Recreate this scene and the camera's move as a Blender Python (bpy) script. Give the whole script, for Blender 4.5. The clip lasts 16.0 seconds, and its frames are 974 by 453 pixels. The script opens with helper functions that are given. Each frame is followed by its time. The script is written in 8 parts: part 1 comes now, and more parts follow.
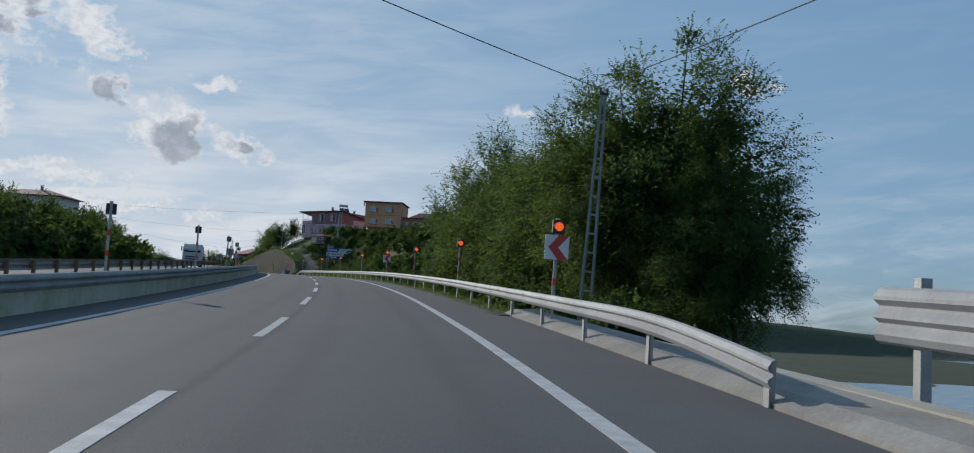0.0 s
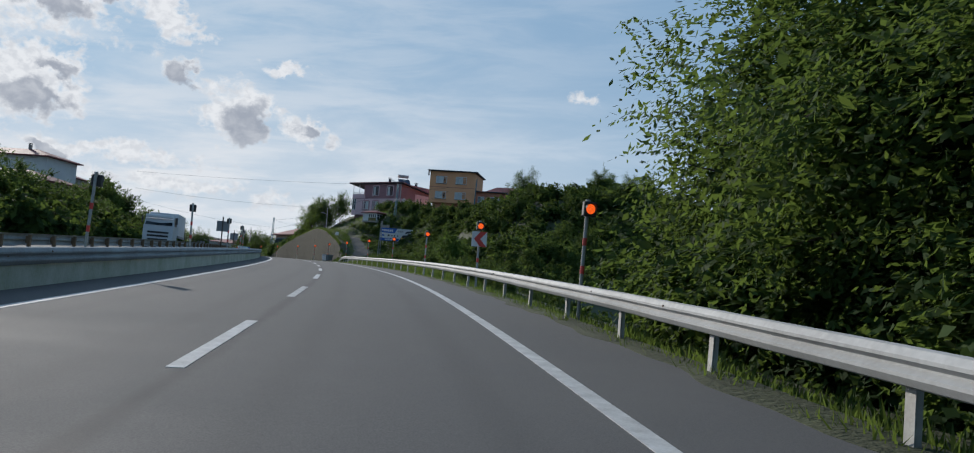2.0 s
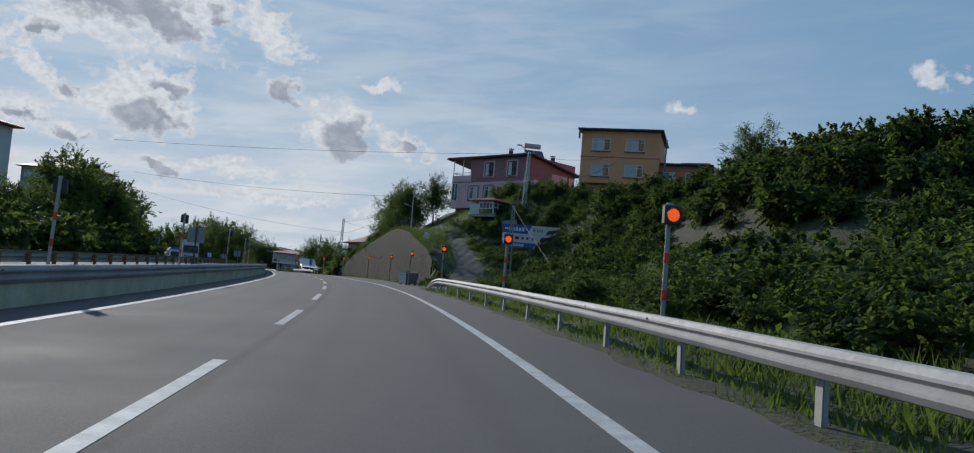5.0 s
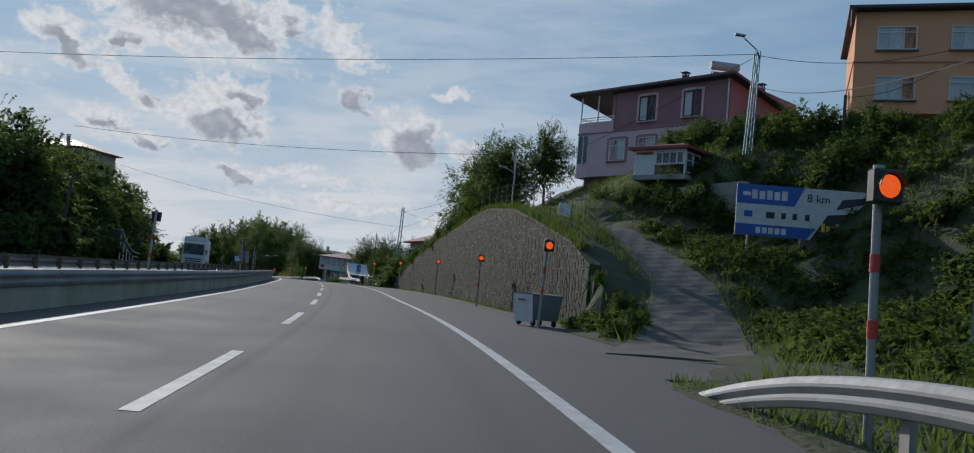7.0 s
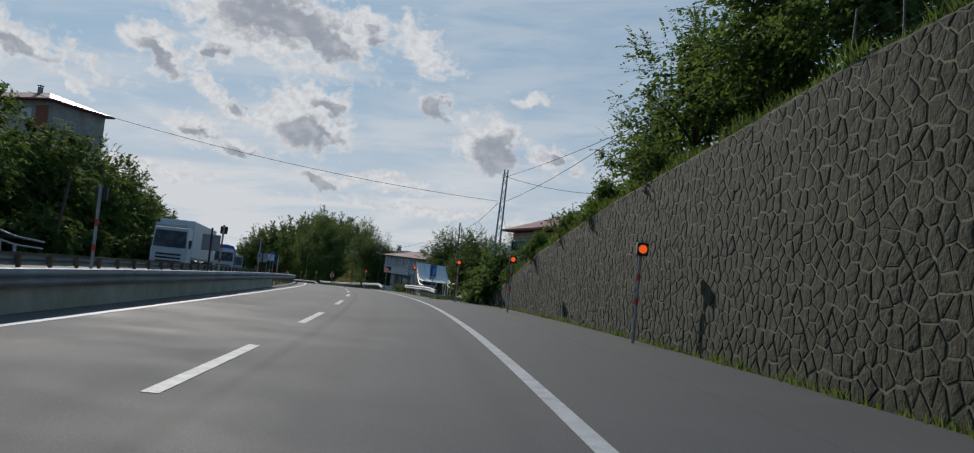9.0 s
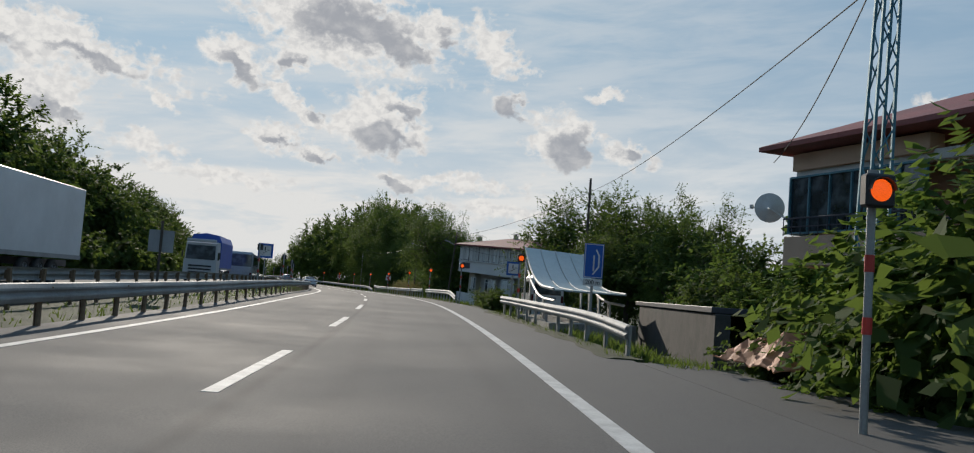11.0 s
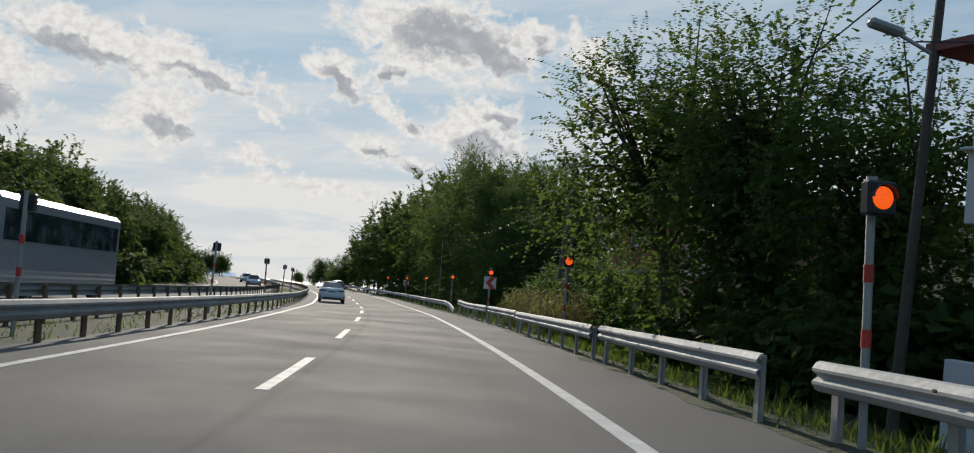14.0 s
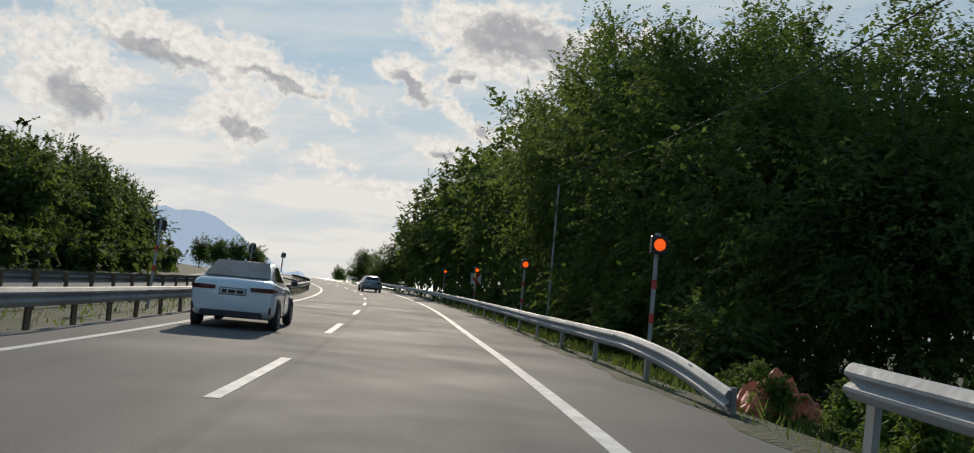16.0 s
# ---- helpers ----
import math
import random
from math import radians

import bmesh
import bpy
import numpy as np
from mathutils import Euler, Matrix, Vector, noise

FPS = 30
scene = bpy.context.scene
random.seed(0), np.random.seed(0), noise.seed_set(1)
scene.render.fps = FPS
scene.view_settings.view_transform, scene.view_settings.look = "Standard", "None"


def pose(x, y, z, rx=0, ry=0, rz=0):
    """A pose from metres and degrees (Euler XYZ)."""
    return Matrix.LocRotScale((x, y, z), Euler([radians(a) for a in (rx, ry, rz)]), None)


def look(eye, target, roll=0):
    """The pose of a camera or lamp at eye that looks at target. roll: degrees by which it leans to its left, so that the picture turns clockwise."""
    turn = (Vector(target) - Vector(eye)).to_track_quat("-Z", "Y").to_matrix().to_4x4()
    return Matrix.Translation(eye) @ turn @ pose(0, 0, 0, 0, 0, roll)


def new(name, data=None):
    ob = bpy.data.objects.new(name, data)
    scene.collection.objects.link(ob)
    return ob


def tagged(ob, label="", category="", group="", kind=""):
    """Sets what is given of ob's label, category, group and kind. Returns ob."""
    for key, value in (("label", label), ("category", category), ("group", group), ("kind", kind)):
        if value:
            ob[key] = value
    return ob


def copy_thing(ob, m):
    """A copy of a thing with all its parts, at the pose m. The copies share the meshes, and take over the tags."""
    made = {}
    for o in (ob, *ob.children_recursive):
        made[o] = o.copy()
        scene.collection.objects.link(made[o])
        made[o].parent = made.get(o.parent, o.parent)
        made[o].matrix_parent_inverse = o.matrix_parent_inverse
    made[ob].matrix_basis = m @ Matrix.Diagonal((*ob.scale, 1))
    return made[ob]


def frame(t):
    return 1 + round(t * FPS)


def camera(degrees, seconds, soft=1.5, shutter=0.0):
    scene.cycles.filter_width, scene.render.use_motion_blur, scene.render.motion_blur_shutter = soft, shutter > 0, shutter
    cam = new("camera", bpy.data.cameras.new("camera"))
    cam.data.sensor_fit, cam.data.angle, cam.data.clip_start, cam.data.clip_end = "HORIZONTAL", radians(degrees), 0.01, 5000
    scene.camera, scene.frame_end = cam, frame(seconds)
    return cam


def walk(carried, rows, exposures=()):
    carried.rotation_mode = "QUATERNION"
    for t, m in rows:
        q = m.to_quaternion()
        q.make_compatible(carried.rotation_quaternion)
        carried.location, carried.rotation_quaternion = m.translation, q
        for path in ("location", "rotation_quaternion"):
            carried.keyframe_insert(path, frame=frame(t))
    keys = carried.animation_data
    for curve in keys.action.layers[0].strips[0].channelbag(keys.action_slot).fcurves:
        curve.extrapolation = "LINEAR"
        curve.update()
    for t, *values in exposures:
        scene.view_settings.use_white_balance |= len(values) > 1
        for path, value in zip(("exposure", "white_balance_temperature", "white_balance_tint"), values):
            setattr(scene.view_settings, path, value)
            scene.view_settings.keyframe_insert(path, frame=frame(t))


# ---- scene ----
LENS = 56.89
PATH = [
    (0.0, (-0.037, -0.051, 1.127), (-1.883, 9.733, 2.056), 3.15),
    (0.5, (-2.886, 9.034, 1.557), (-4.947, 18.773, 2.506), 3.64),
    (1.0, (-5.892, 18.189, 1.946), (-8.133, 27.893, 2.844), 3.85),
    (1.5, (-9.049, 27.388, 2.363), (-11.401, 37.078, 3.122), 4.26),
    (2.0, (-12.400, 36.563, 2.808), (-14.909, 46.215, 3.542), 4.42),
    (2.5, (-15.900, 45.620, 3.233), (-18.600, 55.221, 3.960), 4.07),
    (3.0, (-19.546, 54.687, 3.612), (-22.453, 64.227, 4.351), 4.10),
    (3.5, (-23.278, 63.593, 3.975), (-26.351, 73.080, 4.720), 4.20),
    (4.0, (-27.107, 72.333, 4.315), (-30.338, 81.766, 5.072), 4.27),
    (4.5, (-31.228, 81.301, 4.641), (-34.612, 90.680, 5.412), 4.39),
    (5.0, (-35.642, 90.498, 4.953), (-39.170, 99.821, 5.742), 4.55),
    (5.5, (-40.295, 99.798, 5.252), (-43.971, 109.062, 6.057), 4.74),
    (6.0, (-45.132, 109.076, 5.538), (-48.969, 118.274, 6.355), 4.91),
    (6.5, (-50.098, 118.207, 5.811), (-54.119, 127.326, 6.631), 5.05),
    (7.0, (-55.194, 127.193, 6.072), (-59.422, 136.218, 6.887), 5.15),
    (7.5, (-60.364, 135.970, 6.306), (-64.803, 144.895, 7.107), 5.38),
    (8.0, (-65.735, 144.651, 6.511), (-70.358, 153.481, 7.319), 5.93),
    (8.5, (-71.276, 153.131, 6.674), (-76.100, 161.854, 7.475), 5.79),
    (9.0, (-77.139, 161.882, 6.859), (-82.153, 170.498, 7.650), 5.61),
    (9.5, (-83.323, 170.905, 7.066), (-88.517, 179.415, 7.845), 5.40),
    (10.0, (-89.800, 180.063, 7.268), (-95.171, 188.464, 8.031), 5.12),
    (10.5, (-96.542, 189.218, 7.439), (-102.089, 197.505, 8.178), 4.77),
    (11.0, (-103.519, 198.234, 7.552), (-109.251, 206.397, 8.258), 4.30),
    (11.5, (-110.733, 207.110, 7.607), (-116.655, 215.141, 8.271), 3.73),
    (12.0, (-118.055, 215.925, 7.692), (-124.092, 223.869, 8.353), 3.71),
    (12.5, (-125.498, 224.600, 7.753), (-131.653, 232.453, 8.425), 3.65),
    (13.0, (-133.040, 233.103, 7.807), (-139.326, 240.850, 8.489), 3.57),
    (13.5, (-140.689, 241.449, 7.782), (-147.130, 249.068, 8.470), 3.80),
    (14.0, (-148.438, 249.610, 7.734), (-155.031, 257.095, 8.454), 4.11),
    (14.5, (-156.399, 257.667, 7.662), (-163.162, 264.996, 8.404), 4.27),
    (15.0, (-164.564, 265.601, 7.577), (-171.483, 272.780, 8.336), 4.01),
    (15.5, (-172.952, 273.456, 7.503), (-179.999, 280.516, 8.210), 4.07),
    (16.0, (-181.553, 281.145, 7.458), (-188.689, 288.116, 8.162), 5.29),
]
ROAD = [
    (17.53, -54.77, -2.533),
    (11.67, -36.53, -1.713),
    (5.82, -18.29, -0.893),
    (-0.04, -0.05, -0.073),
    (-5.89, 18.19, 0.746),
    (-12.40, 36.56, 1.608),
    (-19.55, 54.69, 2.412),
    (-27.11, 72.33, 3.115),
    (-35.64, 90.50, 3.753),
    (-45.13, 109.08, 4.338),
    (-55.19, 127.19, 4.872),
    (-65.74, 144.65, 5.311),
    (-77.14, 161.88, 5.659),
    (-89.80, 180.06, 6.068),
    (-103.52, 198.23, 6.352),
    (-118.05, 215.92, 6.492),
    (-133.04, 233.10, 6.607),
    (-148.44, 249.61, 6.534),
    (-164.56, 265.60, 6.377),
    (-181.55, 281.15, 6.258),
    (-199.22, 295.87, 6.133),
    (-225.61, 316.72, 6.149),
    (-253.06, 335.61, 6.276),
    (-291.45, 357.85, 6.503),
    (-331.67, 376.67, 6.784),
]

cam = camera(LENS, 16.0, soft=1.1)
walk(cam, [(t, look(e, g, r)) for t, e, g, r in PATH],
     exposures=[(0.0, 0.24, 5550, 10), (0.6, 0.22, 5650, 10), (1.5, 0.40, 5650, 10), (4.0, 0.22, 5500, 10), (7.5, 0.12, 5600, 10), (8.7, 0.12, 5650, 10), (11.0, 0.32, 6050, 10), (13.0, 0.34, 6000, 10), (16.0, 0.40, 6300, 10)])

# ---- light ----
SUN_AZ, SUN_EL = radians(52.0), radians(20.0)      # turned left from +y, above the horizon
world = bpy.data.worlds.new("sky")
scene.world = world
world.use_nodes = True


class Nodes:
    """Short hand for a node tree."""

    def __init__(self, tree):
        self.tree = tree
        tree.nodes.clear()

    def add(self, kind, **values):
        n = self.tree.nodes.new(kind)
        for k, v in values.items():
            setattr(n, k, v)
        return n

    def put(self, socket, value):
        if isinstance(value, bpy.types.NodeSocket):
            self.tree.links.new(value, socket)
        else:
            socket.default_value = value

    def math(self, op, a, b=0.0, clamp=False):
        n = self.add("ShaderNodeMath", operation=op, use_clamp=clamp)
        self.put(n.inputs[0], a)
        self.put(n.inputs[1], b)
        return n.outputs[0]

    def ramp(self, v, lo, hi, a=0.0, b=1.0, smooth=True):
        n = self.add("ShaderNodeMapRange", interpolation_type="SMOOTHSTEP" if smooth else "LINEAR")
        for s, x in zip(n.inputs, (v, lo, hi, a, b)):
            self.put(s, x)
        return n.outputs[0]

    def mix(self, f, a, b, blend="MIX"):
        n = self.add("ShaderNodeMix", data_type="RGBA", blend_type=blend)
        for s, x in zip((n.inputs[0], n.inputs[6], n.inputs[7]), (f, a, b)):
            self.put(s, x if isinstance(x, (float, int, bpy.types.NodeSocket)) else (*x[:3], 1.0))
        return n.outputs[2]

    def noise(self, vec, scale, detail=4.0, rough=0.55, dist=0.0):
        n = self.add("ShaderNodeTexNoise")
        self.put(n.inputs["Vector"], vec)
        for k, v in (("Scale", scale), ("Detail", detail), ("Roughness", rough), ("Distortion", dist)):
            n.inputs[k].default_value = v
        return n.outputs[0]


# clouds: azimuth left of +y, height over the horizon, half sizes, lean (all in degrees), weight
CLOUDS = [
    (45.2, 15.6, 7.0, 2.5, 8, 1.1), (39.6, 15.9, 1.9, 1.2, 0, 0.9), (51.4, 12.7, 2.2, 1.1, 25, 0.9), (48.6, 13.2, 1.5, 1.1, 0, 0.9), (47.6, 10.6, 3.0, 0.7, 32, 0.8),
    (42.5, 10.0, 3.0, 2.3, 0, 1.0), (48.4, 8.4, 2.0, 0.9, 10, 0.9), (46.4, 7.6, 1.6, 0.6, 10, 0.8), (35.4, 15.2, 2.3, 1.3, 38, 0.85), (30.6, 9.7, 2.4, 1.7, -10, 1.0),
    (26.4, 9.1, 1.6, 0.8, 25, 0.85), (64.0, 12.6, 9.0, 1.5, 10, 0.95), (62.2, 9.3, 2.8, 2.2, 20, 0.9), (71.5, 10.2, 3.4, 3.0, 20, 0.9), (55.7, 9.9, 1.2, 0.4, 25, 0.75),
    (56.6, 7.2, 2.4, 0.7, 5, 0.75), (41.4, 6.3, 1.5, 0.55, 12, 0.7), (28.2, 13.0, 1.5, 0.35, -5, 0.6), (34.0, 11.9, 1.2, 0.6, 30, 0.4), (-5.7, 14.6, 1.0, 0.6, 0, 0.55),
    (8.9, 12.4, 0.7, 0.4, 0, 0.4), (37.5, 6.6, 4.6, 0.5, 3, 0.6), (33.5, 5.0, 6.5, 0.5, 2, 0.55), (52.5, 5.8, 4.5, 0.5, 3, 0.5), (80.0, 12.0, 6.0, 2.4, 5, 0.9), (-24.0, 11.0, 1.5, 1.0, 0, 0.6),
]
# their shaded bellies
CORES = [
    (44.6, 15.7, 4.2, 1.5, 8, 1.0), (41.6, 14.8, 1.8, 0.9, 20, 0.9), (51.2, 12.3, 1.5, 0.6, 25, 0.9), (48.5, 13.2, 0.9, 0.7, 0, 0.85), (42.2, 9.0, 2.0, 1.0, -4, 1.0), (41.0, 10.7, 1.1, 0.4, 20, 0.8),
    (48.3, 8.3, 1.2, 0.4, 12, 0.85), (46.3, 7.4, 1.1, 0.35, 8, 0.85), (30.0, 9.2, 1.6, 1.25, -20, 1.0), (26.2, 8.9, 1.1, 0.45, 25, 0.9), (33.9, 11.6, 0.9, 0.6, 40, 0.7), (62.0, 8.6, 1.3, 0.8, 30, 0.85),
    (60.4, 8.3, 0.9, 0.5, 10, 0.8), (71.2, 9.0, 1.7, 1.4, 20, 0.9), (66.5, 12.2, 3.4, 0.5, 12, 0.7), (59.5, 11.6, 2.6, 0.4, 12, 0.7), (41.4, 6.1, 1.1, 0.35, 12, 0.8), (38.6, 15.6, 0.8, 0.5, 0, 0.7), (46.6, 10.2, 0.9, 0.4, 30, 0.6),
]


def make_sky():
    n = Nodes(world.node_tree)
    sky = n.add("ShaderNodeTexSky", sky_type="NISHITA", sun_disc=False, sun_elevation=SUN_EL, sun_rotation=-SUN_AZ,
                air_density=1.0, dust_density=1.6, ozone_density=1.2, altitude=30.0)
    geo = n.add("ShaderNodeTexCoord")
    xyz = n.add("ShaderNodeSeparateXYZ")
    n.put(xyz.inputs[0], geo.outputs["Generated"])
    x, y, z = xyz.outputs
    az = n.math("MULTIPLY", n.math("ARCTAN2", n.math("MULTIPLY", x, -1.0), y), 180 / math.pi)
    el = n.math("MULTIPLY", n.math("ARCSINE", z), 180 / math.pi)

    def spot(a, b, ka=1.0, kb=1.0):
        v = n.add("ShaderNodeCombineXYZ")
        n.put(v.inputs[0], n.math("MULTIPLY", a, ka))
        n.put(v.inputs[1], n.math("MULTIPLY", b, kb))
        return v.outputs[0]

    p = spot(az, el, 0.8)
    # the air's drift pulls the outlines about before they are drawn
    drift = n.add("ShaderNodeTexNoise")
    n.put(drift.inputs["Vector"], p)
    drift.inputs["Scale"].default_value, drift.inputs["Detail"].default_value, drift.inputs["Roughness"].default_value = 0.55, 5.0, 0.6
    pull = n.add("ShaderNodeSeparateXYZ")
    n.put(pull.inputs[0], drift.outputs["Color"])
    az_w = n.math("ADD", az, n.math("MULTIPLY", n.math("SUBTRACT", pull.outputs[0], 0.5), 4.2))
    el_w = n.math("ADD", el, n.math("MULTIPLY", n.math("SUBTRACT", pull.outputs[1], 0.5), 2.8))
    billow = n.noise(p, 0.9, 7.0, 0.56, 0.3)
    puff = n.noise(p, 2.2, 5.0, 0.55, 0.3)

    def field(blobs):
        total = None
        for a, e, w, h, lean, k in blobs:
            c, s = math.cos(radians(lean)), math.sin(radians(lean))
            da, de = n.math("SUBTRACT", az_w, a), n.math("SUBTRACT", el_w, e)
            u = n.math("ADD", n.math("MULTIPLY", da, c / w), n.math("MULTIPLY", de, s / w))
            v = n.math("ADD", n.math("MULTIPLY", da, -s / h), n.math("MULTIPLY", de, c / h))
            d = n.math("SQRT", n.math("ADD", n.math("MULTIPLY", u, u), n.math("MULTIPLY", v, v)))
            f = n.math("MULTIPLY", n.math("SUBTRACT", 1.0, d), k)
            total = f if total is None else n.math("MAXIMUM", total, f)
        return total

    rag = n.math("ADD", n.math("MULTIPLY", n.math("SUBTRACT", billow, 0.5), 2.0), n.math("MULTIPLY", n.math("SUBTRACT", puff, 0.5), 0.8))
    dens = n.math("ADD", field(CLOUDS), rag)
    belly = n.math("ADD", field(CORES), n.math("MULTIPLY", rag, 0.6))
    # thin streaked haze, more of it low down
    streak = n.noise(spot(n.math("ADD", n.math("MULTIPLY", az, 0.22), n.math("MULTIPLY", el, 0.35)), el), 0.5, 6.0, 0.6, 0.4)
    low = n.ramp(el, 15.0, 0.5)
    sun = Vector((-math.sin(SUN_AZ) * math.cos(SUN_EL), math.cos(SUN_AZ) * math.cos(SUN_EL), math.sin(SUN_EL)))
    dot = n.add("ShaderNodeVectorMath", operation="DOT_PRODUCT")
    n.put(dot.inputs[0], geo.outputs["Generated"])
    dot.inputs[1].default_value = sun
    near = n.ramp(dot.outputs["Value"], 0.62, 1.0)
    side = n.ramp(dot.outputs["Value"], 0.42, 0.90)
    haze = n.math("MULTIPLY", n.ramp(streak, 0.42, 0.75), n.math("ADD", n.math("MULTIPLY", low, 0.45), 0.08))
    haze = n.math("ADD", haze, n.math("MULTIPLY", n.math("MULTIPLY", near, n.ramp(streak, 0.30, 0.62)), 0.34))
    haze = n.math("ADD", haze, n.math("MULTIPLY", n.math("MULTIPLY", side, n.ramp(el, 16.0, 1.0)), 0.64), True)
    # the air near the sun, held back as haze does
    tone = n.add("ShaderNodeVectorMath", operation="MULTIPLY_ADD")
    n.put(tone.inputs[0], sky.outputs[0])
    tone.inputs[1].default_value, tone.inputs[2].default_value = (0.34, 0.34, 0.34), (0.57, 0.57, 0.57)
    held = n.add("ShaderNodeVectorMath", operation="DIVIDE")
    n.put(held.inputs[0], sky.outputs[0])
    n.put(held.inputs[1], tone.outputs[0])
    base = n.mix(1.0, held.outputs[0], (0.74, 0.97, 1.14), "MULTIPLY")
    white = n.mix(near, (4.05, 3.85, 3.5), (4.5, 4.2, 3.75))
    grey = n.mix(near, (1.75, 1.85, 1.98), (1.85, 1.86, 1.92))
    out = n.mix(haze, base, n.mix(near, (3.9, 3.88, 3.7), (4.1, 3.9, 3.55)))
    body = n.ramp(dens, -0.22, 0.30)
    out = n.mix(n.math("MULTIPLY", body, 0.96), out, n.mix(n.ramp(puff, 0.38, 0.66, 0.0, 0.30), white, grey))
    out = n.mix(n.math("MULTIPLY", n.ramp(belly, -0.16, 0.40), 0.92), out, n.mix(n.ramp(billow, 0.42, 0.72, 0.0, 0.35), grey, white))
    bg = n.add("ShaderNodeBackground")
    n.put(bg.inputs[0], out)
    bg.inputs[1].default_value = 0.15
    end = n.add("ShaderNodeOutputWorld")
    n.put(end.inputs[0], bg.outputs[0])


make_sky()
sun_data = bpy.data.lights.new("sun", "SUN")
sun_data.energy, sun_data.angle, sun_data.color = 2.8, radians(0.6), (1.0, 0.86, 0.68)
sun_lamp = new("sun", sun_data)
sun_lamp.matrix_world = look((-60 * math.sin(SUN_AZ), 60 * math.cos(SUN_AZ), 40), (0, 0, 40 - 60 * math.tan(SUN_EL)))


# ---- materials ----
def mat(name, color, second=None, rough=0.75, metal=0.0, scale=1.2, fine=28.0, bump=0.25, depth=0.02, vary=0.5, spread=0.12, coat=0.0):
    """A painted, mineral or metal surface: two colours blended by broad stains, fine grain, relief and small tone shifts from piece to piece."""
    m = bpy.data.materials.new(name)
    m.use_nodes = True
    n = Nodes(m.node_tree)
    second = second or tuple(c * 0.72 for c in color)
    pos = n.add("ShaderNodeTexCoord").outputs["Object"]
    broad = n.noise(pos, scale, 5.0, 0.6)
    grain = n.noise(pos, fine, 3.0, 0.6)
    f = n.ramp(n.math("ADD", n.math("MULTIPLY", broad, 0.75), n.math("MULTIPLY", grain, 0.25)), 0.36, 0.66, 0.0, vary * 2, False)
    col = n.mix(n.math("MINIMUM", f, 1.0), color, second)
    tone = n.add("ShaderNodeObjectInfo").outputs["Random"]
    k = n.ramp(tone, 0.0, 1.0, 1.0 - spread, 1.0 + spread, False)
    g = n.add("ShaderNodeCombineXYZ")
    for s in g.inputs:
        n.put(s, k)
    col = n.mix(1.0, col, g.outputs[0], "MULTIPLY")
    b = n.add("ShaderNodeBsdfPrincipled")
    n.put(b.inputs["Base Color"], col)
    n.put(b.inputs["Roughness"], n.ramp(grain, 0.2, 0.8, max(rough - 0.1, 0.02), min(rough + 0.1, 1.0), False))
    b.inputs["Metallic"].default_value = metal
    b.inputs["Coat Weight"].default_value = coat
    bp = n.add("ShaderNodeBump")
    bp.inputs["Strength"].default_value, bp.inputs["Distance"].default_value = bump, depth
    n.put(bp.inputs["Height"], n.math("ADD", grain, broad))
    n.put(b.inputs["Normal"], bp.outputs[0])
    n.put(n.add("ShaderNodeOutputMaterial").inputs[0], b.outputs[0])
    return m


def leaf_mat(name, color, second, trans=0.48):
    m = bpy.data.materials.new(name)
    m.use_nodes = True
    n = Nodes(m.node_tree)
    geo = n.add("ShaderNodeNewGeometry")
    pos = n.add("ShaderNodeTexCoord").outputs["Object"]
    patch = n.noise(pos, 0.55, 3.0, 0.6)
    f = n.math("ADD", n.math("MULTIPLY", geo.outputs["Random Per Island"], 0.6), n.math("MULTIPLY", n.ramp(patch, 0.35, 0.65), 0.4))
    col = n.mix(f, color, second)
    b = n.add("ShaderNodeBsdfPrincipled")
    n.put(b.inputs["Base Color"], col)
    b.inputs["Roughness"].default_value = 0.75
    b.inputs["Specular IOR Level"].default_value = 0.14
    t = n.add("ShaderNodeBsdfTranslucent")
    n.put(t.inputs[0], n.mix(0.5, col, (0.24, 0.33, 0.05)))
    mx = n.add("ShaderNodeMixShader")
    mx.inputs[0].default_value = trans
    n.put(mx.inputs[1], b.outputs[0])
    n.put(mx.inputs[2], t.outputs[0])
    n.put(n.add("ShaderNodeOutputMaterial").inputs[0], mx.outputs[0])
    return m


def glow_mat(name, color, strength):
    m = bpy.data.materials.new(name)
    m.use_nodes = True
    n = Nodes(m.node_tree)
    b = n.add("ShaderNodeBsdfPrincipled")
    b.inputs["Base Color"].default_value = (0.1 * color[0], 0.1 * color[1], 0.1 * color[2], 1)
    b.inputs["Emission Color"].default_value = (*color, 1)
    xyz = n.add("ShaderNodeSeparateXYZ")
    n.put(xyz.inputs[0], n.add("ShaderNodeTexCoord").outputs["Object"])
    rows_z = n.math("SINE", n.math("MULTIPLY", xyz.outputs[2], 520.0))
    cols_x = n.math("SINE", n.math("MULTIPLY", xyz.outputs[0], 520.0))
    dots = n.ramp(n.math("MULTIPLY", rows_z, cols_x), -0.6, 0.6, 0.72, 1.22)
    n.put(b.inputs["Emission Strength"], n.math("MULTIPLY", dots, strength))
    n.put(n.add("ShaderNodeOutputMaterial").inputs[0], b.outputs[0])
    return m


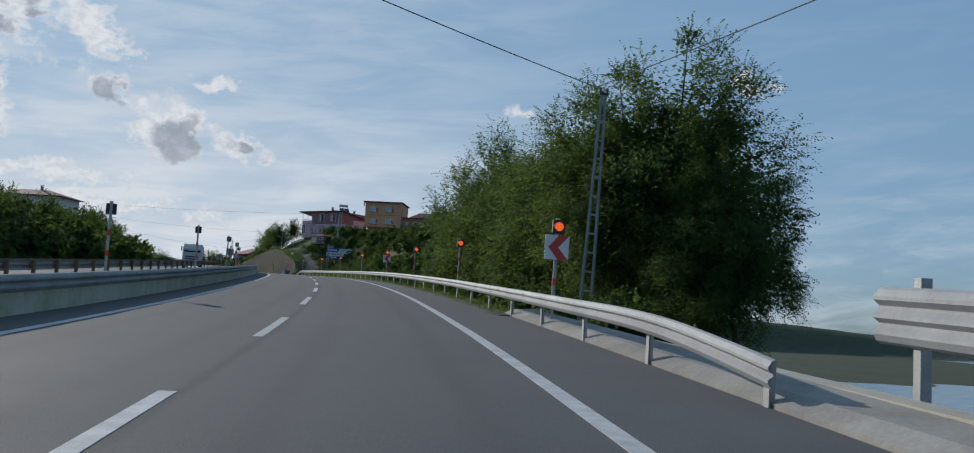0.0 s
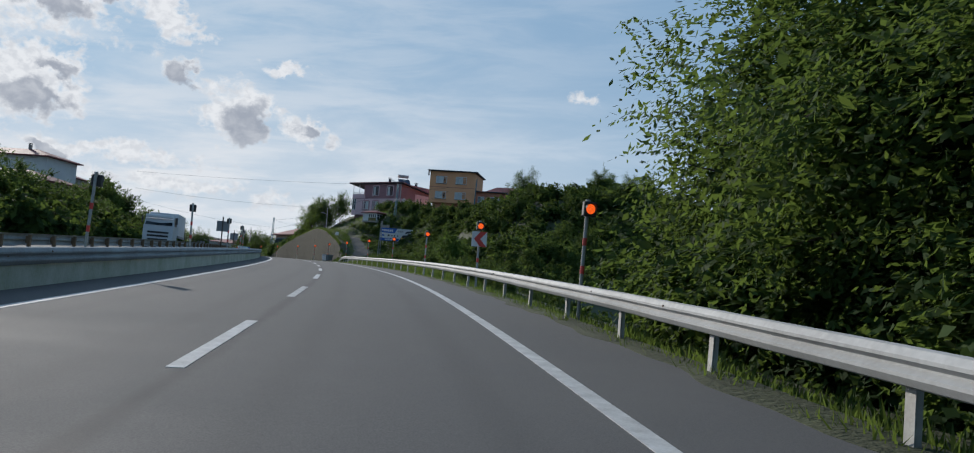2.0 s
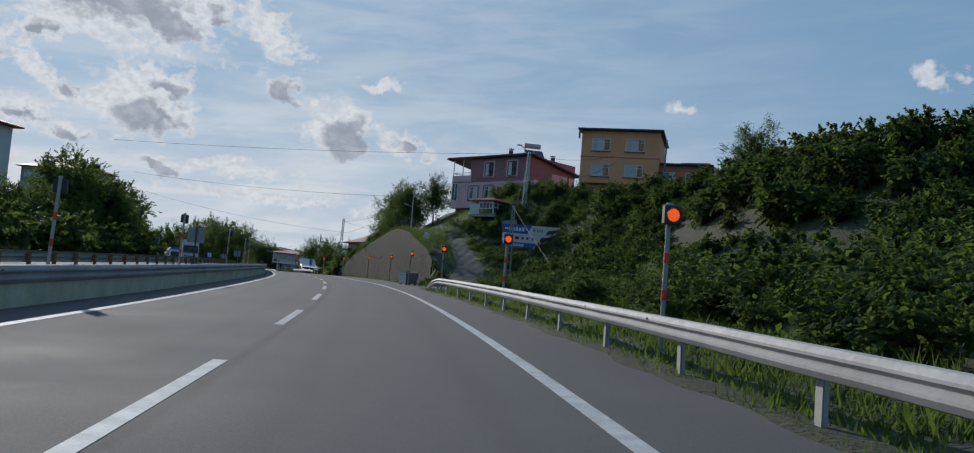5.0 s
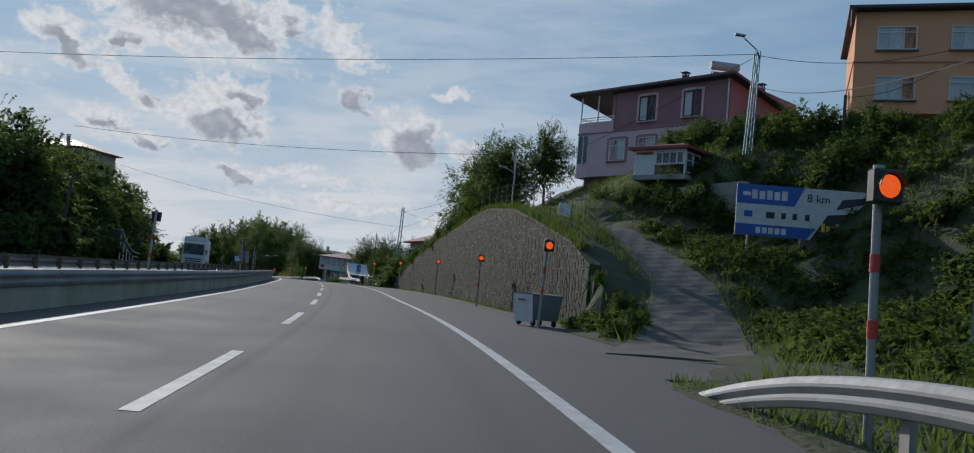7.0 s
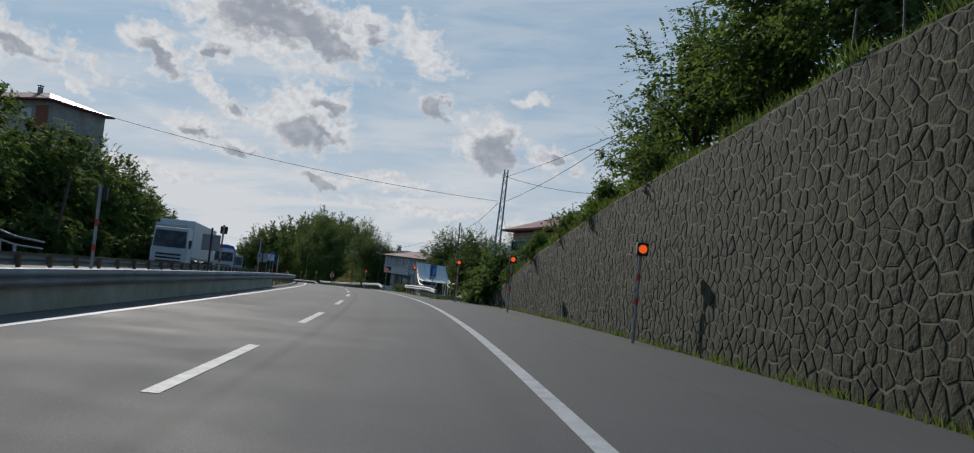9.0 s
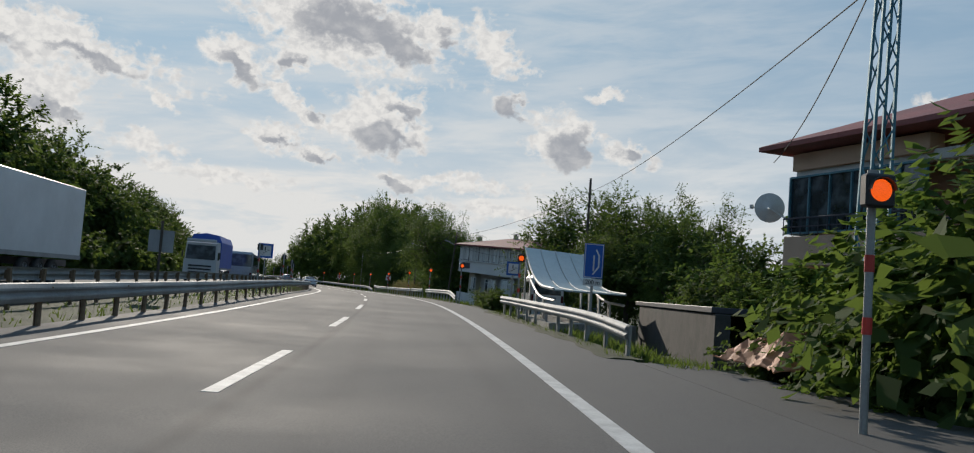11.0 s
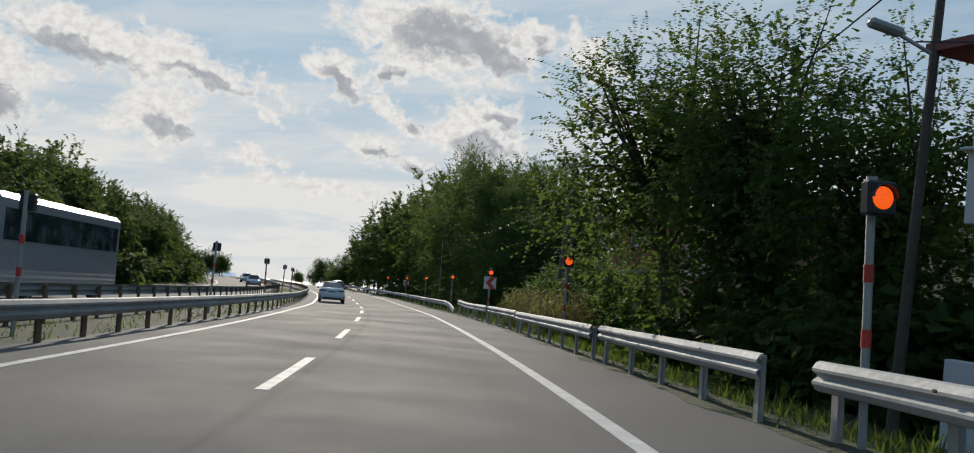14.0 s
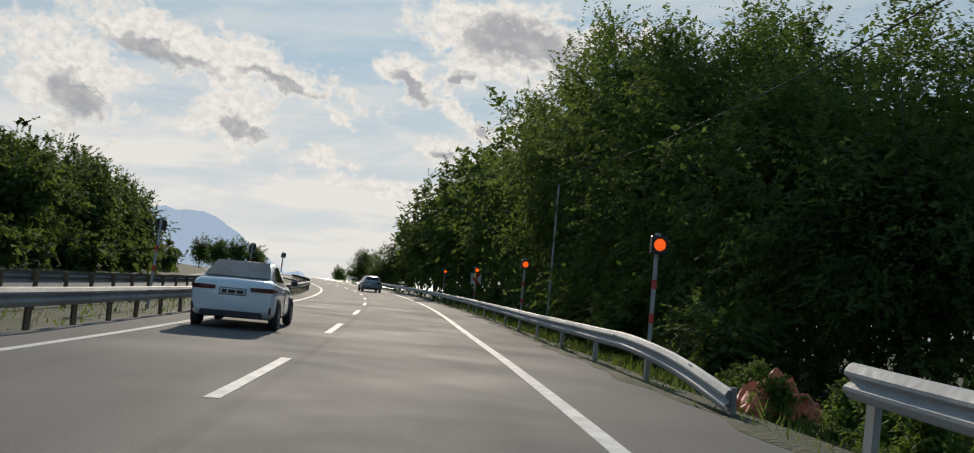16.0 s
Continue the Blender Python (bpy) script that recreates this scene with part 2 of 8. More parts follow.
def glass_mat(name, color=(0.02, 0.025, 0.03), rough=0.06):
    """Window glass before a dark room: dark and glossy."""
    m = bpy.data.materials.new(name)
    m.use_nodes = True
    n = Nodes(m.node_tree)
    b = n.add("ShaderNodeBsdfPrincipled")
    pos = n.add("ShaderNodeTexCoord").outputs["Object"]
    n.put(b.inputs["Base Color"], n.mix(n.ramp(n.noise(pos, 1.4, 3.0), 0.4, 0.65), color, tuple(c * 3 + 0.03 for c in color)))
    b.inputs["Roughness"].default_value, b.inputs["Specular IOR Level"].default_value = rough, 0.8
    n.put(n.add("ShaderNodeOutputMaterial").inputs[0], b.outputs[0])
    return m


def asphalt_mat():
    m = bpy.data.materials.new("asphalt")
    m.use_nodes = True
    n = Nodes(m.node_tree)
    pos = n.add("ShaderNodeTexCoord").outputs["Object"]
    uv = n.add("ShaderNodeUVMap", uv_map="road").outputs[0]
    sep = n.add("ShaderNodeSeparateXYZ")
    n.put(sep.inputs[0], uv)
    stone = n.noise(pos, 70.0, 3.0, 0.7)
    patch = n.noise(pos, 0.35, 5.0, 0.6)
    col = n.mix(n.ramp(stone, 0.3, 0.7), (0.095, 0.092, 0.089), (0.15, 0.145, 0.137))
    col = n.mix(n.math("MULTIPLY", n.ramp(patch, 0.4, 0.7), 0.4), col, (0.16, 0.154, 0.143))
    # darker wheel tracks and a seam beside the lane line
    lat = sep.outputs[0]
    for c, w, k in ((-0.75, 0.35, 0.16), (0.95, 0.35, 0.16), (-4.1, 0.35, 0.14), (-2.5, 0.35, 0.14), (-1.62, 0.16, 0.45)):
        d = n.math("ABSOLUTE", n.math("SUBTRACT", lat, c))
        wob = n.math("ADD", d, n.math("MULTIPLY", n.math("SUBTRACT", patch, 0.5), 0.3))
        col = n.mix(n.math("MULTIPLY", n.ramp(wob, w, 0.0), k), col, (0.05, 0.05, 0.05))
    b = n.add("ShaderNodeBsdfPrincipled")
    n.put(b.inputs["Base Color"], col)
    n.put(b.inputs["Roughness"], n.ramp(patch, 0.3, 0.7, 0.8, 0.95, False))
    b.inputs["Specular IOR Level"].default_value = 0.22
    bp = n.add("ShaderNodeBump")
    bp.inputs["Strength"].default_value, bp.inputs["Distance"].default_value = 0.35, 0.01
    n.put(bp.inputs["Height"], stone)
    n.put(b.inputs["Normal"], bp.outputs[0])
    n.put(n.add("ShaderNodeOutputMaterial").inputs[0], b.outputs[0])
    return m


M_ASPHALT = asphalt_mat()
M_PAINT = mat("road_paint", (0.62, 0.61, 0.58), (0.36, 0.35, 0.33), 0.75, fine=40, scale=3, vary=0.45)
M_SOIL = mat("verge_soil", (0.058, 0.070, 0.024), (0.042, 0.046, 0.022), 0.95, scale=0.5, fine=9, bump=0.8, depth=0.08)
M_CONCRETE = mat("concrete", (0.36, 0.34, 0.30), (0.22, 0.20, 0.17), 0.9, scale=0.8, fine=18, bump=0.4)
M_CREAM = mat("cream_plaster", (0.55, 0.50, 0.40), (0.42, 0.37, 0.29), 0.9, scale=0.8, fine=16)
M_RAIL = mat("galvanised_steel", (0.46, 0.465, 0.46), (0.34, 0.34, 0.33), 0.72, metal=0.12, scale=0.9, fine=14, bump=0.08, vary=0.5)
M_RAIL_OLD = mat("weathered_steel", (0.30, 0.32, 0.32), (0.20, 0.20, 0.19), 0.72, metal=0.12, scale=0.9, fine=14, bump=0.1)
M_RUST = mat("rusty_post", (0.22, 0.15, 0.09), (0.13, 0.085, 0.05), 0.85, scale=4, fine=30)
M_POLE = mat("grey_pole", (0.42, 0.42, 0.40), (0.30, 0.29, 0.27), 0.6, metal=0.3, scale=2, fine=30)
M_RED = mat("red_band", (0.62, 0.05, 0.035), (0.42, 0.05, 0.035), 0.5, fine=30)
M_BLACK = mat("black_casing", (0.02, 0.02, 0.02), (0.035, 0.033, 0.03), 0.55, bump=0.05)
M_WHITE = mat("white_board", (0.72, 0.70, 0.68), (0.55, 0.52, 0.50), 0.55, scale=3, fine=30, bump=0.05)
M_LAMP = glow_mat("amber_lamp", (1.0, 0.12, 0.008), 0.72)
M_TRUNK = mat("bark", (0.11, 0.085, 0.06), (0.06, 0.05, 0.04), 0.95, scale=5, fine=30, bump=0.8, depth=0.04)
M_LEAF = [leaf_mat("leaf_dark", (0.034, 0.060, 0.020), (0.068, 0.108, 0.034)),
          leaf_mat("leaf_mid", (0.046, 0.080, 0.024), (0.088, 0.138, 0.040)),
          leaf_mat("leaf_light", (0.07, 0.13, 0.025), (0.13, 0.20, 0.045)),
          leaf_mat("leaf_dry", (0.28, 0.19, 0.08), (0.42, 0.28, 0.12))]
M_GRASS = leaf_mat("grass_blade", (0.042, 0.078, 0.018), (0.095, 0.125, 0.036))
M_GLASS = glass_mat("window_glass")


# ---- shaping helpers ----
def part(name, bm, material, parent=None, label="", smooth=False):
    """Links a bmesh as one mesh object, under a thing or a part if given."""
    me = bpy.data.meshes.new(name)
    if smooth:
        for f in bm.faces:
            f.smooth = True
    bm.to_mesh(me)
    bm.free()
    if material:
        me.materials.append(material)
    ob = new(name, me)
    if parent:
        ob.parent = parent
    if label:
        ob["label"] = label
    return ob


def raw(name, verts, faces, material, parent=None, label=""):
    me = bpy.data.meshes.new(name)
    me.from_pydata(verts, [], faces)
    me.materials.append(material)
    ob = new(name, me)
    if parent:
        ob.parent = parent
    if label:
        ob["label"] = label
    return ob


def box(bm, c, size, m=None, bevel=0.0):
    """A box round the point c with the full sizes given, turned by m."""
    made = bmesh.ops.create_cube(bm, size=1.0)["verts"]
    bmesh.ops.scale(bm, vec=size, verts=made)
    if bevel:
        es = list({e for v in made for e in v.link_edges})
        made = list({v for f in bmesh.ops.bevel(bm, geom=es, offset=bevel, segments=1, affect="EDGES")["faces"] for v in f.verts} |
                    {v for v in made if v.is_valid})
    bmesh.ops.translate(bm, vec=c, verts=made)
    if m is not None:
        bmesh.ops.transform(bm, matrix=m, verts=made)
    return made


def rod(bm, a, b, r0, r1=None, n=10):
    """A round bar from a to b."""
    a, b = Vector(a), Vector(b)
    r1 = r0 if r1 is None else r1
    made = bmesh.ops.create_cone(bm, cap_ends=True, segments=n, radius1=r0, radius2=r1, depth=(b - a).length)["verts"]
    q = (b - a).to_track_quat("Z", "Y").to_matrix().to_4x4()
    bmesh.ops.transform(bm, matrix=Matrix.Translation((a + b) / 2) @ q, verts=made)
    return made


def plate(bm, outline, thick, m=None):
    """A flat plate of the outline (x, z), its face towards -y."""
    front = [bm.verts.new((x, 0, z)) for x, z in outline]
    back = [bm.verts.new((x, thick, z)) for x, z in outline]
    bm.faces.new(front)
    bm.faces.new(back[::-1])
    k = len(outline)
    for i in range(k):
        bm.faces.new((front[(i + 1) % k], front[i], back[i], back[(i + 1) % k]))
    if m is not None:
        bmesh.ops.transform(bm, matrix=m, verts=front + back)
    bmesh.ops.recalc_face_normals(bm, faces=bm.faces[:])
    return front + back


def thing(name, m, label, category, group="", kind=""):
    ob = new(name)
    ob.empty_display_size = 0.2
    ob.matrix_world = m
    return tagged(ob, label, category, group, kind)


# ---- the road's line ----
def spline(points, step=0.5):
    p = [Vector(v) for v in points]
    out = []
    for i in range(1, len(p) - 2):
        a, b, c, d = p[i - 1:i + 3]
        k = max(int((c - b).length / step), 1)
        for j in range(k):
            t = j / k
            out.append(0.5 * (2 * b + (c - a) * t + (2 * a - 5 * b + 4 * c - d) * t * t + (3 * b - a - 3 * c + d) * t ** 3))
    return out


first, last = [Vector(v) for v in (ROAD[0], ROAD[-1])]
LINE = np.array(spline([2 * first - Vector(ROAD[1])] + ROAD + [2 * last - Vector(ROAD[-2])]))
RUN = np.concatenate([[0], np.cumsum(np.linalg.norm(np.diff(LINE[:, :2], axis=0), axis=1))])
RUN -= RUN[np.argmin(((LINE - np.array(ROAD[3])) ** 2).sum(1))]
DIRS = np.gradient(LINE[:, :2], axis=0)
DIRS /= np.linalg.norm(DIRS, axis=1)[:, None]
S_MIN, S_MAX = RUN[0], RUN[-1]


def at(s, lat=0.0, up=0.0):
    """The place s metres along the road, lat metres right of its line, up metres over the road."""
    x, y, z = [float(np.interp(s, RUN, LINE[:, k])) for k in range(3)]
    dx, dy = [float(np.interp(s, RUN, DIRS[:, k])) for k in range(2)]
    if s > S_MAX:
        x, y = x + dx * (s - S_MAX), y + dy * (s - S_MAX)
    return Vector((x + dy * lat, y - dx * lat, z + up))


def turn_at(s):
    return math.degrees(math.atan2(-float(np.interp(s, RUN, DIRS[:, 0])), float(np.interp(s, RUN, DIRS[:, 1]))))


def stand(s, lat, up=0.0, rz=0.0):
    """A pose on the ground beside the road: +y runs along the road, +x to its right."""
    return pose(*at(s, lat, up), 0, 0, turn_at(s) + rz)


def ribbon(name, s0, s1, profile, material, parent=None, step=1.0, closed=True, smooth=False, uv=False):
    """Sweeps the profile of (lat, up) along the road. profile may be a function of s."""
    k = max(int((s1 - s0) / step), 1)
    verts, faces, w = [], [], 0
    uvs = []
    for i in range(k + 1):
        s = s0 + (s1 - s0) * i / k
        pr = profile(s) if callable(profile) else profile
        w = len(pr)
        for lat, up in pr:
            verts.append(at(s, lat, up))
            uvs.append((lat, s))
    for i in range(k):
        for j in range(w if closed else w - 1):
            a, b = i * w + j, i * w + (j + 1) % w
            faces.append((a, a + w, b + w, b))
    if closed:
        faces += [tuple(range(w)), tuple(k * w + j for j in reversed(range(w)))]
    ob = raw(name, verts, faces, material, parent)
    if uv:
        layer = ob.data.uv_layers.new(name="road")
        idx = np.empty(len(ob.data.loops), dtype=int)
        ob.data.loops.foreach_get("vertex_index", idx)
        layer.data.foreach_set("uv", np.array(uvs)[idx].ravel())
    if smooth:
        ob.data.polygons.foreach_set("use_smooth", [True] * len(ob.data.polygons))
    return ob


# ---- ground and road ----
def blend(x, a, b):
    t = np.clip((x - a) / (b - a), 0.0, 1.0)
    return t * t * (3 - 2 * t)


WALL_S = [160, 165, 167, 170, 174.5, 181.5, 189, 194, 200, 209, 213, 222, 229, 235, 240]
WALL_H = [0.2, 0.6, 1.9, 2.9, 3.7, 4.9, 5.4, 5.3, 4.9, 4.3, 3.9, 2.9, 1.7, 0.5, 0.0]
WALL_LAT = 6.6


DRIVE_S, DRIVE_LAT, DRIVE_UP = [155, 158, 160, 163, 167, 171, 176, 181], [5.5, 6.6, 7.5, 8.6, 9.8, 10.1, 10.4, 10.5], [-0.05, 0.0, 0.1, 0.7, 1.7, 2.7, 3.9, 4.8]


NOSE_S, NOSE_LAT = [76, 84.4, 92.4, 100.3, 108.1, 115.7, 126.9, 137.7, 151.5, 165], [6, 11, 16.6, 22.4, 28.3, 34.3, 43.4, 52.8, 65.7, 80]


def ground_up(s, lat):
    """How high the ground lies over the road at that place beside it."""
    s, lat = np.asarray(s, float), np.asarray(lat, float)
    up = np.full(np.broadcast(s, lat).shape, -0.06)
    r = lat - 4.2
    # right: low land first, then a wooded hill, the houses' terrace, a low stretch again
    low = -0.35 * blend(r, 0.3, 1.6) - 1.6 * blend(r, 2, 9) - 3.5 * blend(r, 10, 60)
    low = low - 10.0 * blend(r, 6, 20) * (1 - blend(s, 30, 62)) - 14.0 * blend(lat, 22, 34)
    hill = 0.25 * blend(r, 0.4, 2) + 1.5 * blend(r, 3, 12) + (2.6 + 4.6 * blend(s, 104, 140)) * blend(r, 10, 34)
    # its nose runs out to the right of a line that leaves the road near its foot
    nose = np.interp(s, NOSE_S, NOSE_LAT)
    hill = hill * (1 - blend(lat - nose, -17, -1)) - 15.0 * blend(lat - nose, -4, 10)
    slope = 0.2 * blend(r, 0.4, 2) + 1.5 * blend(r, 3, 10) + 3.5 * blend(r, 9, 18) + 4.6 * blend(r, 12, 24)
    slope = slope * (1 - blend(lat - nose, -8, 4))
    hill = hill * (1 - blend(s, 122, 141)) + slope * blend(s, 122, 141)
    wall = np.interp(s, WALL_S, WALL_H)
    near = 1 - blend(s, 171, 183)
    terrace = np.where(lat > WALL_LAT + 0.1, wall + (8.6 * (1 - blend(s, 205, 232)) + 0.5 - wall) * blend((lat - 8.5 - 5.5 * near) / (8.5 - 0.5 * near), 0, 1), 0.0)
    plain = -0.10 * blend(r, 0.5, 1.5) - 0.75 * blend(r, 1.6, 4.0) - 1.0 * blend(r, 14, 40)
    k1, k2, k3 = blend(s, 78, 106), blend(s, 157.0, 166.5), blend(s, 226, 240)
    right = low * (1 - k1) + hill * k1
    right = right * (1 - k2) + terrace * k2
    right = right * (1 - k3) + plain * k3
    # the drive that climbs between hill and wall
    drive = np.interp(s, DRIVE_S, DRIVE_UP)
    kd = np.exp(-((lat - np.interp(s, DRIVE_S, DRIVE_LAT)) / 2.1) ** 4) * blend(s, 152, 157) * (1 - blend(s, 176, 181))
    right = right * (1 - kd) + drive * kd
    right = right - (right + 14.0) * blend(lat, 58, 84) * (1 - blend(s, 235, 262))
    up = np.where(lat > 4.2, right, up)
    # left: a bank behind the other carriageway
    l = -lat - 17.6
    left = 0.3 * blend(l, 0.3, 3) + 4.0 * blend(l, 4, 20) * blend(s, 40, 80) + 4.0 * blend(l, 16, 50) * blend(s, 60, 110) * (1 - blend(s, 300, 380))
    up = np.where(lat < -17.6, left, up)
    return up


def road_coords(xy):
    """s and lat of many places."""
    s, lat = np.empty(len(xy)), np.empty(len(xy))
    sub = slice(None, None, 4)
    P, D, R = LINE[sub, :2], DIRS[sub], RUN[sub]
    for i in range(0, len(xy), 4000):
        q = xy[i:i + 4000]
        k = ((q[:, None, :] - P[None]) ** 2).sum(-1).argmin(1)
        d = q - P[k]
        s[i:i + 4000] = R[k] + (d * D[k]).sum(1)
        lat[i:i + 4000] = d[:, 0] * D[k][:, 1] - d[:, 1] * D[k][:, 0]
    return s, lat


def make_ground():
    def axis(lo, hi, far):
        near = np.arange(lo, hi + 0.1, 2.0)
        a = lo - np.geomspace(3, far, 34)[::-1]
        b = hi + np.geomspace(3, far, 34)
        return np.concatenate([a, near, b])
    xs, ys = axis(LINE[:, 0].min() - 60, LINE[:, 0].max() + 60, 2600), axis(LINE[:, 1].min() - 50, LINE[:, 1].max() + 60, 2600)
    gx, gy = np.meshgrid(xs, ys)
    xy = np.stack([gx.ravel(), gy.ravel()], 1)
    s, lat = road_coords(xy)
    z = np.interp(s, RUN, LINE[:, 2]) + ground_up(s, lat)
    dist = np.minimum.reduce([np.hypot(xy[:, 0] - LINE[i, 0], xy[:, 1] - LINE[i, 1]) for i in range(0, len(LINE), 40)])
    rough = np.array([noise.noise((x * 0.07, y * 0.07, 0)) for x, y in xy])
    flat = (lat > -18.2) & (lat < 5.2)
    z += np.where(flat, -0.10, 0.22 * rough)
    behind = (s > 157.5) & (s < 237.5) & (lat > 5.2) & (lat < 9.6)
    z = np.where(behind, np.interp(s, RUN, LINE[:, 2]) - 0.35, z)
    out = blend(dist, 130, 600)
    z = z * (1 - out) + (-13.0) * out
    w = len(xs)
    i = np.arange(len(xy)).reshape(len(ys), w)
    faces = np.stack([i[:-1, :-1], i[:-1, 1:], i[1:, 1:], i[1:, :-1]], -1).reshape(-1, 4)
    ob = raw("ground", np.column_stack([xy, z]).tolist(), faces.tolist(), M_SOIL)
    ob.data.polygons.foreach_set("use_smooth", [True] * len(faces))
    tagged(ob, "dark soil and weeds on banks and verges", "ground", kind="structure")
    m = mat("sea_water", (0.16, 0.20, 0.24), (0.22, 0.24, 0.26), 0.18, scale=0.02, fine=0.4, bump=0.3, depth=0.3)
    bm = bmesh.new()
    bmesh.ops.create_circle(bm, cap_ends=True, segments=64, radius=4600)
    sea = part("water", bm, m)
    sea.location = (-150, 150, -9.0)
    tagged(sea, "calm grey sea reaching the horizon", "sea", kind="structure")


make_ground()


def bank(s):
    a = float(np.interp(s, [164.5, 167.0], [5.1, 6.73]))
    u = [(x, float(ground_up(s, x)) + 0.02) for x in (a, (a + 7.6) / 2, 7.6, 8.4, 9.2, 10.2, 11.4, 12.8)]
    return [(a, -0.6)] + u + [(12.8, -0.6)]


tagged(ribbon("terrace_ground", 155.5, 236.0, bank, M_SOIL, None, 0.8), "weedy soil terrace behind the stone wall", "ground", kind="structure")
tagged(ribbon("road", -45, S_MAX - 2, [(-6.15, -0.25), (-6.15, 0.0), (-3.0, 0.0), (0.0, 0.0), (2.2, 0.0), (4.05, 0.0), (4.05, -0.25)], M_ASPHALT, closed=True, uv=True),
       "worn grey asphalt carriageway", "road", kind="structure")
tagged(ribbon("road_opposite", -45, S_MAX - 2, [(-17.6, -0.25), (-17.6, 0.02), (-9.6, 0.02), (-9.6, -0.25)], M_ASPHALT, uv=True),
       "grey asphalt carriageway for the other direction", "road", kind="structure")


def verge(s):
    a = 3.62 + 0.10 * math.sin(s * 0.9) + 0.07 * math.sin(s * 2.3 + 1)
    return [(a, -0.2), (a + 0.05, 0.006), (a + 0.2, 0.03), (4.3, 0.02), (4.3, -0.2)]


for a, b in ((25.0, 150.5), (241.5, 266.0), (282.5, 468.0)):
    tagged(ribbon("verge", a, b, verge, M_SOIL, None, 0.5), "strip of earth and weeds along the asphalt's edge", "verge", kind="structure")
SWAY_S = [-45, 10, 30, 50, 65, 80, 92, 142, 155, 166, 175, 184, 197, 220, 236, 249, 262, 275, 288, 300, 312, 322, 334, 345, 356, 400]
SWAY = [0.0, 0.05, 0.04, 0.06, 0.11, 0.09, 0.04, -0.08, -0.14, -0.2, -0.24, -0.34, -0.32, -0.22, -0.13, 0.0, 0.05, 0.09, 0.06, 0.0, -0.1, -0.19, -0.24, -0.15, -0.04, 0.0]


def painted(name, s0, s1, lat, width, parent, step=2.0, up=0.004, label=""):
    """A line on the asphalt; lines marked along the lane follow its sway beside the road's line."""
    h = width / 2

    def prof(s):
        c = lat + (float(np.interp(s, SWAY_S, SWAY)) if lat > -6 else 0.0)
        return [(c - h, up - 0.02), (c - h, up), (c + h, up), (c + h, up - 0.02)]
    return ribbon(name, s0, s1, prof, M_PAINT, parent, step)


for name, lat, width, road_up in (("edge_line_right", 1.90, 0.2, 0.005), ("edge_line_left", -4.93, 0.16, 0.005),
                                  ("edge_line_opposite", -10.1, 0.16, 0.025), ("edge_line_opposite_far", -16.9, 0.16, 0.025)):
    tagged(painted(name, -45, S_MAX - 4, lat, width, None, up=road_up), "worn white edge line on the asphalt", "road marking", kind="structure")
lane = thing("lane_line", pose(0, 0, 0), "broken white lane line on the asphalt", "road marking", kind="structure")
DASHES = [3.2, 14.3, 25.3, 36.0, 46.8, 58.0, 69.4, 80.8, 91.8, 102.6, 113.4, 124.2, 135.0, 145.9, 156.9, 167.6, 177.8, 187.8, 198.4, 209.8, 221.6, 233.6, 245.6, 257.2, 269.0, 280.1, 291.9, 303.5, 314.8, 326.2, 337.0, 347.8, 360.0]
DASHES += [360.0 + 12.3 * i for i in range(1, 10)]
for s in DASHES:
    painted("dash", s, s + 5.0, -1.77, 0.16, lane, 1.3, 0.005)


# ---- crash barriers ----
WAVE = [(0.0, 0.31), (0.035, 0.295), (0.075, 0.235), (0.075, 0.205), (0.02, 0.165), (0.02, 0.145), (0.075, 0.105), (0.075, 0.075), (0.035, 0.015), (0.0, 0.0)]


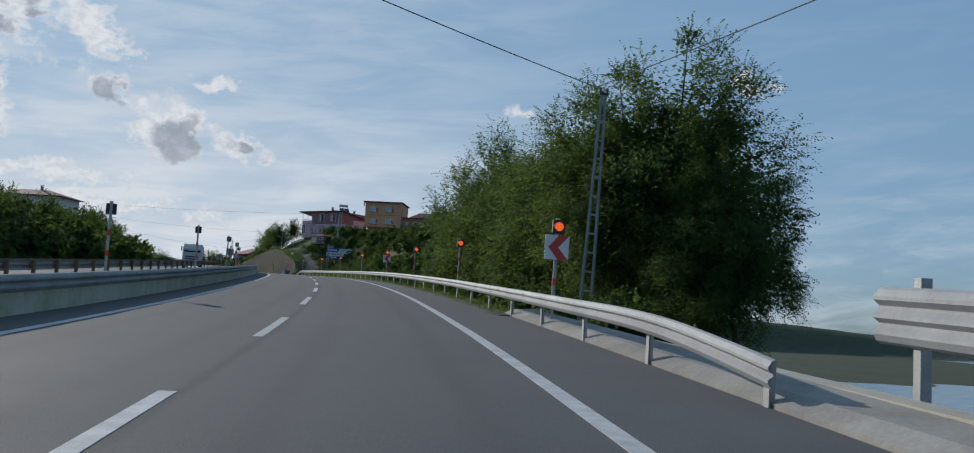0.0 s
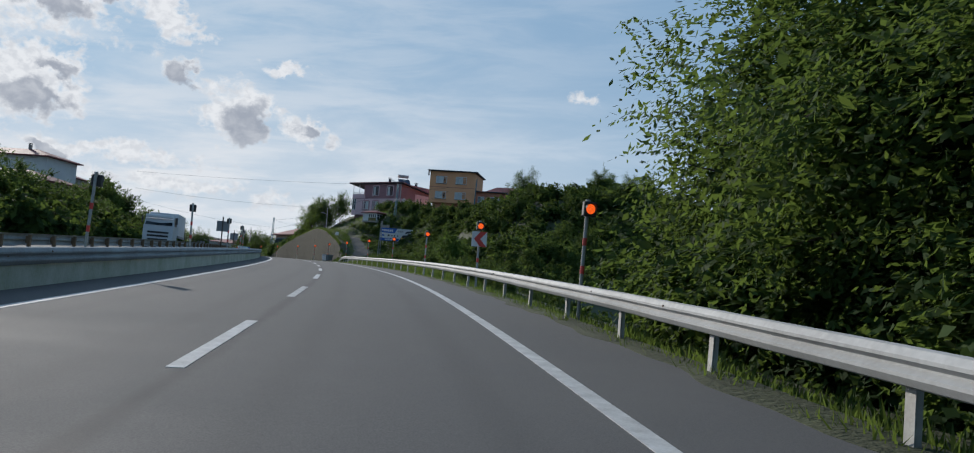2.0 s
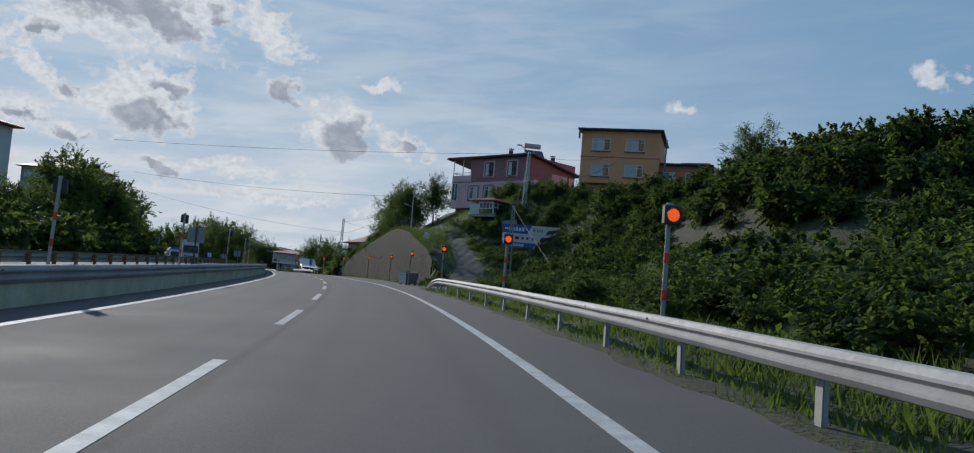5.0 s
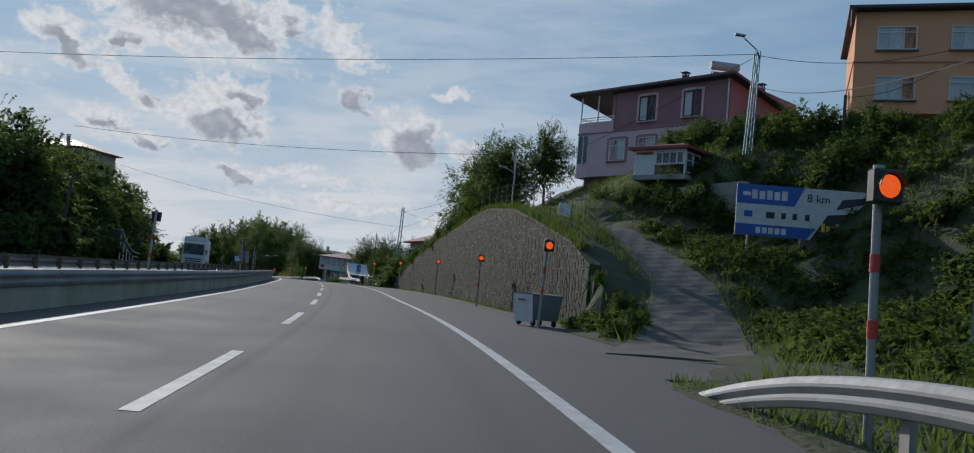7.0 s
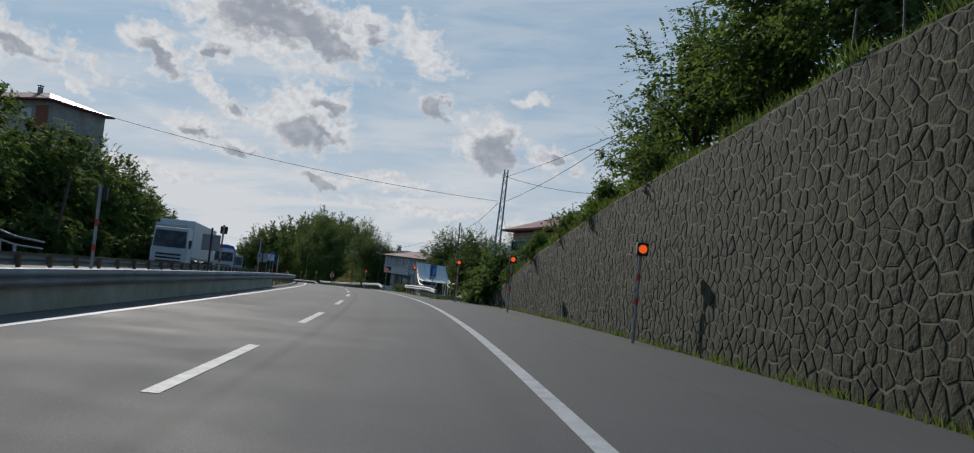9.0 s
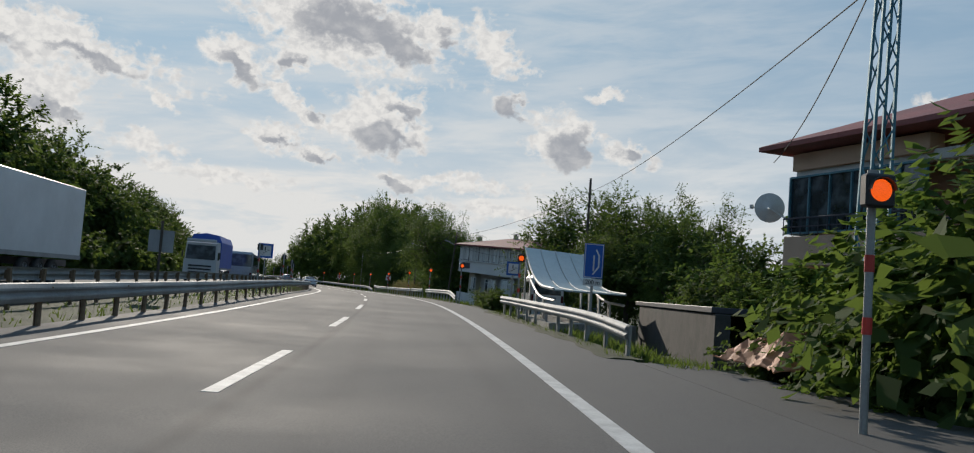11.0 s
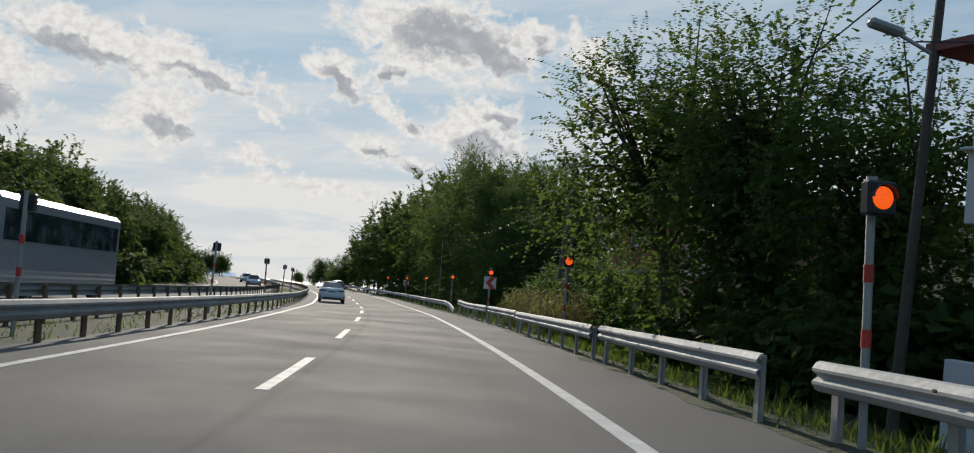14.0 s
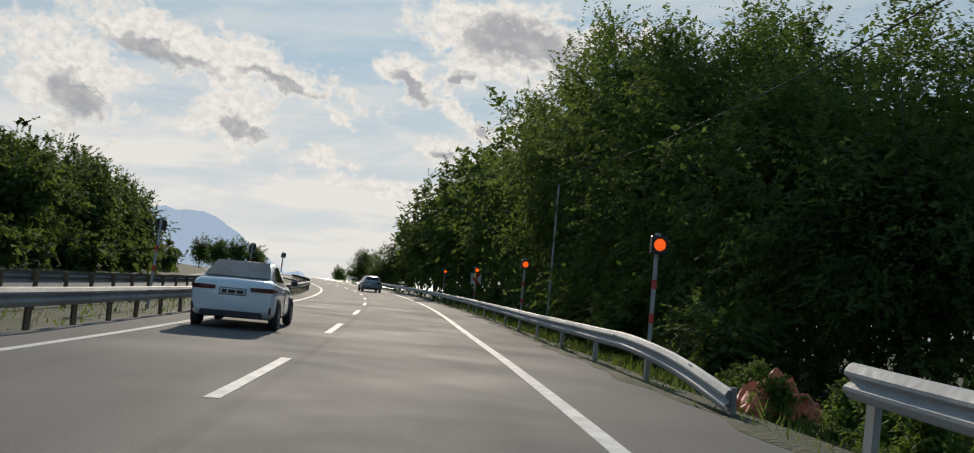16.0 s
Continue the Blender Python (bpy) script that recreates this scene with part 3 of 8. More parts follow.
def barrier(s0, s1, lat, top, material, post_material, label, side=1, post_step=2.0, post_tall=1.1, lean=0.0, foot=0.0, broad=1.0, dip0=0.0, dip1=0.0):
    """A W-beam on posts. side: +1 shows its waves towards the left, as a barrier on the right does. dip: how far its ends are bent down."""
    ob = thing("crash_barrier", stand(s0, lat), label, "crash barrier", "crash barriers")
    inv = ob.matrix_world.inverted()

    def prof(s):
        k = max(0, 1 - (s - s0) / 6.0) ** 2 * dip0 + max(0, 1 - (s1 - s) / 6.0) ** 2 * dip1
        w = 0.012 * math.sin(s * 1.7) + 0.02 * math.sin(s * 0.43 + lat)
        front = [(lat + w - side * (a * broad + 0.03), top - 0.31 + b - k) for a, b in WAVE]
        back = [(x + side * 0.012, z) for x, z in reversed(front)]
        return front + back
    beam = ribbon("beam", s0, s1, prof, material, None, 0.5, True, False)
    beam.parent, beam.matrix_parent_inverse = ob, inv
    n = max(int((s1 - s0) / post_step), 1)
    post = None
    for i in range(n + 1):
        s = s0 + 0.25 + (s1 - s0 - 0.5) * i / n
        k = max(0, 1 - (s - s0) / 6.0) ** 2 * dip0 + max(0, 1 - (s1 - s) / 6.0) ** 2 * dip1
        if post is None:
            bm = bmesh.new()
            box(bm, (0, 0, -post_tall / 2), (0.05, 0.10, post_tall))
            box(bm, (-0.045, 0, -post_tall / 2), (0.012, 0.14, post_tall))
            box(bm, (-side * 0.06, 0, -0.14), (0.09, 0.09, 0.2))
            post = part("post", bm, post_material)
            p = post
        else:
            p = new("post", post.data)
        p.parent, p.matrix_parent_inverse = ob, inv
        p.matrix_basis = stand(s, lat + side * 0.085, top - 0.03 - k) @ pose(0, 0, 0, 0, random.uniform(-2, 2) + lean, 0)
    if post_step < 4.1:
        for i in range(int((s1 - s0) / 4.0)):
            s = s0 + 2 + 4.0 * i
            bm = bmesh.new()
            box(bm, (-side * 0.10, 0, -0.075), (0.02, 0.05, 0.03), bevel=0.006)
            b = part("bolt", bm, M_RUST)
            b.parent, b.matrix_parent_inverse = ob, inv
            b.matrix_basis = stand(s, lat, top)
    return ob


RIGHT = "galvanised W-beam barrier on steel posts"
barrier(8.6, 150.0, 4.0, 0.78, M_RAIL, M_POLE, RIGHT, post_step=4.0, dip0=0.28, dip1=0.72)
barrier(242.2, 263.0, 4.15, 0.78, M_RAIL, M_POLE, RIGHT + " before a stair canopy", post_step=2.0, dip0=0.15)
barrier(282.0, 302.2, 4.0, 0.80, M_RAIL, M_POLE, RIGHT, post_step=2.0, dip0=0.35)
barrier(303.1, 311.8, 3.75, 0.80, M_RAIL, M_POLE, RIGHT + ", a short bent piece", post_step=2.0)
barrier(312.5, 324.8, 3.72, 0.78, M_RAIL, M_POLE, RIGHT, post_step=2.0)
barrier(325.6, 334.0, 3.78, 0.80, M_RAIL, M_POLE, RIGHT + ", a short bent piece", post_step=2.0)
barrier(334.5, 346.5, 3.75, 0.80, M_RAIL, M_POLE, RIGHT + ", knocked out of line", post_step=2.0, dip1=-0.12)
barrier(349.8, 470.0, 3.95, 0.76, M_RAIL, M_POLE, RIGHT, post_step=4.0, dip0=0.42)
barrier(-30, 470, -5.95, 0.70, M_RAIL_OLD, M_RUST, "dull W-beam barrier on posts along the median", side=-1, post_step=2.0)
barrier(-30, 470, -9.1, 0.80, M_RAIL_OLD, M_RUST, "dull W-beam barrier of the other carriageway", side=1, post_step=2.0)


# the raised end of a three-wave barrier on a bridge, and the kerb below it
def three_wave(s0, s1, lat, top):
    ob = thing("bridge_barrier", stand(s0, lat), "raised triple-wave galvanised barrier end on a wall", "crash barrier", "crash barriers")
    inv = ob.matrix_world.inverted()
    wave = [(0.0, 0.0), (0.05, 0.03), (0.09, 0.10), (0.09, 0.13), (0.02, 0.19), (0.02, 0.22), (0.09, 0.27), (0.09, 0.31), (0.02, 0.37), (0.02, 0.40), (0.09, 0.46), (0.09, 0.50), (0.04, 0.57), (0.0, 0.60)]
    front = [(lat - a, top - 0.6 + b) for a, b in wave]
    beam = ribbon("beam", s0, s1, front + [(x + 0.014, z) for x, z in reversed(front)], M_RAIL, None, 1.0)
    beam.parent, beam.matrix_parent_inverse = ob, inv
    for s in np.arange(s0 + 0.4, s1, 2.0):
        bm = bmesh.new()
        box(bm, (0, 0, -0.75), (0.12, 0.12, 1.7))
        p = part("post", bm, M_POLE, ob)
        p.matrix_parent_inverse = inv
        p.matrix_basis = stand(s, lat + 0.09, top)
    for k in range(3):
        bm = bmesh.new()
        box(bm, (-0.10, 0.25, -0.10 - 0.19 * k), (0.03, 0.09, 0.05), bevel=0.01)
        p = part("bolt", bm, M_POLE, ob)
        p.matrix_parent_inverse = inv
        p.matrix_basis = stand(s0, lat, top)


three_wave(-20, 9.0, 5.35, 1.30)
tagged(ribbon("parapet", -20, 24, lambda s: [(4.9, -1.5), (4.9, 0.30 - 0.010 * max(s, 0)), (5.25, 0.30 - 0.010 * max(s, 0)), (5.25, -1.5)], M_CREAM),
       "low cream-painted concrete parapet behind the barrier", "wall", kind="structure")
tagged(ribbon("kerb", -20, 26, [(4.06, -0.3), (4.06, 0.05), (4.3, 0.16), (4.9, 0.2), (4.9, -0.3)], M_CONCRETE),
       "crumbling concrete kerb at the road's edge", "kerb", kind="structure")


M_MOSSY = mat("mossy_concrete", (0.56, 0.54, 0.44), (0.34, 0.35, 0.22), 0.95, scale=1.1, fine=16, bump=0.5)
tagged(ribbon("median_wall", -30, 228, [(-5.93, -0.3), (-5.95, 0.42), (-6.3, 0.44), (-6.3, -0.3)], M_MOSSY),
       "low mossy concrete wall under the median barrier", "wall", kind="structure")


# ---- flashing beacons ----
def beacon_thing():
    ob = thing("warning_beacon", pose(0, 0, 0), "amber flashing beacon on a grey pole with red bands", "warning light", "roadside beacons")
    bm = bmesh.new()
    rod(bm, (0, 0, -0.8), (0, 0, 2.6), 0.042, n=12)
    rod(bm, (0, 0, 2.6), (0, 0, 2.64), 0.055, n=12)
    part("pole", bm, M_POLE, ob, smooth=False)
    for z in (1.0, 1.62):
        bm = bmesh.new()
        rod(bm, (0, 0, z), (0, 0, z + 0.17), 0.0485, n=12)
        part("band", bm, M_RED, ob, "red reflective band")
    bm = bmesh.new()
    box(bm, (0, -0.11, 2.42), (0.30, 0.15, 0.33), bevel=0.022)
    casing = part("casing", bm, M_BLACK, ob, "black lamp casing")
    bm = bmesh.new()
    for i in range(12):
        a0, a1 = math.pi * i / 12, math.pi * (i + 1) / 12
        q = [bm.verts.new((0.132 * math.cos(a), -0.180 - d, 2.42 + 0.132 * math.sin(a))) for a, d in ((a0, 0), (a1, 0), (a1, 0.07), (a0, 0.07))]
        bm.faces.new(q)
    bmesh.ops.remove_doubles(bm, verts=bm.verts[:], dist=0.001)
    bmesh.ops.solidify(bm, geom=bm.faces[:], thickness=0.008)
    part("hood", bm, M_BLACK, casing)
    bm = bmesh.new()
    bmesh.ops.create_uvsphere(bm, u_segments=20, v_segments=12, radius=0.112)
    bmesh.ops.scale(bm, vec=(1, 0.35, 1), verts=bm.verts[:])
    bmesh.ops.translate(bm, vec=(0, -0.178, 2.42), verts=bm.verts[:])
    part("lens", bm, M_LAMP, casing, "glowing amber lens", smooth=True)
    return ob


def chevron(parent, z=1.92, size=0.6):
    bm = bmesh.new()
    h = size / 2
    plate(bm, [(-h, z - h), (h, z - h), (h, z + h), (-h, z + h)], 0.02, Matrix.Translation((0, -0.075, 0)))
    board = part("board", bm, M_WHITE, parent, "white square chevron board")
    bm = bmesh.new()
    plate(bm, [(-h * 0.72, z), (0.06 * size, z + h), (h, z + h), (h * 0.1, z), (h, z - h), (0.06 * size, z - h)], 0.006, Matrix.Translation((0, -0.082, 0)))
    part("chevron", bm, M_RED, board, "red chevron pointing left")


proto = beacon_thing()
LEAN = {21.4: 1.2, 57.9: 1.2, 91.3: 0.8, 147.0: -0.6, 164.6: 2.0, 233.6: -0.4}
RIGHT_BEACONS = [(21.4, 4.4), (40.0, 4.5), (57.9, 4.5), (73.5, 4.4), (91.3, 4.3), (112.0, 4.6), (127.5, 4.3), (147.0, 4.45), (164.6, 4.6), (182.9, 5.5), (202.4, 5.8),
                 (220.2, 5.2), (233.6, 4.4), (262.0, 4.65), (282.3, 4.25), (301.6, 4.15), (318.8, 4.2), (337.0, 4.1), (355.0, 4.3), (371.7, 4.25), (390, 4.3), (408, 4.3)]
SIGNED = (21.4, 73.5, 337.0, 390)
proto.matrix_world = stand(*RIGHT_BEACONS[1])
for s, lat in RIGHT_BEACONS:
    m = stand(s, lat, -0.02, random.uniform(-6, 6) + 4) @ pose(0, 0, 0, 0, LEAN.get(s, random.uniform(-0.6, 0.8)), 0)
    if (s, lat) == RIGHT_BEACONS[1]:
        proto.matrix_world = m
        continue
    b = copy_thing(proto, m)
    if s in SIGNED:
        b["label"] = "amber flashing beacon above a red and white chevron board"
        chevron(b)
for s in (28.3, 46.6, 64.4, 82.0, 101.0, 119.4, 135.3, 153, 171, 203, 221, 239, 276, 294, 311, 329, 348.5, 367, 385.3, 403):
    b = copy_thing(proto, stand(s, -7.7, -0.02, 180 + random.uniform(-12, 12)) @ pose(0, 0, 0, 0, random.uniform(-2.5, 1), 0))
    b["label"] = "amber beacon seen from behind on a leaning pole in the median"


# ---- plants ----
def crown_mesh(name, seed, radii, clumps, leaves, size, clump_r, material, hollow=0.35, droop=0.3, long=2.0, shoots=0):
    """A crown of leafy twigs gathered in uneven clumps, denser within; shoots: long leafy rods that stand out at its top."""
    g = np.random.default_rng(seed)
    rx, ry, rz = radii
    hull = np.array([rx, ry, rz])
    d = g.normal(size=(clumps, 3))
    d /= np.linalg.norm(d, axis=1)[:, None]
    d[:, 2] = np.where(d[:, 2] < -0.9, -d[:, 2], d[:, 2])
    rad = hollow + (1 - hollow) * g.random(clumps) ** 0.45
    lobe = 0.16 * np.sin(d[:, 0] * 5 + seed) * np.cos(d[:, 1] * 4 + seed * 2) + 0.12 * np.sin(d[:, 2] * 6 + d[:, 0] * 3 + seed)
    bulge = 1 + lobe + 0.06 * g.normal(size=clumps)
    c = d * (rad * bulge)[:, None] * hull
    cr = clump_r * g.uniform(0.6, 1.35, clumps)
    inner = leaves // 4
    per = 9
    twigs = (leaves - inner) // per
    which = g.integers(0, clumps, twigs)
    base = c[which] + g.normal(size=(twigs, 3)) * 0.28 * cr[which][:, None]
    away = d[which] * 0.9 + g.normal(size=(twigs, 3)) * 0.55 + np.array([0, 0, 0.3])
    away /= np.linalg.norm(away, axis=1)[:, None]
    reach = cr[which] * g.uniform(0.55, 1.25, twigs)
    if shoots:
        k = np.argsort(-(c[:, 2] + 0.4 * g.random(clumps) * rz))[:max(shoots // 3, 1)]
        pick = g.choice(k, shoots)
        base[:shoots], reach[:shoots] = c[pick], clump_r * g.uniform(0.9, 1.9, shoots)
        up = np.array([0, 0, 1.0]) + g.normal(size=(shoots, 3)) * 0.28 + d[pick] * 0.25
        away[:shoots] = up / np.linalg.norm(up, axis=1)[:, None]
    t = (np.arange(per) + 0.6) / per
    p = base[:, None, :] + away[:, None, :] * (reach[:, None] * t)[:, :, None]
    p[:, :, 2] -= droop * reach[:, None] * t ** 2
    side = np.cross(away, g.normal(size=(twigs, 3)))
    side /= np.linalg.norm(side, axis=1)[:, None]
    sign = np.where(np.arange(per) % 2, 1.0, -1.0)
    axis = away[:, None, :] * 0.7 + side[:, None, :] * sign[None, :, None] + g.normal(size=(twigs, per, 3)) * 0.3 + np.array([0, 0, -0.35])
    p, axis = p.reshape(-1, 3), axis.reshape(-1, 3)
    deep = c[g.integers(0, clumps, inner)] * g.uniform(0.35, 0.92, inner)[:, None] + g.normal(size=(inner, 3)) * clump_r * 0.45
    p = np.concatenate([p, deep])
    axis = np.concatenate([axis, g.normal(size=(inner, 3)) + np.array([0, 0, -0.4])])
    total = len(p)
    n = g.normal(size=(total, 3)) * 0.55 + np.array([0, 0, 0.9]) + 0.6 * p / np.linalg.norm(p + 1e-6, axis=1)[:, None]
    n /= np.linalg.norm(n, axis=1)[:, None]
    axis -= (axis * n).sum(1)[:, None] * n
    axis /= np.linalg.norm(axis, axis=1)[:, None] + 1e-9
    b = np.cross(n, axis)
    L = size * g.uniform(0.7, 1.3, total)[:, None]
    L[-inner:] *= 1.7
    w = L / long
    w[-inner:] *= 1.3
    v = np.stack([p - axis * L / 2, p + b * w / 2 - n * w * 0.12, p + axis * L / 2, p - b * w / 2 - n * w * 0.12], 1).reshape(-1, 3)
    me = bpy.data.meshes.new(name)
    me.vertices.add(len(v))
    me.vertices.foreach_set("co", v.ravel())
    me.loops.add(len(v))
    me.loops.foreach_set("vertex_index", np.arange(len(v)))
    me.polygons.add(total)
    me.polygons.foreach_set("loop_start", np.arange(0, len(v), 4))
    me.update()
    me.validate()
    me.materials.append(material)
    return me, c


def limbs(tips, height, r, seed):
    """A tapered trunk with limbs that reach towards the crown's clumps."""
    g = random.Random(seed)
    bm = bmesh.new()
    p, axis = Vector((0, 0, -1.2)), []
    for i in range(6):
        q = Vector((g.uniform(-0.12, 0.12) * i, g.uniform(-0.12, 0.12) * i, height * (i + 1) / 6 * 1.12))
        axis.append(q)
        rod(bm, p, q, r * (1 - i / 7.5), r * (1 - (i + 1) / 7.5), 8)
        p = q
    for tip in tips:
        tip = Vector(tip)
        a = axis[g.randrange(2, 6)]
        mid = a.lerp(tip, 0.5) + Vector((0, 0, 0.25))
        rod(bm, a, mid, r * 0.30, r * 0.2, 6)
        rod(bm, mid, tip, r * 0.2, r * 0.06, 5)
    return bm


KINDS = {}


def tree_kind(key, seed, radii, height, clumps, leaves, size, clump_r, material, r=0.16, hollow=0.35, long=2.0, reach=26, shoots=0):
    me, c = crown_mesh("crown", seed, radii, clumps, leaves, size, clump_r, material, hollow, long=long, shoots=shoots)
    bm = limbs([Vector(v) + Vector((0, 0, height)) for v in c[:reach]], height, r, seed)
    trunk = bpy.data.meshes.new("trunk")
    bm.to_mesh(trunk)
    bm.free()
    trunk.materials.append(M_TRUNK)
    KINDS[key] = (trunk, me, height)


def plant(key, s, lat, scale, label, category="tree", group="", up=None, turn=None, sz=None, name=None):
    trunk, crown, height = KINDS[key]
    if up is None:
        up = float(ground_up(s, lat))
    p = at(s, lat, up)
    m = Matrix.LocRotScale(p, Euler((radians(random.uniform(-3, 3)), radians(random.uniform(-3, 3)), random.uniform(0, 6.28) if turn is None else turn)), (scale, scale, sz or scale))
    ob = new(name or category)
    ob.matrix_world = m
    tagged(ob, label, category, group)
    a, b = new("trunk", trunk), new("crown", crown)
    a.parent = b.parent = ob
    b.location = (0, 0, height)
    return ob


tree_kind("broad", 3, (3.5, 3.5, 4.2), 4.4, 130, 30000, 0.165, 1.0, M_LEAF[0], 0.2, shoots=50)
tree_kind("locust", 6, (3.5, 3.5, 4.2), 4.4, 120, 36000, 0.16, 1.05, M_LEAF[0], 0.2, 0.35, 2.4, shoots=60)
tree_kind("broad2", 8, (3.3, 3.6, 4.0), 4.3, 120, 30000, 0.165, 1.0, M_LEAF[1], 0.2, shoots=50)
tree_kind("willowy", 21, (3.2, 3.2, 4.3), 4.5, 120, 36000, 0.16, 1.05, M_LEAF[1], 0.18, 0.3, 2.6, shoots=60)
tree_kind("distant", 5, (3.5, 3.5, 4.2), 4.4, 90, 8000, 0.32, 1.0, M_LEAF[0], 0.2, shoots=25)
tree_kind("distant2", 9, (3.3, 3.6, 4.0), 4.3, 90, 8000, 0.32, 1.0, M_LEAF[1], 0.2, shoots=25)
tree_kind("airy", 12, (2.9, 2.9, 3.6), 4.6, 80, 12000, 0.18, 0.95, M_LEAF[1], 0.16, 0.25, shoots=150)
tree_kind("mulberry", 15, (3.0, 3.0, 3.9), 6.0, 85, 17000, 0.125, 0.9, M_LEAF[1], 0.17, 0.25, 1.5, 40, shoots=420)
tree_kind("tall_locust", 61, (3.5, 3.5, 4.4), 5.4, 95, 62000, 0.115, 0.85, M_LEAF[0], 0.2, 0.45, 2.2, 40, shoots=60)
tree_kind("fruit", 27, (2.6, 2.6, 2.6), 3.0, 60, 6500, 0.21, 0.8, M_LEAF[0], 0.12, 0.2, 1.6, shoots=60)
tree_kind("light", 31, (2.6, 2.6, 2.8), 3.2, 60, 7000, 0.24, 0.8, M_LEAF[2], 0.12, 0.25, 1.5, shoots=40)
tree_kind("bush", 41, (1.5, 1.5, 1.2), 0.9, 34, 2800, 0.17, 0.6, M_LEAF[0], 0.05, 0.2, 1.8, 12, shoots=25)
tree_kind("bush2", 43, (1.5, 1.5, 1.15), 0.9, 34, 2800, 0.17, 0.6, M_LEAF[1], 0.05, 0.2, 1.8, 12, shoots=25)
tree_kind("far_bush", 44, (1.5, 1.5, 1.2), 0.9, 34, 1300, 0.30, 0.6, M_LEAF[0], 0.05, 0.2, 1.8, 12, shoots=12)
tree_kind("bright_bush", 47, (1.3, 1.3, 1.0), 0.8, 34, 4300, 0.15, 0.55, M_LEAF[2], 0.04, 0.2, 2.2, 12, shoots=40)


tree_kind("weed", 59, (0.75, 0.75, 0.22), 0.12, 16, 300, 0.16, 0.3, M_LEAF[1], 0.01, 0.2, 2.6, 4, shoots=8)


def thicket(name, items, label, material=None):
    """Shrubs too many to tell apart, joined."""
    out = []
    for key, ss, lat, k in items:
        trunk, crown, height = KINDS[key]
        v = np.empty(len(crown.vertices) * 3)
        crown.vertices.foreach_get("co", v)
        v = v.reshape(-1, 3)
        a = random.uniform(0, 6.28)
        c, d = math.cos(a), math.sin(a)
        v = np.stack([v[:, 0] * c - v[:, 1] * d, v[:, 0] * d + v[:, 1] * c, v[:, 2] + height], 1) * k
        out.append(v + np.array(at(ss, lat, float(ground_up(ss, lat)))))
    v = np.concatenate(out)
    me = bpy.data.meshes.new(name)
    me.vertices.add(len(v))
    me.vertices.foreach_set("co", v.ravel())
    me.loops.add(len(v))
    me.loops.foreach_set("vertex_index", np.arange(len(v)))
    me.polygons.add(len(v) // 4)
    me.polygons.foreach_set("loop_start", np.arange(0, len(v), 4))
    me.update()
    me.materials.append(material or M_LEAF[0])
    tagged(new(name, me), label, "shrubs", kind="stuff")


def rows(key, items, label, category="tree", group=""):
    keys = key if isinstance(key, (list, tuple)) else [key]
    for i, it in enumerate(items):
        plant(keys[i % len(keys)], it[0], it[1], it[2], label, category, group, sz=it[3] if len(it) > 3 else None)


# the big locust trees behind the first barrier
rows(["locust", "willowy", "locust"], [(36, 12.0, 1.2, 1.02), (38, 9.4, 1.08, 0.96), (43, 9.4, 1.04, 0.92), (48, 9.0, 0.98, 0.92), (43, 14, 1.2, 0.95)],
     "tall dense locust tree with feathery leaves behind the barrier", group="roadside locust trees")
rows(["tall_locust"], [(29.5, 10.8, 1.05, 1.12), (33.0, 9.8, 1.08, 1.0), (26.0, 11.2, 0.62, 0.72), (29.5, 8.8, 0.72), (25.4, 10.2, 0.5)],
     "tall locust tree with bare lower trunk beside the barrier", group="roadside locust trees")
rows(["willowy", "locust", "willowy"], [(52, 8.8, 1.1), (56, 9.2, 1.05), (59.0, 9.4, 0.85), (62.0, 9.0, 0.4), (54, 13, 1.2)],
     "bright green willow-like tree crowding over the barrier", group="roadside willows")
for i in range(38):
    s = 24 + i * 1.0 + random.uniform(-0.5, 0.5)
    plant(random.choice(["bush", "bush2", "bush"]), s, random.uniform(6.4, 8.4), random.uniform(0.8, 1.25) * (0.55 if s < 35 else 1), "dense green shrub under the trees", "shrub", "undergrowth")
# wooded hill
back = []
for i in range(900):
    s, lat = random.uniform(83, 172), random.uniform(6.2, 46)
    nose = float(np.interp(s, NOSE_S, NOSE_LAT))
    if lat > nose + (9.0 if s < 132 else 3.0) or s > 150 and lat < 30 or s > 160 and lat < 34:
        continue
    k = random.uniform(0.7, 1.1) * (0.42 if s > 128 and lat < 19 else 0.5 if s < 106 else 0.6 if lat < 9 else 0.85)
    if lat < 11:
        plant("bush", s, lat, k, "dark dense shrub on the wooded hillside", "shrub", "hillside shrubs")
    else:
        back.append(("far_bush", s, lat, k))
thicket("hillside_shrubs", back, "dark dense shrubs on the wooded hillside")
rows(["broad", "distant", "airy", "distant2"], [(168, 34.5, 0.80), (171, 37.5, 0.72), (165, 40, 0.5), (145, 37, 0.5), (141, 34, 0.45), (149, 42, 0.48), (151, 47, 0.45), (137, 38, 0.42), (133, 34, 0.4), (129, 30, 0.36), (126, 31, 0.34),
      (121, 27, 0.32), (116, 23, 0.3), (121, 22, 0.3), (111, 19, 0.26), (106, 16, 0.24), (100, 13, 0.22), (95, 10.5, 0.2), (158, 37, 0.5), (155, 42, 0.5)],
     "dark broadleaf tree on the hillside", group="hillside trees")
plant("light", 107.5, 8.6, 0.42, "slim light green tree standing out of the dark hillside", group="hillside trees")
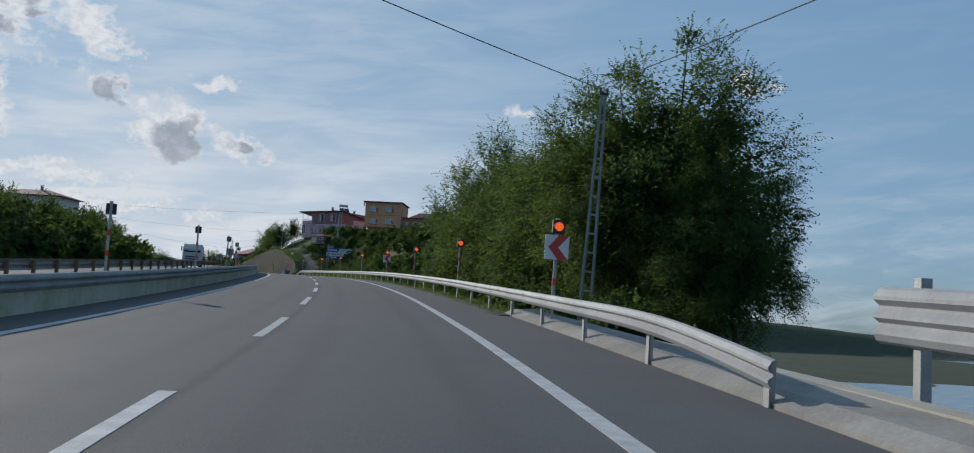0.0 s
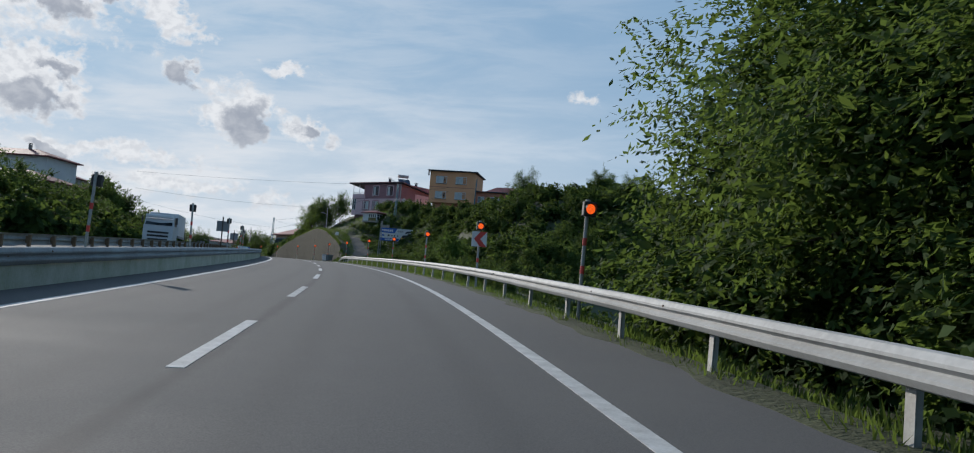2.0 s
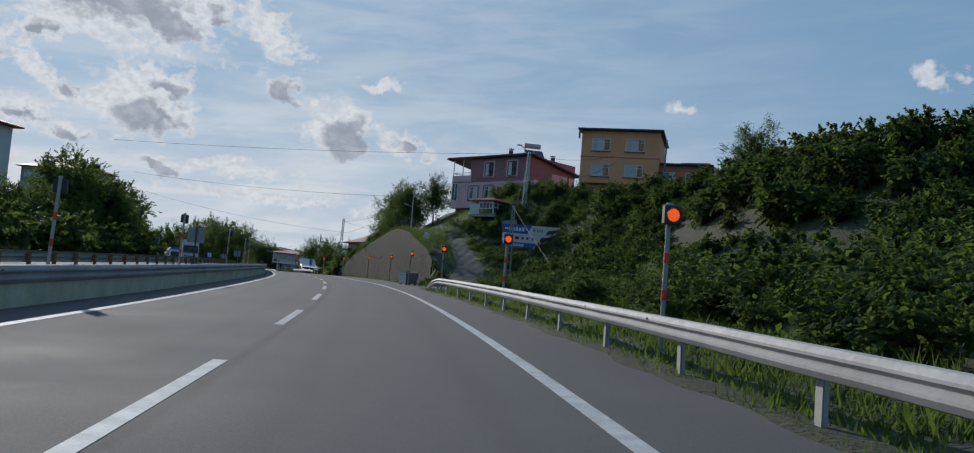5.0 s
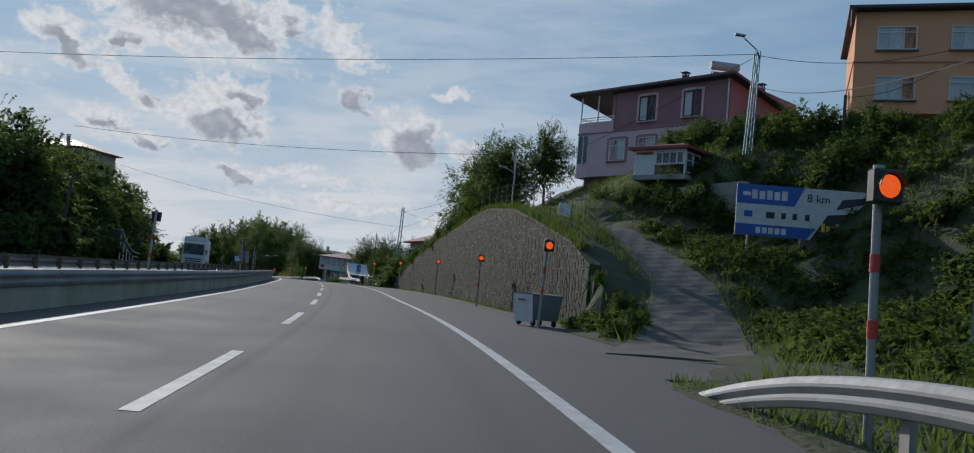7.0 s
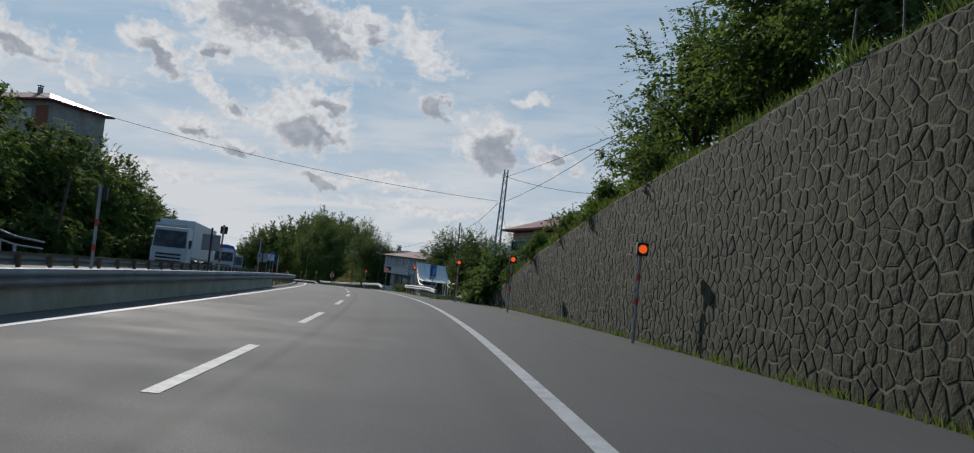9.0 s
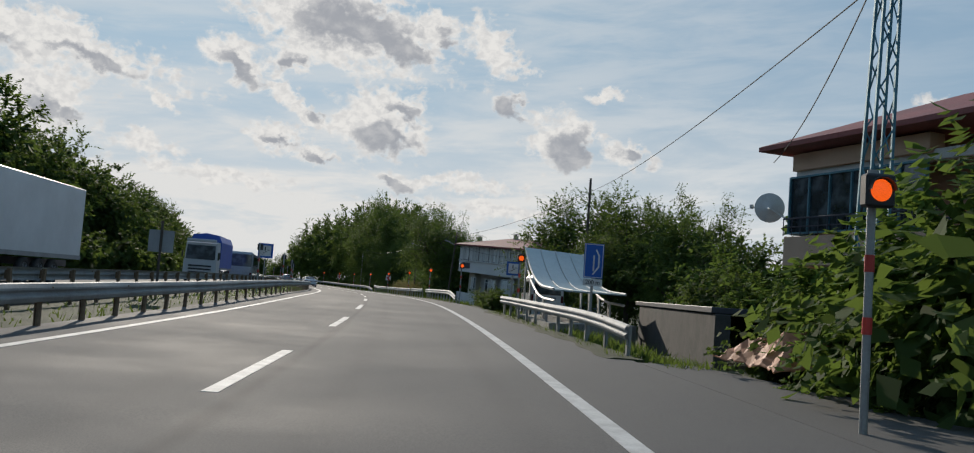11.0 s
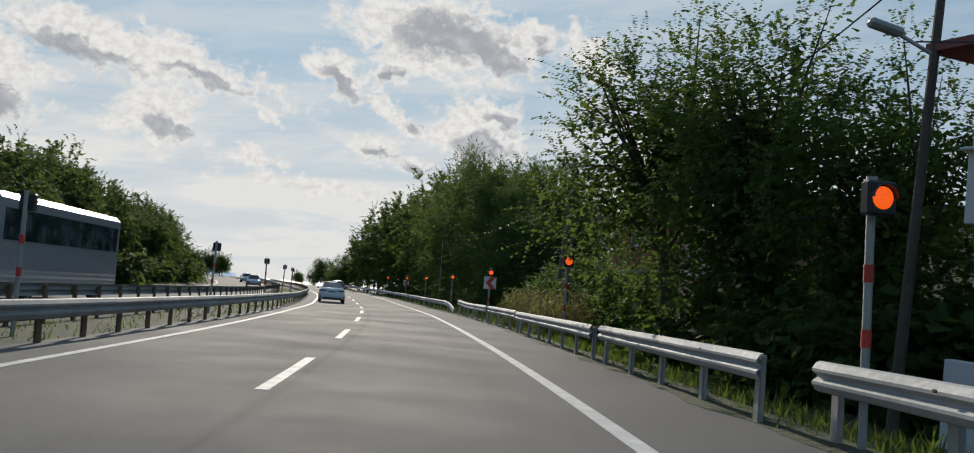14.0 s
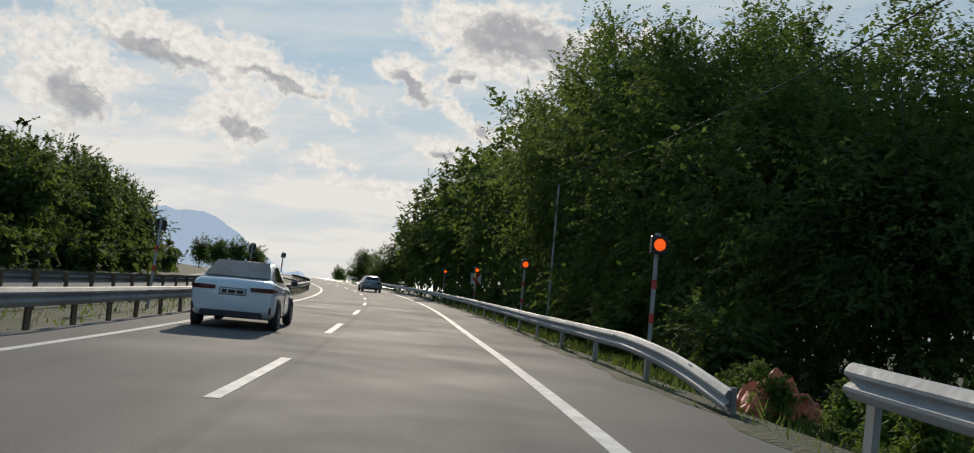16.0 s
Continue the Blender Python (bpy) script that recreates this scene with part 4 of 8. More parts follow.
for i in range(16):
    s = random.uniform(150, 176)
    lat = random.uniform(12, 24)
    if lat < 0.70 * (s - 140) or abs(lat - float(np.interp(s, DRIVE_S, DRIVE_LAT))) < 2.4 or s > 171 and lat > 20:
        continue
    plant(random.choice(["bush", "bush2", "bright_bush"]), s, lat, random.uniform(0.45, 0.85), "low green shrub on the grassy slope", "shrub", "slope shrubs")
for i in range(26):
    plant(random.choice(["bush", "bush2"]), random.uniform(171.5, 186), random.uniform(18.5, 21.5) - 2.5 * (i % 2), random.uniform(0.5, 0.9), "dark green shrub below the houses", "shrub", "slope shrubs")
low = []
for i in range(210):
    s = random.uniform(141, 166)
    lat = random.uniform(6.4, 24)
    if lat < 0.60 * (s - 141) + 3 or lat > 1.05 * (s - 133) or abs(lat - float(np.interp(s, DRIVE_S, DRIVE_LAT))) < 2.6:
        continue
    k = random.uniform(0.26, 0.44) * (1 + 0.025 * lat)
    if lat < 10:
        plant("bush", s, lat, k, "dark low shrub on the bank below the orange house", "shrub", "slope shrubs")
    else:
        low.append(("far_bush", s, lat, k))
thicket("slope_shrubs", low, "dark low shrubs on the bank below the orange house")
weeds = []
for i in range(1500):
    s, lat = random.uniform(139, 181), random.uniform(5.6, 25)
    away = abs(lat - float(np.interp(s, DRIVE_S, DRIVE_LAT)))
    if away < float(np.interp(s, [152, 160, 168, 180], [2.6, 2.0, 1.5, 1.2])) or s > 166 and lat < 11.5 or lat > 1.0 * (s - 130) or s > 176 and lat > 17:
        continue
    weeds.append(("weed", s, lat, random.uniform(0.55, 1.05)))
thicket("slope_weeds", weeds, "rank green weeds covering the slope", M_GRASS)
# above the stone wall
rows(["airy", "airy", "fruit"], [(198.5, 9.6, 0.72), (203, 9.2, 0.8), (206, 11.0, 0.8), (209, 9.4, 0.78), (214, 9.4, 0.66), (219, 9.6, 0.5), (200, 12.5, 0.7)], "leafy tree above the stone wall", group="trees above the wall")
rows(["bush2", "bright_bush"], [(207 + 1.9 * i, 7.25 + 0.45 * (i % 3), 0.62 + 0.12 * (i % 2)) for i in range(15)], "overgrown green shrub at the top of the wall", "shrub", "wall-top shrubs")
rows(["bush"], [(236.6, 7.4, 0.9), (238.5, 8.8, 1.0), (235, 8.6, 1.1)], "leafy shrub at the wall's low end", "shrub", "wall-top shrubs")
rows(["bright_bush", "bush2"], [(160.3 + 0.75 * i, 5.7 + 0.55 * (i % 3), 0.2 + 0.06 * (i % 2)) for i in range(9)], "green weeds between the container and the drive", "weed", "verge weeds")
# gardens along the low stretch
rows(["bright_bush", "bush2", "bright_bush"], [(237.5, 6.2, 0.75), (239.4, 6.1, 0.6), (240.6, 7.6, 1.35), (238.0, 7.6, 1.7), (243.2, 9.0, 0.8), (236.4, 8.8, 1.9), (241.2, 9.4, 1.5), (234.8, 7.2, 1.6)], "green garden shrub beside the beacon", "shrub", "garden shrubs")
rows(["light", "fruit"], [(257, 11.5, 0.6), (261, 14.2, 0.8), (252.5, 10.8, 0.5), (255.0, 10.6, 0.55), (259, 16.5, 0.9), (264.5, 14.5, 0.9)], "light green garden tree", group="garden trees")
rows(["airy", "broad"], [(268, 13.5, 0.75), (273, 12.5, 0.8), (286.0, 11.6, 1.0, 1.02), (274, 18, 0.8), (282.5, 13.5, 1.05), (279, 17, 0.9), (266, 18, 0.5)], "thin-leaved dark tree behind the canopy", group="garden trees")
rows(["fruit"], [(277, 12.5, 1.0), (280.5, 10.0, 0.85)], "dark fruit tree by the grey house", group="garden trees")
rows(["bush"], [(285, 7.2, 0.8), (287.4, 7.0, 0.7), (290, 7.4, 0.8), (293, 7.5, 0.6)], "dark shrub before the grey house", "shrub", "garden shrubs")
rows(["mulberry"], [(312.4, 7.7, 1.0, 0.84), (317.0, 6.6, 1.1, 0.88), (308.6, 8.6, 0.75, 0.68)], "dark tree with long shoots behind the barrier", group="garden trees")
rows(["bush", "bush2"], [(310.6, 7.0, 1.2), (312.4, 7.4, 1.5), (314.2, 6.6, 1.1), (311.5, 9.0, 1.6), (308.8, 6.6, 0.9), (315.4, 8.4, 0.9), (307.2, 7.6, 1.3), (306.6, 8.8, 1.5)], "dark shrub below the mulberry trees", "shrub", "garden shrubs")
rows(["bright_bush", "bush2"], [(333, 7.2, 1.1), (336, 7.0, 1.2), (339, 7.6, 1.3), (342, 7.8, 1.3), (345, 7.6, 1.2), (340, 10, 1.4), (344, 10, 1.5), (348, 8.5, 1.2)], "green garden shrub behind the barrier", "shrub", "garden shrubs")
rows(["bright_bush", "bush2"], [(335.5, 8.6, 1.7), (338, 9.3, 1.9), (341, 9.6, 1.9), (332.5, 9.0, 1.5), (344, 9.6, 1.8), (347.5, 9.8, 1.7), (326.5, 7.8, 1.3), (329, 8.3, 1.5), (331.5, 7.9, 1.4), (328, 10.0, 1.6), (324.2, 7.9, 1.1)], "feathery green shrub before the brick house", "shrub", "garden shrubs")


def maize_kind(key, seed):
    """A clump of dry maize: upright stalks with long drooping leaves."""
    g = random.Random(seed)
    stalks, v, f = bmesh.new(), [], []
    for i in range(9):
        x, y, h = g.uniform(-0.55, 0.55), g.uniform(-0.55, 0.55), g.uniform(1.2, 2.0)
        lx, ly = g.uniform(-0.12, 0.12), g.uniform(-0.12, 0.12)
        rod(stalks, (x, y, -0.4), (x + lx, y + ly, h), 0.014, 0.006, 5)
        for j in range(9):
            z = h * (0.22 + 0.085 * j)
            a = g.uniform(0, 6.28)
            n, length = 5, g.uniform(0.35, 0.7)
            px, py = x + lx * z / h, y + ly * z / h
            k = len(v)
            for q in range(n + 1):
                t = q / n
                r, zz, w = length * t, z + 0.34 * length * math.sin(t * 2.2) - 0.55 * length * t * t, 0.032 * (1 - t ** 2) + 0.003
                cx, cy = px + r * math.cos(a), py + r * math.sin(a)
                v += [(cx - w * math.sin(a), cy + w * math.cos(a), zz), (cx + w * math.sin(a), cy - w * math.cos(a), zz)]
                if q:
                    f.append((k + 2 * q - 2, k + 2 * q - 1, k + 2 * q + 1, k + 2 * q))
    trunk, crown = bpy.data.meshes.new("stalks"), bpy.data.meshes.new("leaves")
    stalks.to_mesh(trunk)
    stalks.free()
    crown.from_pydata(v, [], f)
    trunk.materials.append(M_LEAF[3])
    crown.materials.append(M_LEAF[3])
    KINDS[key] = (trunk, crown, 0.0)


rows(["bright_bush"], [(343.2 + 1.15 * i, 4.55 + 0.25 * (i % 3), 0.26 + 0.05 * (i % 2)) for i in range(9)], "bright green weed by the barrier", "weed", "verge weeds")
maize_kind("maize", 4)
maize_kind("maize2", 5)
for i in range(26):
    plant(random.choice(["maize", "maize2"]), 326.2 + 0.42 * i + random.uniform(-0.2, 0.2), 5.1 + 0.75 * (i % 3) + random.uniform(-0.2, 0.2), random.uniform(0.85, 1.1), "dry brown maize stalks behind the barrier", "maize", "dry maize", up=-0.25)
rows(["broad", "broad2", "willowy"], [(356.5, 10.0, 0.9, 0.85), (361, 9.8, 1.0, 1.0), (366, 10.0, 1.15, 1.2), (371, 10.2, 1.3, 1.4), (377, 10.4, 1.4, 1.6), (383, 10.6, 1.5, 1.75), (390, 11.2, 1.6, 1.85), (398, 11.6, 1.65, 1.85), (363, 15, 1.2, 1.15), (372, 16, 1.5, 1.55), (384, 17, 1.7, 1.85)],
     "tall dark locust tree behind the barrier", group="far locust trees")
rows(["distant", "distant2"], [(406, 11.6, 1.7, 2.0), (415, 11.4, 1.65, 1.9), (424, 11.2, 1.6, 1.85), (433, 10.8, 1.65, 1.8), (442, 10.6, 1.6, 1.75), (451, 10.6, 1.5, 1.65), (460, 10.6, 1.3, 1.45), (412, 17, 1.8, 2.1), (398, 18, 1.8, 2.1)],
     "tall dark locust tree behind the barrier", group="far locust trees")
rows(["bush", "bush2"], [(356 + 2.6 * i, 6.3 + 0.5 * (i % 3), 0.8) for i in range(26)], "dark shrub under the trees", "shrub", "undergrowth")
rows(["broad2", "light"], [(471, 9.0, 1.05, 0.85), (480, 8.6, 1.05, 0.85), (490, 8.0, 0.9, 0.75), (512, 8.0, 0.55)], "round green tree at the bend", group="trees at the bend")
rows(["distant", "distant2"], [(540, -13, 0.75), (546, -9, 0.8), (552, -5, 0.75), (560, -16, 0.8), (570, -2, 0.7), (575, -11, 0.8)], "hazy roadside tree far beyond the bend", group="trees at the bend")
# left bank
for i in range(30):
    s = -4 + i * 3.4 + random.uniform(-1, 1)
    plant(random.choice(["distant", "distant2"]), s, -22.5 - random.uniform(0, 3), random.uniform(0.42, 0.56), "dark hedgerow tree beyond the other carriageway", "tree", "left hedgerow")
for i in range(22):
    s = 98 + i * 4.6 + random.uniform(-1, 1)
    plant(random.choice(["distant", "distant2", "distant"]), s, -23.0 - random.uniform(0, 4), random.uniform(0.45, 0.6), "leafy tree on the bank beyond the other carriageway", "tree", "left bank trees")
for i in range(56):
    s = 200 + i * 4.6 + random.uniform(-1, 1)
    k = 0.92 if s < 310 else 0.82
    plant(random.choice(["distant", "distant2"]), s, -23.5 - random.uniform(0, 5), random.uniform(1.0, 1.28) * k, "tall leafy tree beyond the other carriageway", "tree", "left bank trees")
thicket("far_shrubs", [("far_bush", -4 + i * 4.5 + random.uniform(-1, 1), -19.8 - random.uniform(0, 1.2), random.uniform(0.9, 1.4)) for i in range(100)],
        "roadside shrubs beyond the other carriageway")


def grass(name, spans, tall, label, seed, material):
    """Loose blades and weeds along the verge."""
    g = np.random.default_rng(seed)
    verts = []
    for s0, s1, l0, l1, count in spans:
        n = int(count * (s1 - s0))
        ss, ll = g.uniform(s0, s1, n), g.uniform(l0, l1, n)
        x = np.stack([np.interp(ss, RUN, LINE[:, k]) for k in range(3)], 1)
        d = np.stack([np.interp(ss, RUN, DIRS[:, k]) for k in range(2)], 1)
        p = x + np.stack([d[:, 1] * ll, -d[:, 0] * ll, ground_up(ss, ll) - 0.06], 1)
        keep = ~((ss > 152) & (ss < 180) & (np.abs(ll - np.interp(ss, DRIVE_S, DRIVE_LAT)) < np.interp(ss, [152, 160, 168, 180], [2.2, 1.3, 0.85, 0.5])))
        ss, ll, p, n = ss[keep], ll[keep], p[keep], int(keep.sum())
        clump = 0.55 + 0.45 * np.sin(ss * 1.9) * np.sin(ll * 3.1 + ss * 0.37)
        h = tall * g.uniform(0.3, 1.2, n) * (0.4 + 0.9 * clump)
        a = g.uniform(0, 6.28, n)
        w = 0.012 + 0.02 * g.random(n)
        side = np.stack([np.cos(a), np.sin(a), np.zeros(n)], 1) * w[:, None]
        lean = np.stack([g.normal(size=n) * 0.4 * h, g.normal(size=n) * 0.4 * h, h], 1)
        verts.append(np.stack([p - side, p + side, p + lean], 1).reshape(-1, 3))
    v = np.concatenate(verts)
    me = bpy.data.meshes.new(name)
    me.vertices.add(len(v))
    me.vertices.foreach_set("co", v.ravel())
    me.loops.add(len(v))
    me.loops.foreach_set("vertex_index", np.arange(len(v)))
    me.polygons.add(len(v) // 3)
    me.polygons.foreach_set("loop_start", np.arange(0, len(v), 3))
    me.update()
    me.materials.append(material)
    tagged(new(name, me), label, "grass", kind="stuff")


grass("verge_grass", [(26, 151, 3.78, 4.15, 60), (242, 266, 3.8, 4.2, 40), (283, 430, 3.8, 4.15, 25), (26, 152, 4.12, 5.6, 120), (152, 158, 5, 7, 120), (240, 265, 4.3, 5.4, 110), (284, 350, 4.1, 5.4, 90), (350, 420, 4.15, 5.6, 70), (158, 166, 5.6, 8, 200), (168, 236, 6.2, 6.62, 45)], 0.25,
      "uneven green grass and weeds along the verge", 5, M_GRASS)
grass("median_grass", [(-10, 225, -9.0, -6.45, 60), (225, 420, -8.9, -6.5, 12)], 0.22, "short grass and weeds in the median", 6, M_GRASS)
grass("slope_grass", [(86, 120, 5.0, 8, 260), (120, 160, 5.5, 18, 900), (160, 184, 8, 21, 700), (169, 236, 6.74, 7.15, 170), (172, 235, 6.9, 9.5, 200), (176, 200, 9.5, 14, 120)], 0.4, "long green grass on the slope", 7, M_GRASS)


# ---- houses ----
M_PVC = mat("white_frame", (0.72, 0.72, 0.70), (0.58, 0.57, 0.55), 0.45, bump=0.05)
M_CURTAIN = mat("net_curtain", (0.64, 0.64, 0.62), (0.48, 0.48, 0.47), 0.9, scale=6)
M_MAUVE = mat("mauve_render", (0.76, 0.53, 0.54), (0.66, 0.45, 0.46), 0.9, scale=0.5, fine=20)
M_MAROON = mat("maroon_render", (0.37, 0.19, 0.205), (0.30, 0.16, 0.17), 0.9, scale=0.5, fine=20)
M_ORANGE = mat("orange_render", (0.80, 0.40, 0.20), (0.70, 0.34, 0.175), 0.9, scale=0.4, fine=20)
M_SALMON = mat("salmon_render", (0.62, 0.26, 0.16), (0.50, 0.22, 0.14), 0.9, scale=0.4, fine=20)
M_ROOF = mat("red_roof_sheet", (0.26, 0.06, 0.05), (0.17, 0.05, 0.045), 0.6, scale=0.8, fine=12)
M_ROOF_DARK = mat("purple_brown_roof_sheet", (0.13, 0.075, 0.085), (0.09, 0.055, 0.06), 0.6, scale=0.8, fine=12)
M_EAVE = mat("dark_fascia", (0.055, 0.055, 0.07), (0.04, 0.04, 0.05), 0.6)
M_GREY = mat("blue_grey_render", (0.70, 0.68, 0.66), (0.60, 0.585, 0.57), 0.9, scale=0.5, fine=20)
# shaded copy of the grey render: darker and bluer, for the side walls
M_GREY_SHADED = mat("shaded_grey_render", (0.24, 0.29, 0.38), (0.20, 0.24, 0.32), 0.9, scale=0.5, fine=20)
M_PEACH = mat("peach_render", (0.58, 0.40, 0.28), (0.48, 0.32, 0.22), 0.9, scale=0.5, fine=20)
M_BRICK = mat("clay_brick", (0.36, 0.13, 0.07), (0.26, 0.095, 0.055), 0.95, scale=2.5, fine=30, spread=0.3)
M_MORTAR = mat("mortar", (0.36, 0.33, 0.29), (0.28, 0.26, 0.22), 0.95)
M_TIN = mat("grey_roof_sheet", (0.30, 0.31, 0.32), (0.20, 0.20, 0.20), 0.55, metal=0.4, scale=0.8)
M_PANEL = mat("solar_glass", (0.02, 0.03, 0.06), (0.03, 0.04, 0.07), 0.15, bump=0.02)
M_WOOD = mat("dark_pole_wood", (0.10, 0.08, 0.065), (0.06, 0.05, 0.04), 0.9, scale=3)
M_LATTICE = mat("blue_lattice_steel", (0.10, 0.23, 0.29), (0.08, 0.17, 0.21), 0.6, metal=0.3)
M_CABLE = mat("cable", (0.03, 0.03, 0.03), (0.045, 0.045, 0.045), 0.7, bump=0.0)


def facade(a, b, up):
    """The pose of a house front: origin at its left foot, x along it to the right, y into the house."""
    p, q = at(a[0], a[1]), at(b[0], b[1])
    p.z = at(a[0]).z + up
    d = q - p
    return pose(p.x, p.y, p.z, 0, 0, math.degrees(math.atan2(d.y, d.x))), math.hypot(d.x, d.y)


def solid(parent, name, c, size, material, label="", bevel=0.015):
    bm = bmesh.new()
    box(bm, c, size, bevel=bevel)
    return part(name, bm, material, parent, label)


def window(parent, m, w, h, cols=2, transom=0.28, frame=None, glass=None, sill=True, surround=None, curtain=True):
    """A framed window; m puts its lower left corner on the wall, x along the wall, -y outwards."""
    frame = frame or M_PVC
    t = 0.055
    bm = bmesh.new()
    for c, s in (((w / 2, 0, t / 2), (w, 0.09, t)), ((w / 2, 0, h - t / 2), (w, 0.09, t)), ((t / 2, 0, h / 2), (t, 0.09, h - 2 * t)), ((w - t / 2, 0, h / 2), (t, 0.09, h - 2 * t))):
        box(bm, c, s, m)
    for i in range(1, cols):
        box(bm, (w * i / cols, 0, h / 2), (t, 0.08, h - 2 * t), m)
    if transom:
        for i in range(cols):
            box(bm, (w * (i + 0.5) / cols, 0, h * (1 - transom)), (w / cols - t, 0.075, t * 0.8), m)
    win = part("window", bm, frame, parent)
    bm = bmesh.new()
    box(bm, (w / 2, 0.03, h / 2), (w - t, 0.02, h - t), m)
    part("pane", bm, glass or M_GLASS, win, "dark reflecting pane")
    if curtain:
        for k in range(cols):
            if sill and (k + int(w * 10)) % 3 == 1:
                continue
            bm = bmesh.new()
            box(bm, (w * (k + 0.5) / cols, 0.012, h * 0.5), (w / cols * 0.84, 0.012, h * 0.88), m)
            part("curtain", bm, M_CURTAIN, win, "pale net curtain behind the pane")
    if sill:
        bm = bmesh.new()
        box(bm, (w / 2, -0.07, -0.04), (w + 0.16, 0.2, 0.07), m, bevel=0.01)
        part("sill", bm, M_CONCRETE if surround is None else surround, win)
    if surround:
        bm = bmesh.new()
        for c, s in (((-0.09, 0.0, h / 2), (0.16, 0.07, h + 0.2)), ((w + 0.09, 0.0, h / 2), (0.16, 0.07, h + 0.2)), ((w / 2, 0.0, h + 0.09), (w, 0.07, 0.16))):
            box(bm, c, s, m)
        part("surround", bm, surround, win)
    return win


def chimney(parent, x, y, z, w=0.35, h=1.1, material=None, cap=True):
    bm = bmesh.new()
    box(bm, (x, y, z + h / 2), (w, w, h), bevel=0.02)
    c = part("chimney", bm, material or M_CONCRETE, parent)
    if cap:
        bm = bmesh.new()
        for dx, dy in ((1, 1), (1, -1), (-1, 1), (-1, -1)):
            box(bm, (x + dx * w * 0.38, y + dy * w * 0.38, z + h + 0.07), (0.05, 0.05, 0.14))
        box(bm, (x, y, z + h + 0.16), (w * 1.35, w * 1.35, 0.05))
        part("cap", bm, M_EAVE, c)


def solar_heater(m, label):
    ob = thing("solar_water_heater", m, label, "solar heater", "solar heaters")
    bm = bmesh.new()
    for x in (0.0, 1.0):
        box(bm, (x - 0.5, 0, 0.75), (0.96, 1.9, 0.07), pose(0, 0, 0, 38, 0, 0))
    part("panel", bm, M_PANEL, ob, "dark glazed collector panel")
    bm = bmesh.new()
    rod(bm, (-0.9, 0.85, 1.75), (0.9, 0.85, 1.75), 0.27, n=18)
    part("tank", bm, M_RAIL, ob, "round steel water tank")
    bm = bmesh.new()
    for x in (-0.8, 0.8):
        rod(bm, (x, 0.9, 0), (x, 0.9, 1.6), 0.03, n=6)
        rod(bm, (x, -0.9, 0), (x, 0.9, 1.5), 0.025, n=6)
        rod(bm, (x, -0.9, -0.1), (x, -0.9, 0.2), 0.03, n=6)
    part("stand", bm, M_POLE, ob)
    return ob


def shed_roof(parent, w, d, z0, z1, over, material, t=0.16, name="roof"):
    """A one-slope roof from the front height z0 to the back height z1, with an overhang."""
    bm = bmesh.new()
    k = (z1 - z0) / d
    pts = [(-over, -over, z0 - k * over), (w + over, -over, z0 - k * over), (w + over, d + over, z1 + k * over), (-over, d + over, z1 + k * over)]
    lo = [bm.verts.new(p) for p in pts]
    hi = [bm.verts.new((x, y, z + t)) for x, y, z in pts]
    bm.faces.new(lo[::-1])
    bm.faces.new(hi)
    for i in range(4):
        bm.faces.new((lo[i], lo[(i + 1) % 4], hi[(i + 1) % 4], hi[i]))
    return part(name, bm, material, parent)


def hip_roof(parent, w, d, z, rise, over, material, ridge=0.4):
    bm = bmesh.new()
    e = [bm.verts.new(p) for p in ((-over, -over, z), (w + over, -over, z), (w + over, d + over, z), (-over, d + over, z))]
    e2 = [bm.verts.new((v.co.x, v.co.y, z + 0.14)) for v in e]
    r = [bm.verts.new((w * (0.5 - ridge / 2), d / 2, z + rise)), bm.verts.new((w * (0.5 + ridge / 2), d / 2, z + rise))]
    bm.faces.new(e[::-1])
    for i in range(4):
        bm.faces.new((e[i], e[(i + 1) % 4], e2[(i + 1) % 4], e2[i]))
    bm.faces.new((e2[0], e2[1], r[1], r[0]))
    bm.faces.new((e2[1], e2[2], r[1]))
    bm.faces.new((e2[2], e2[3], r[0], r[1]))
    bm.faces.new((e2[3], e2[0], r[0]))
    return part("roof", bm, material, parent)


def railing(parent, a, b, h, n, material, bars=2):
    a, b = Vector(a), Vector(b)
    bm = bmesh.new()
    rod(bm, a + Vector((0, 0, h)), b + Vector((0, 0, h)), 0.03, n=6)
    for k in range(1, bars):
        rod(bm, a + Vector((0, 0, h * k / bars)), b + Vector((0, 0, h * k / bars)), 0.018, n=6)
    for i in range(n + 1):
        p = a.lerp(b, i / n)
        rod(bm, p, p + Vector((0, 0, h)), 0.016, n=6)
    return part("railing", bm, material, parent)


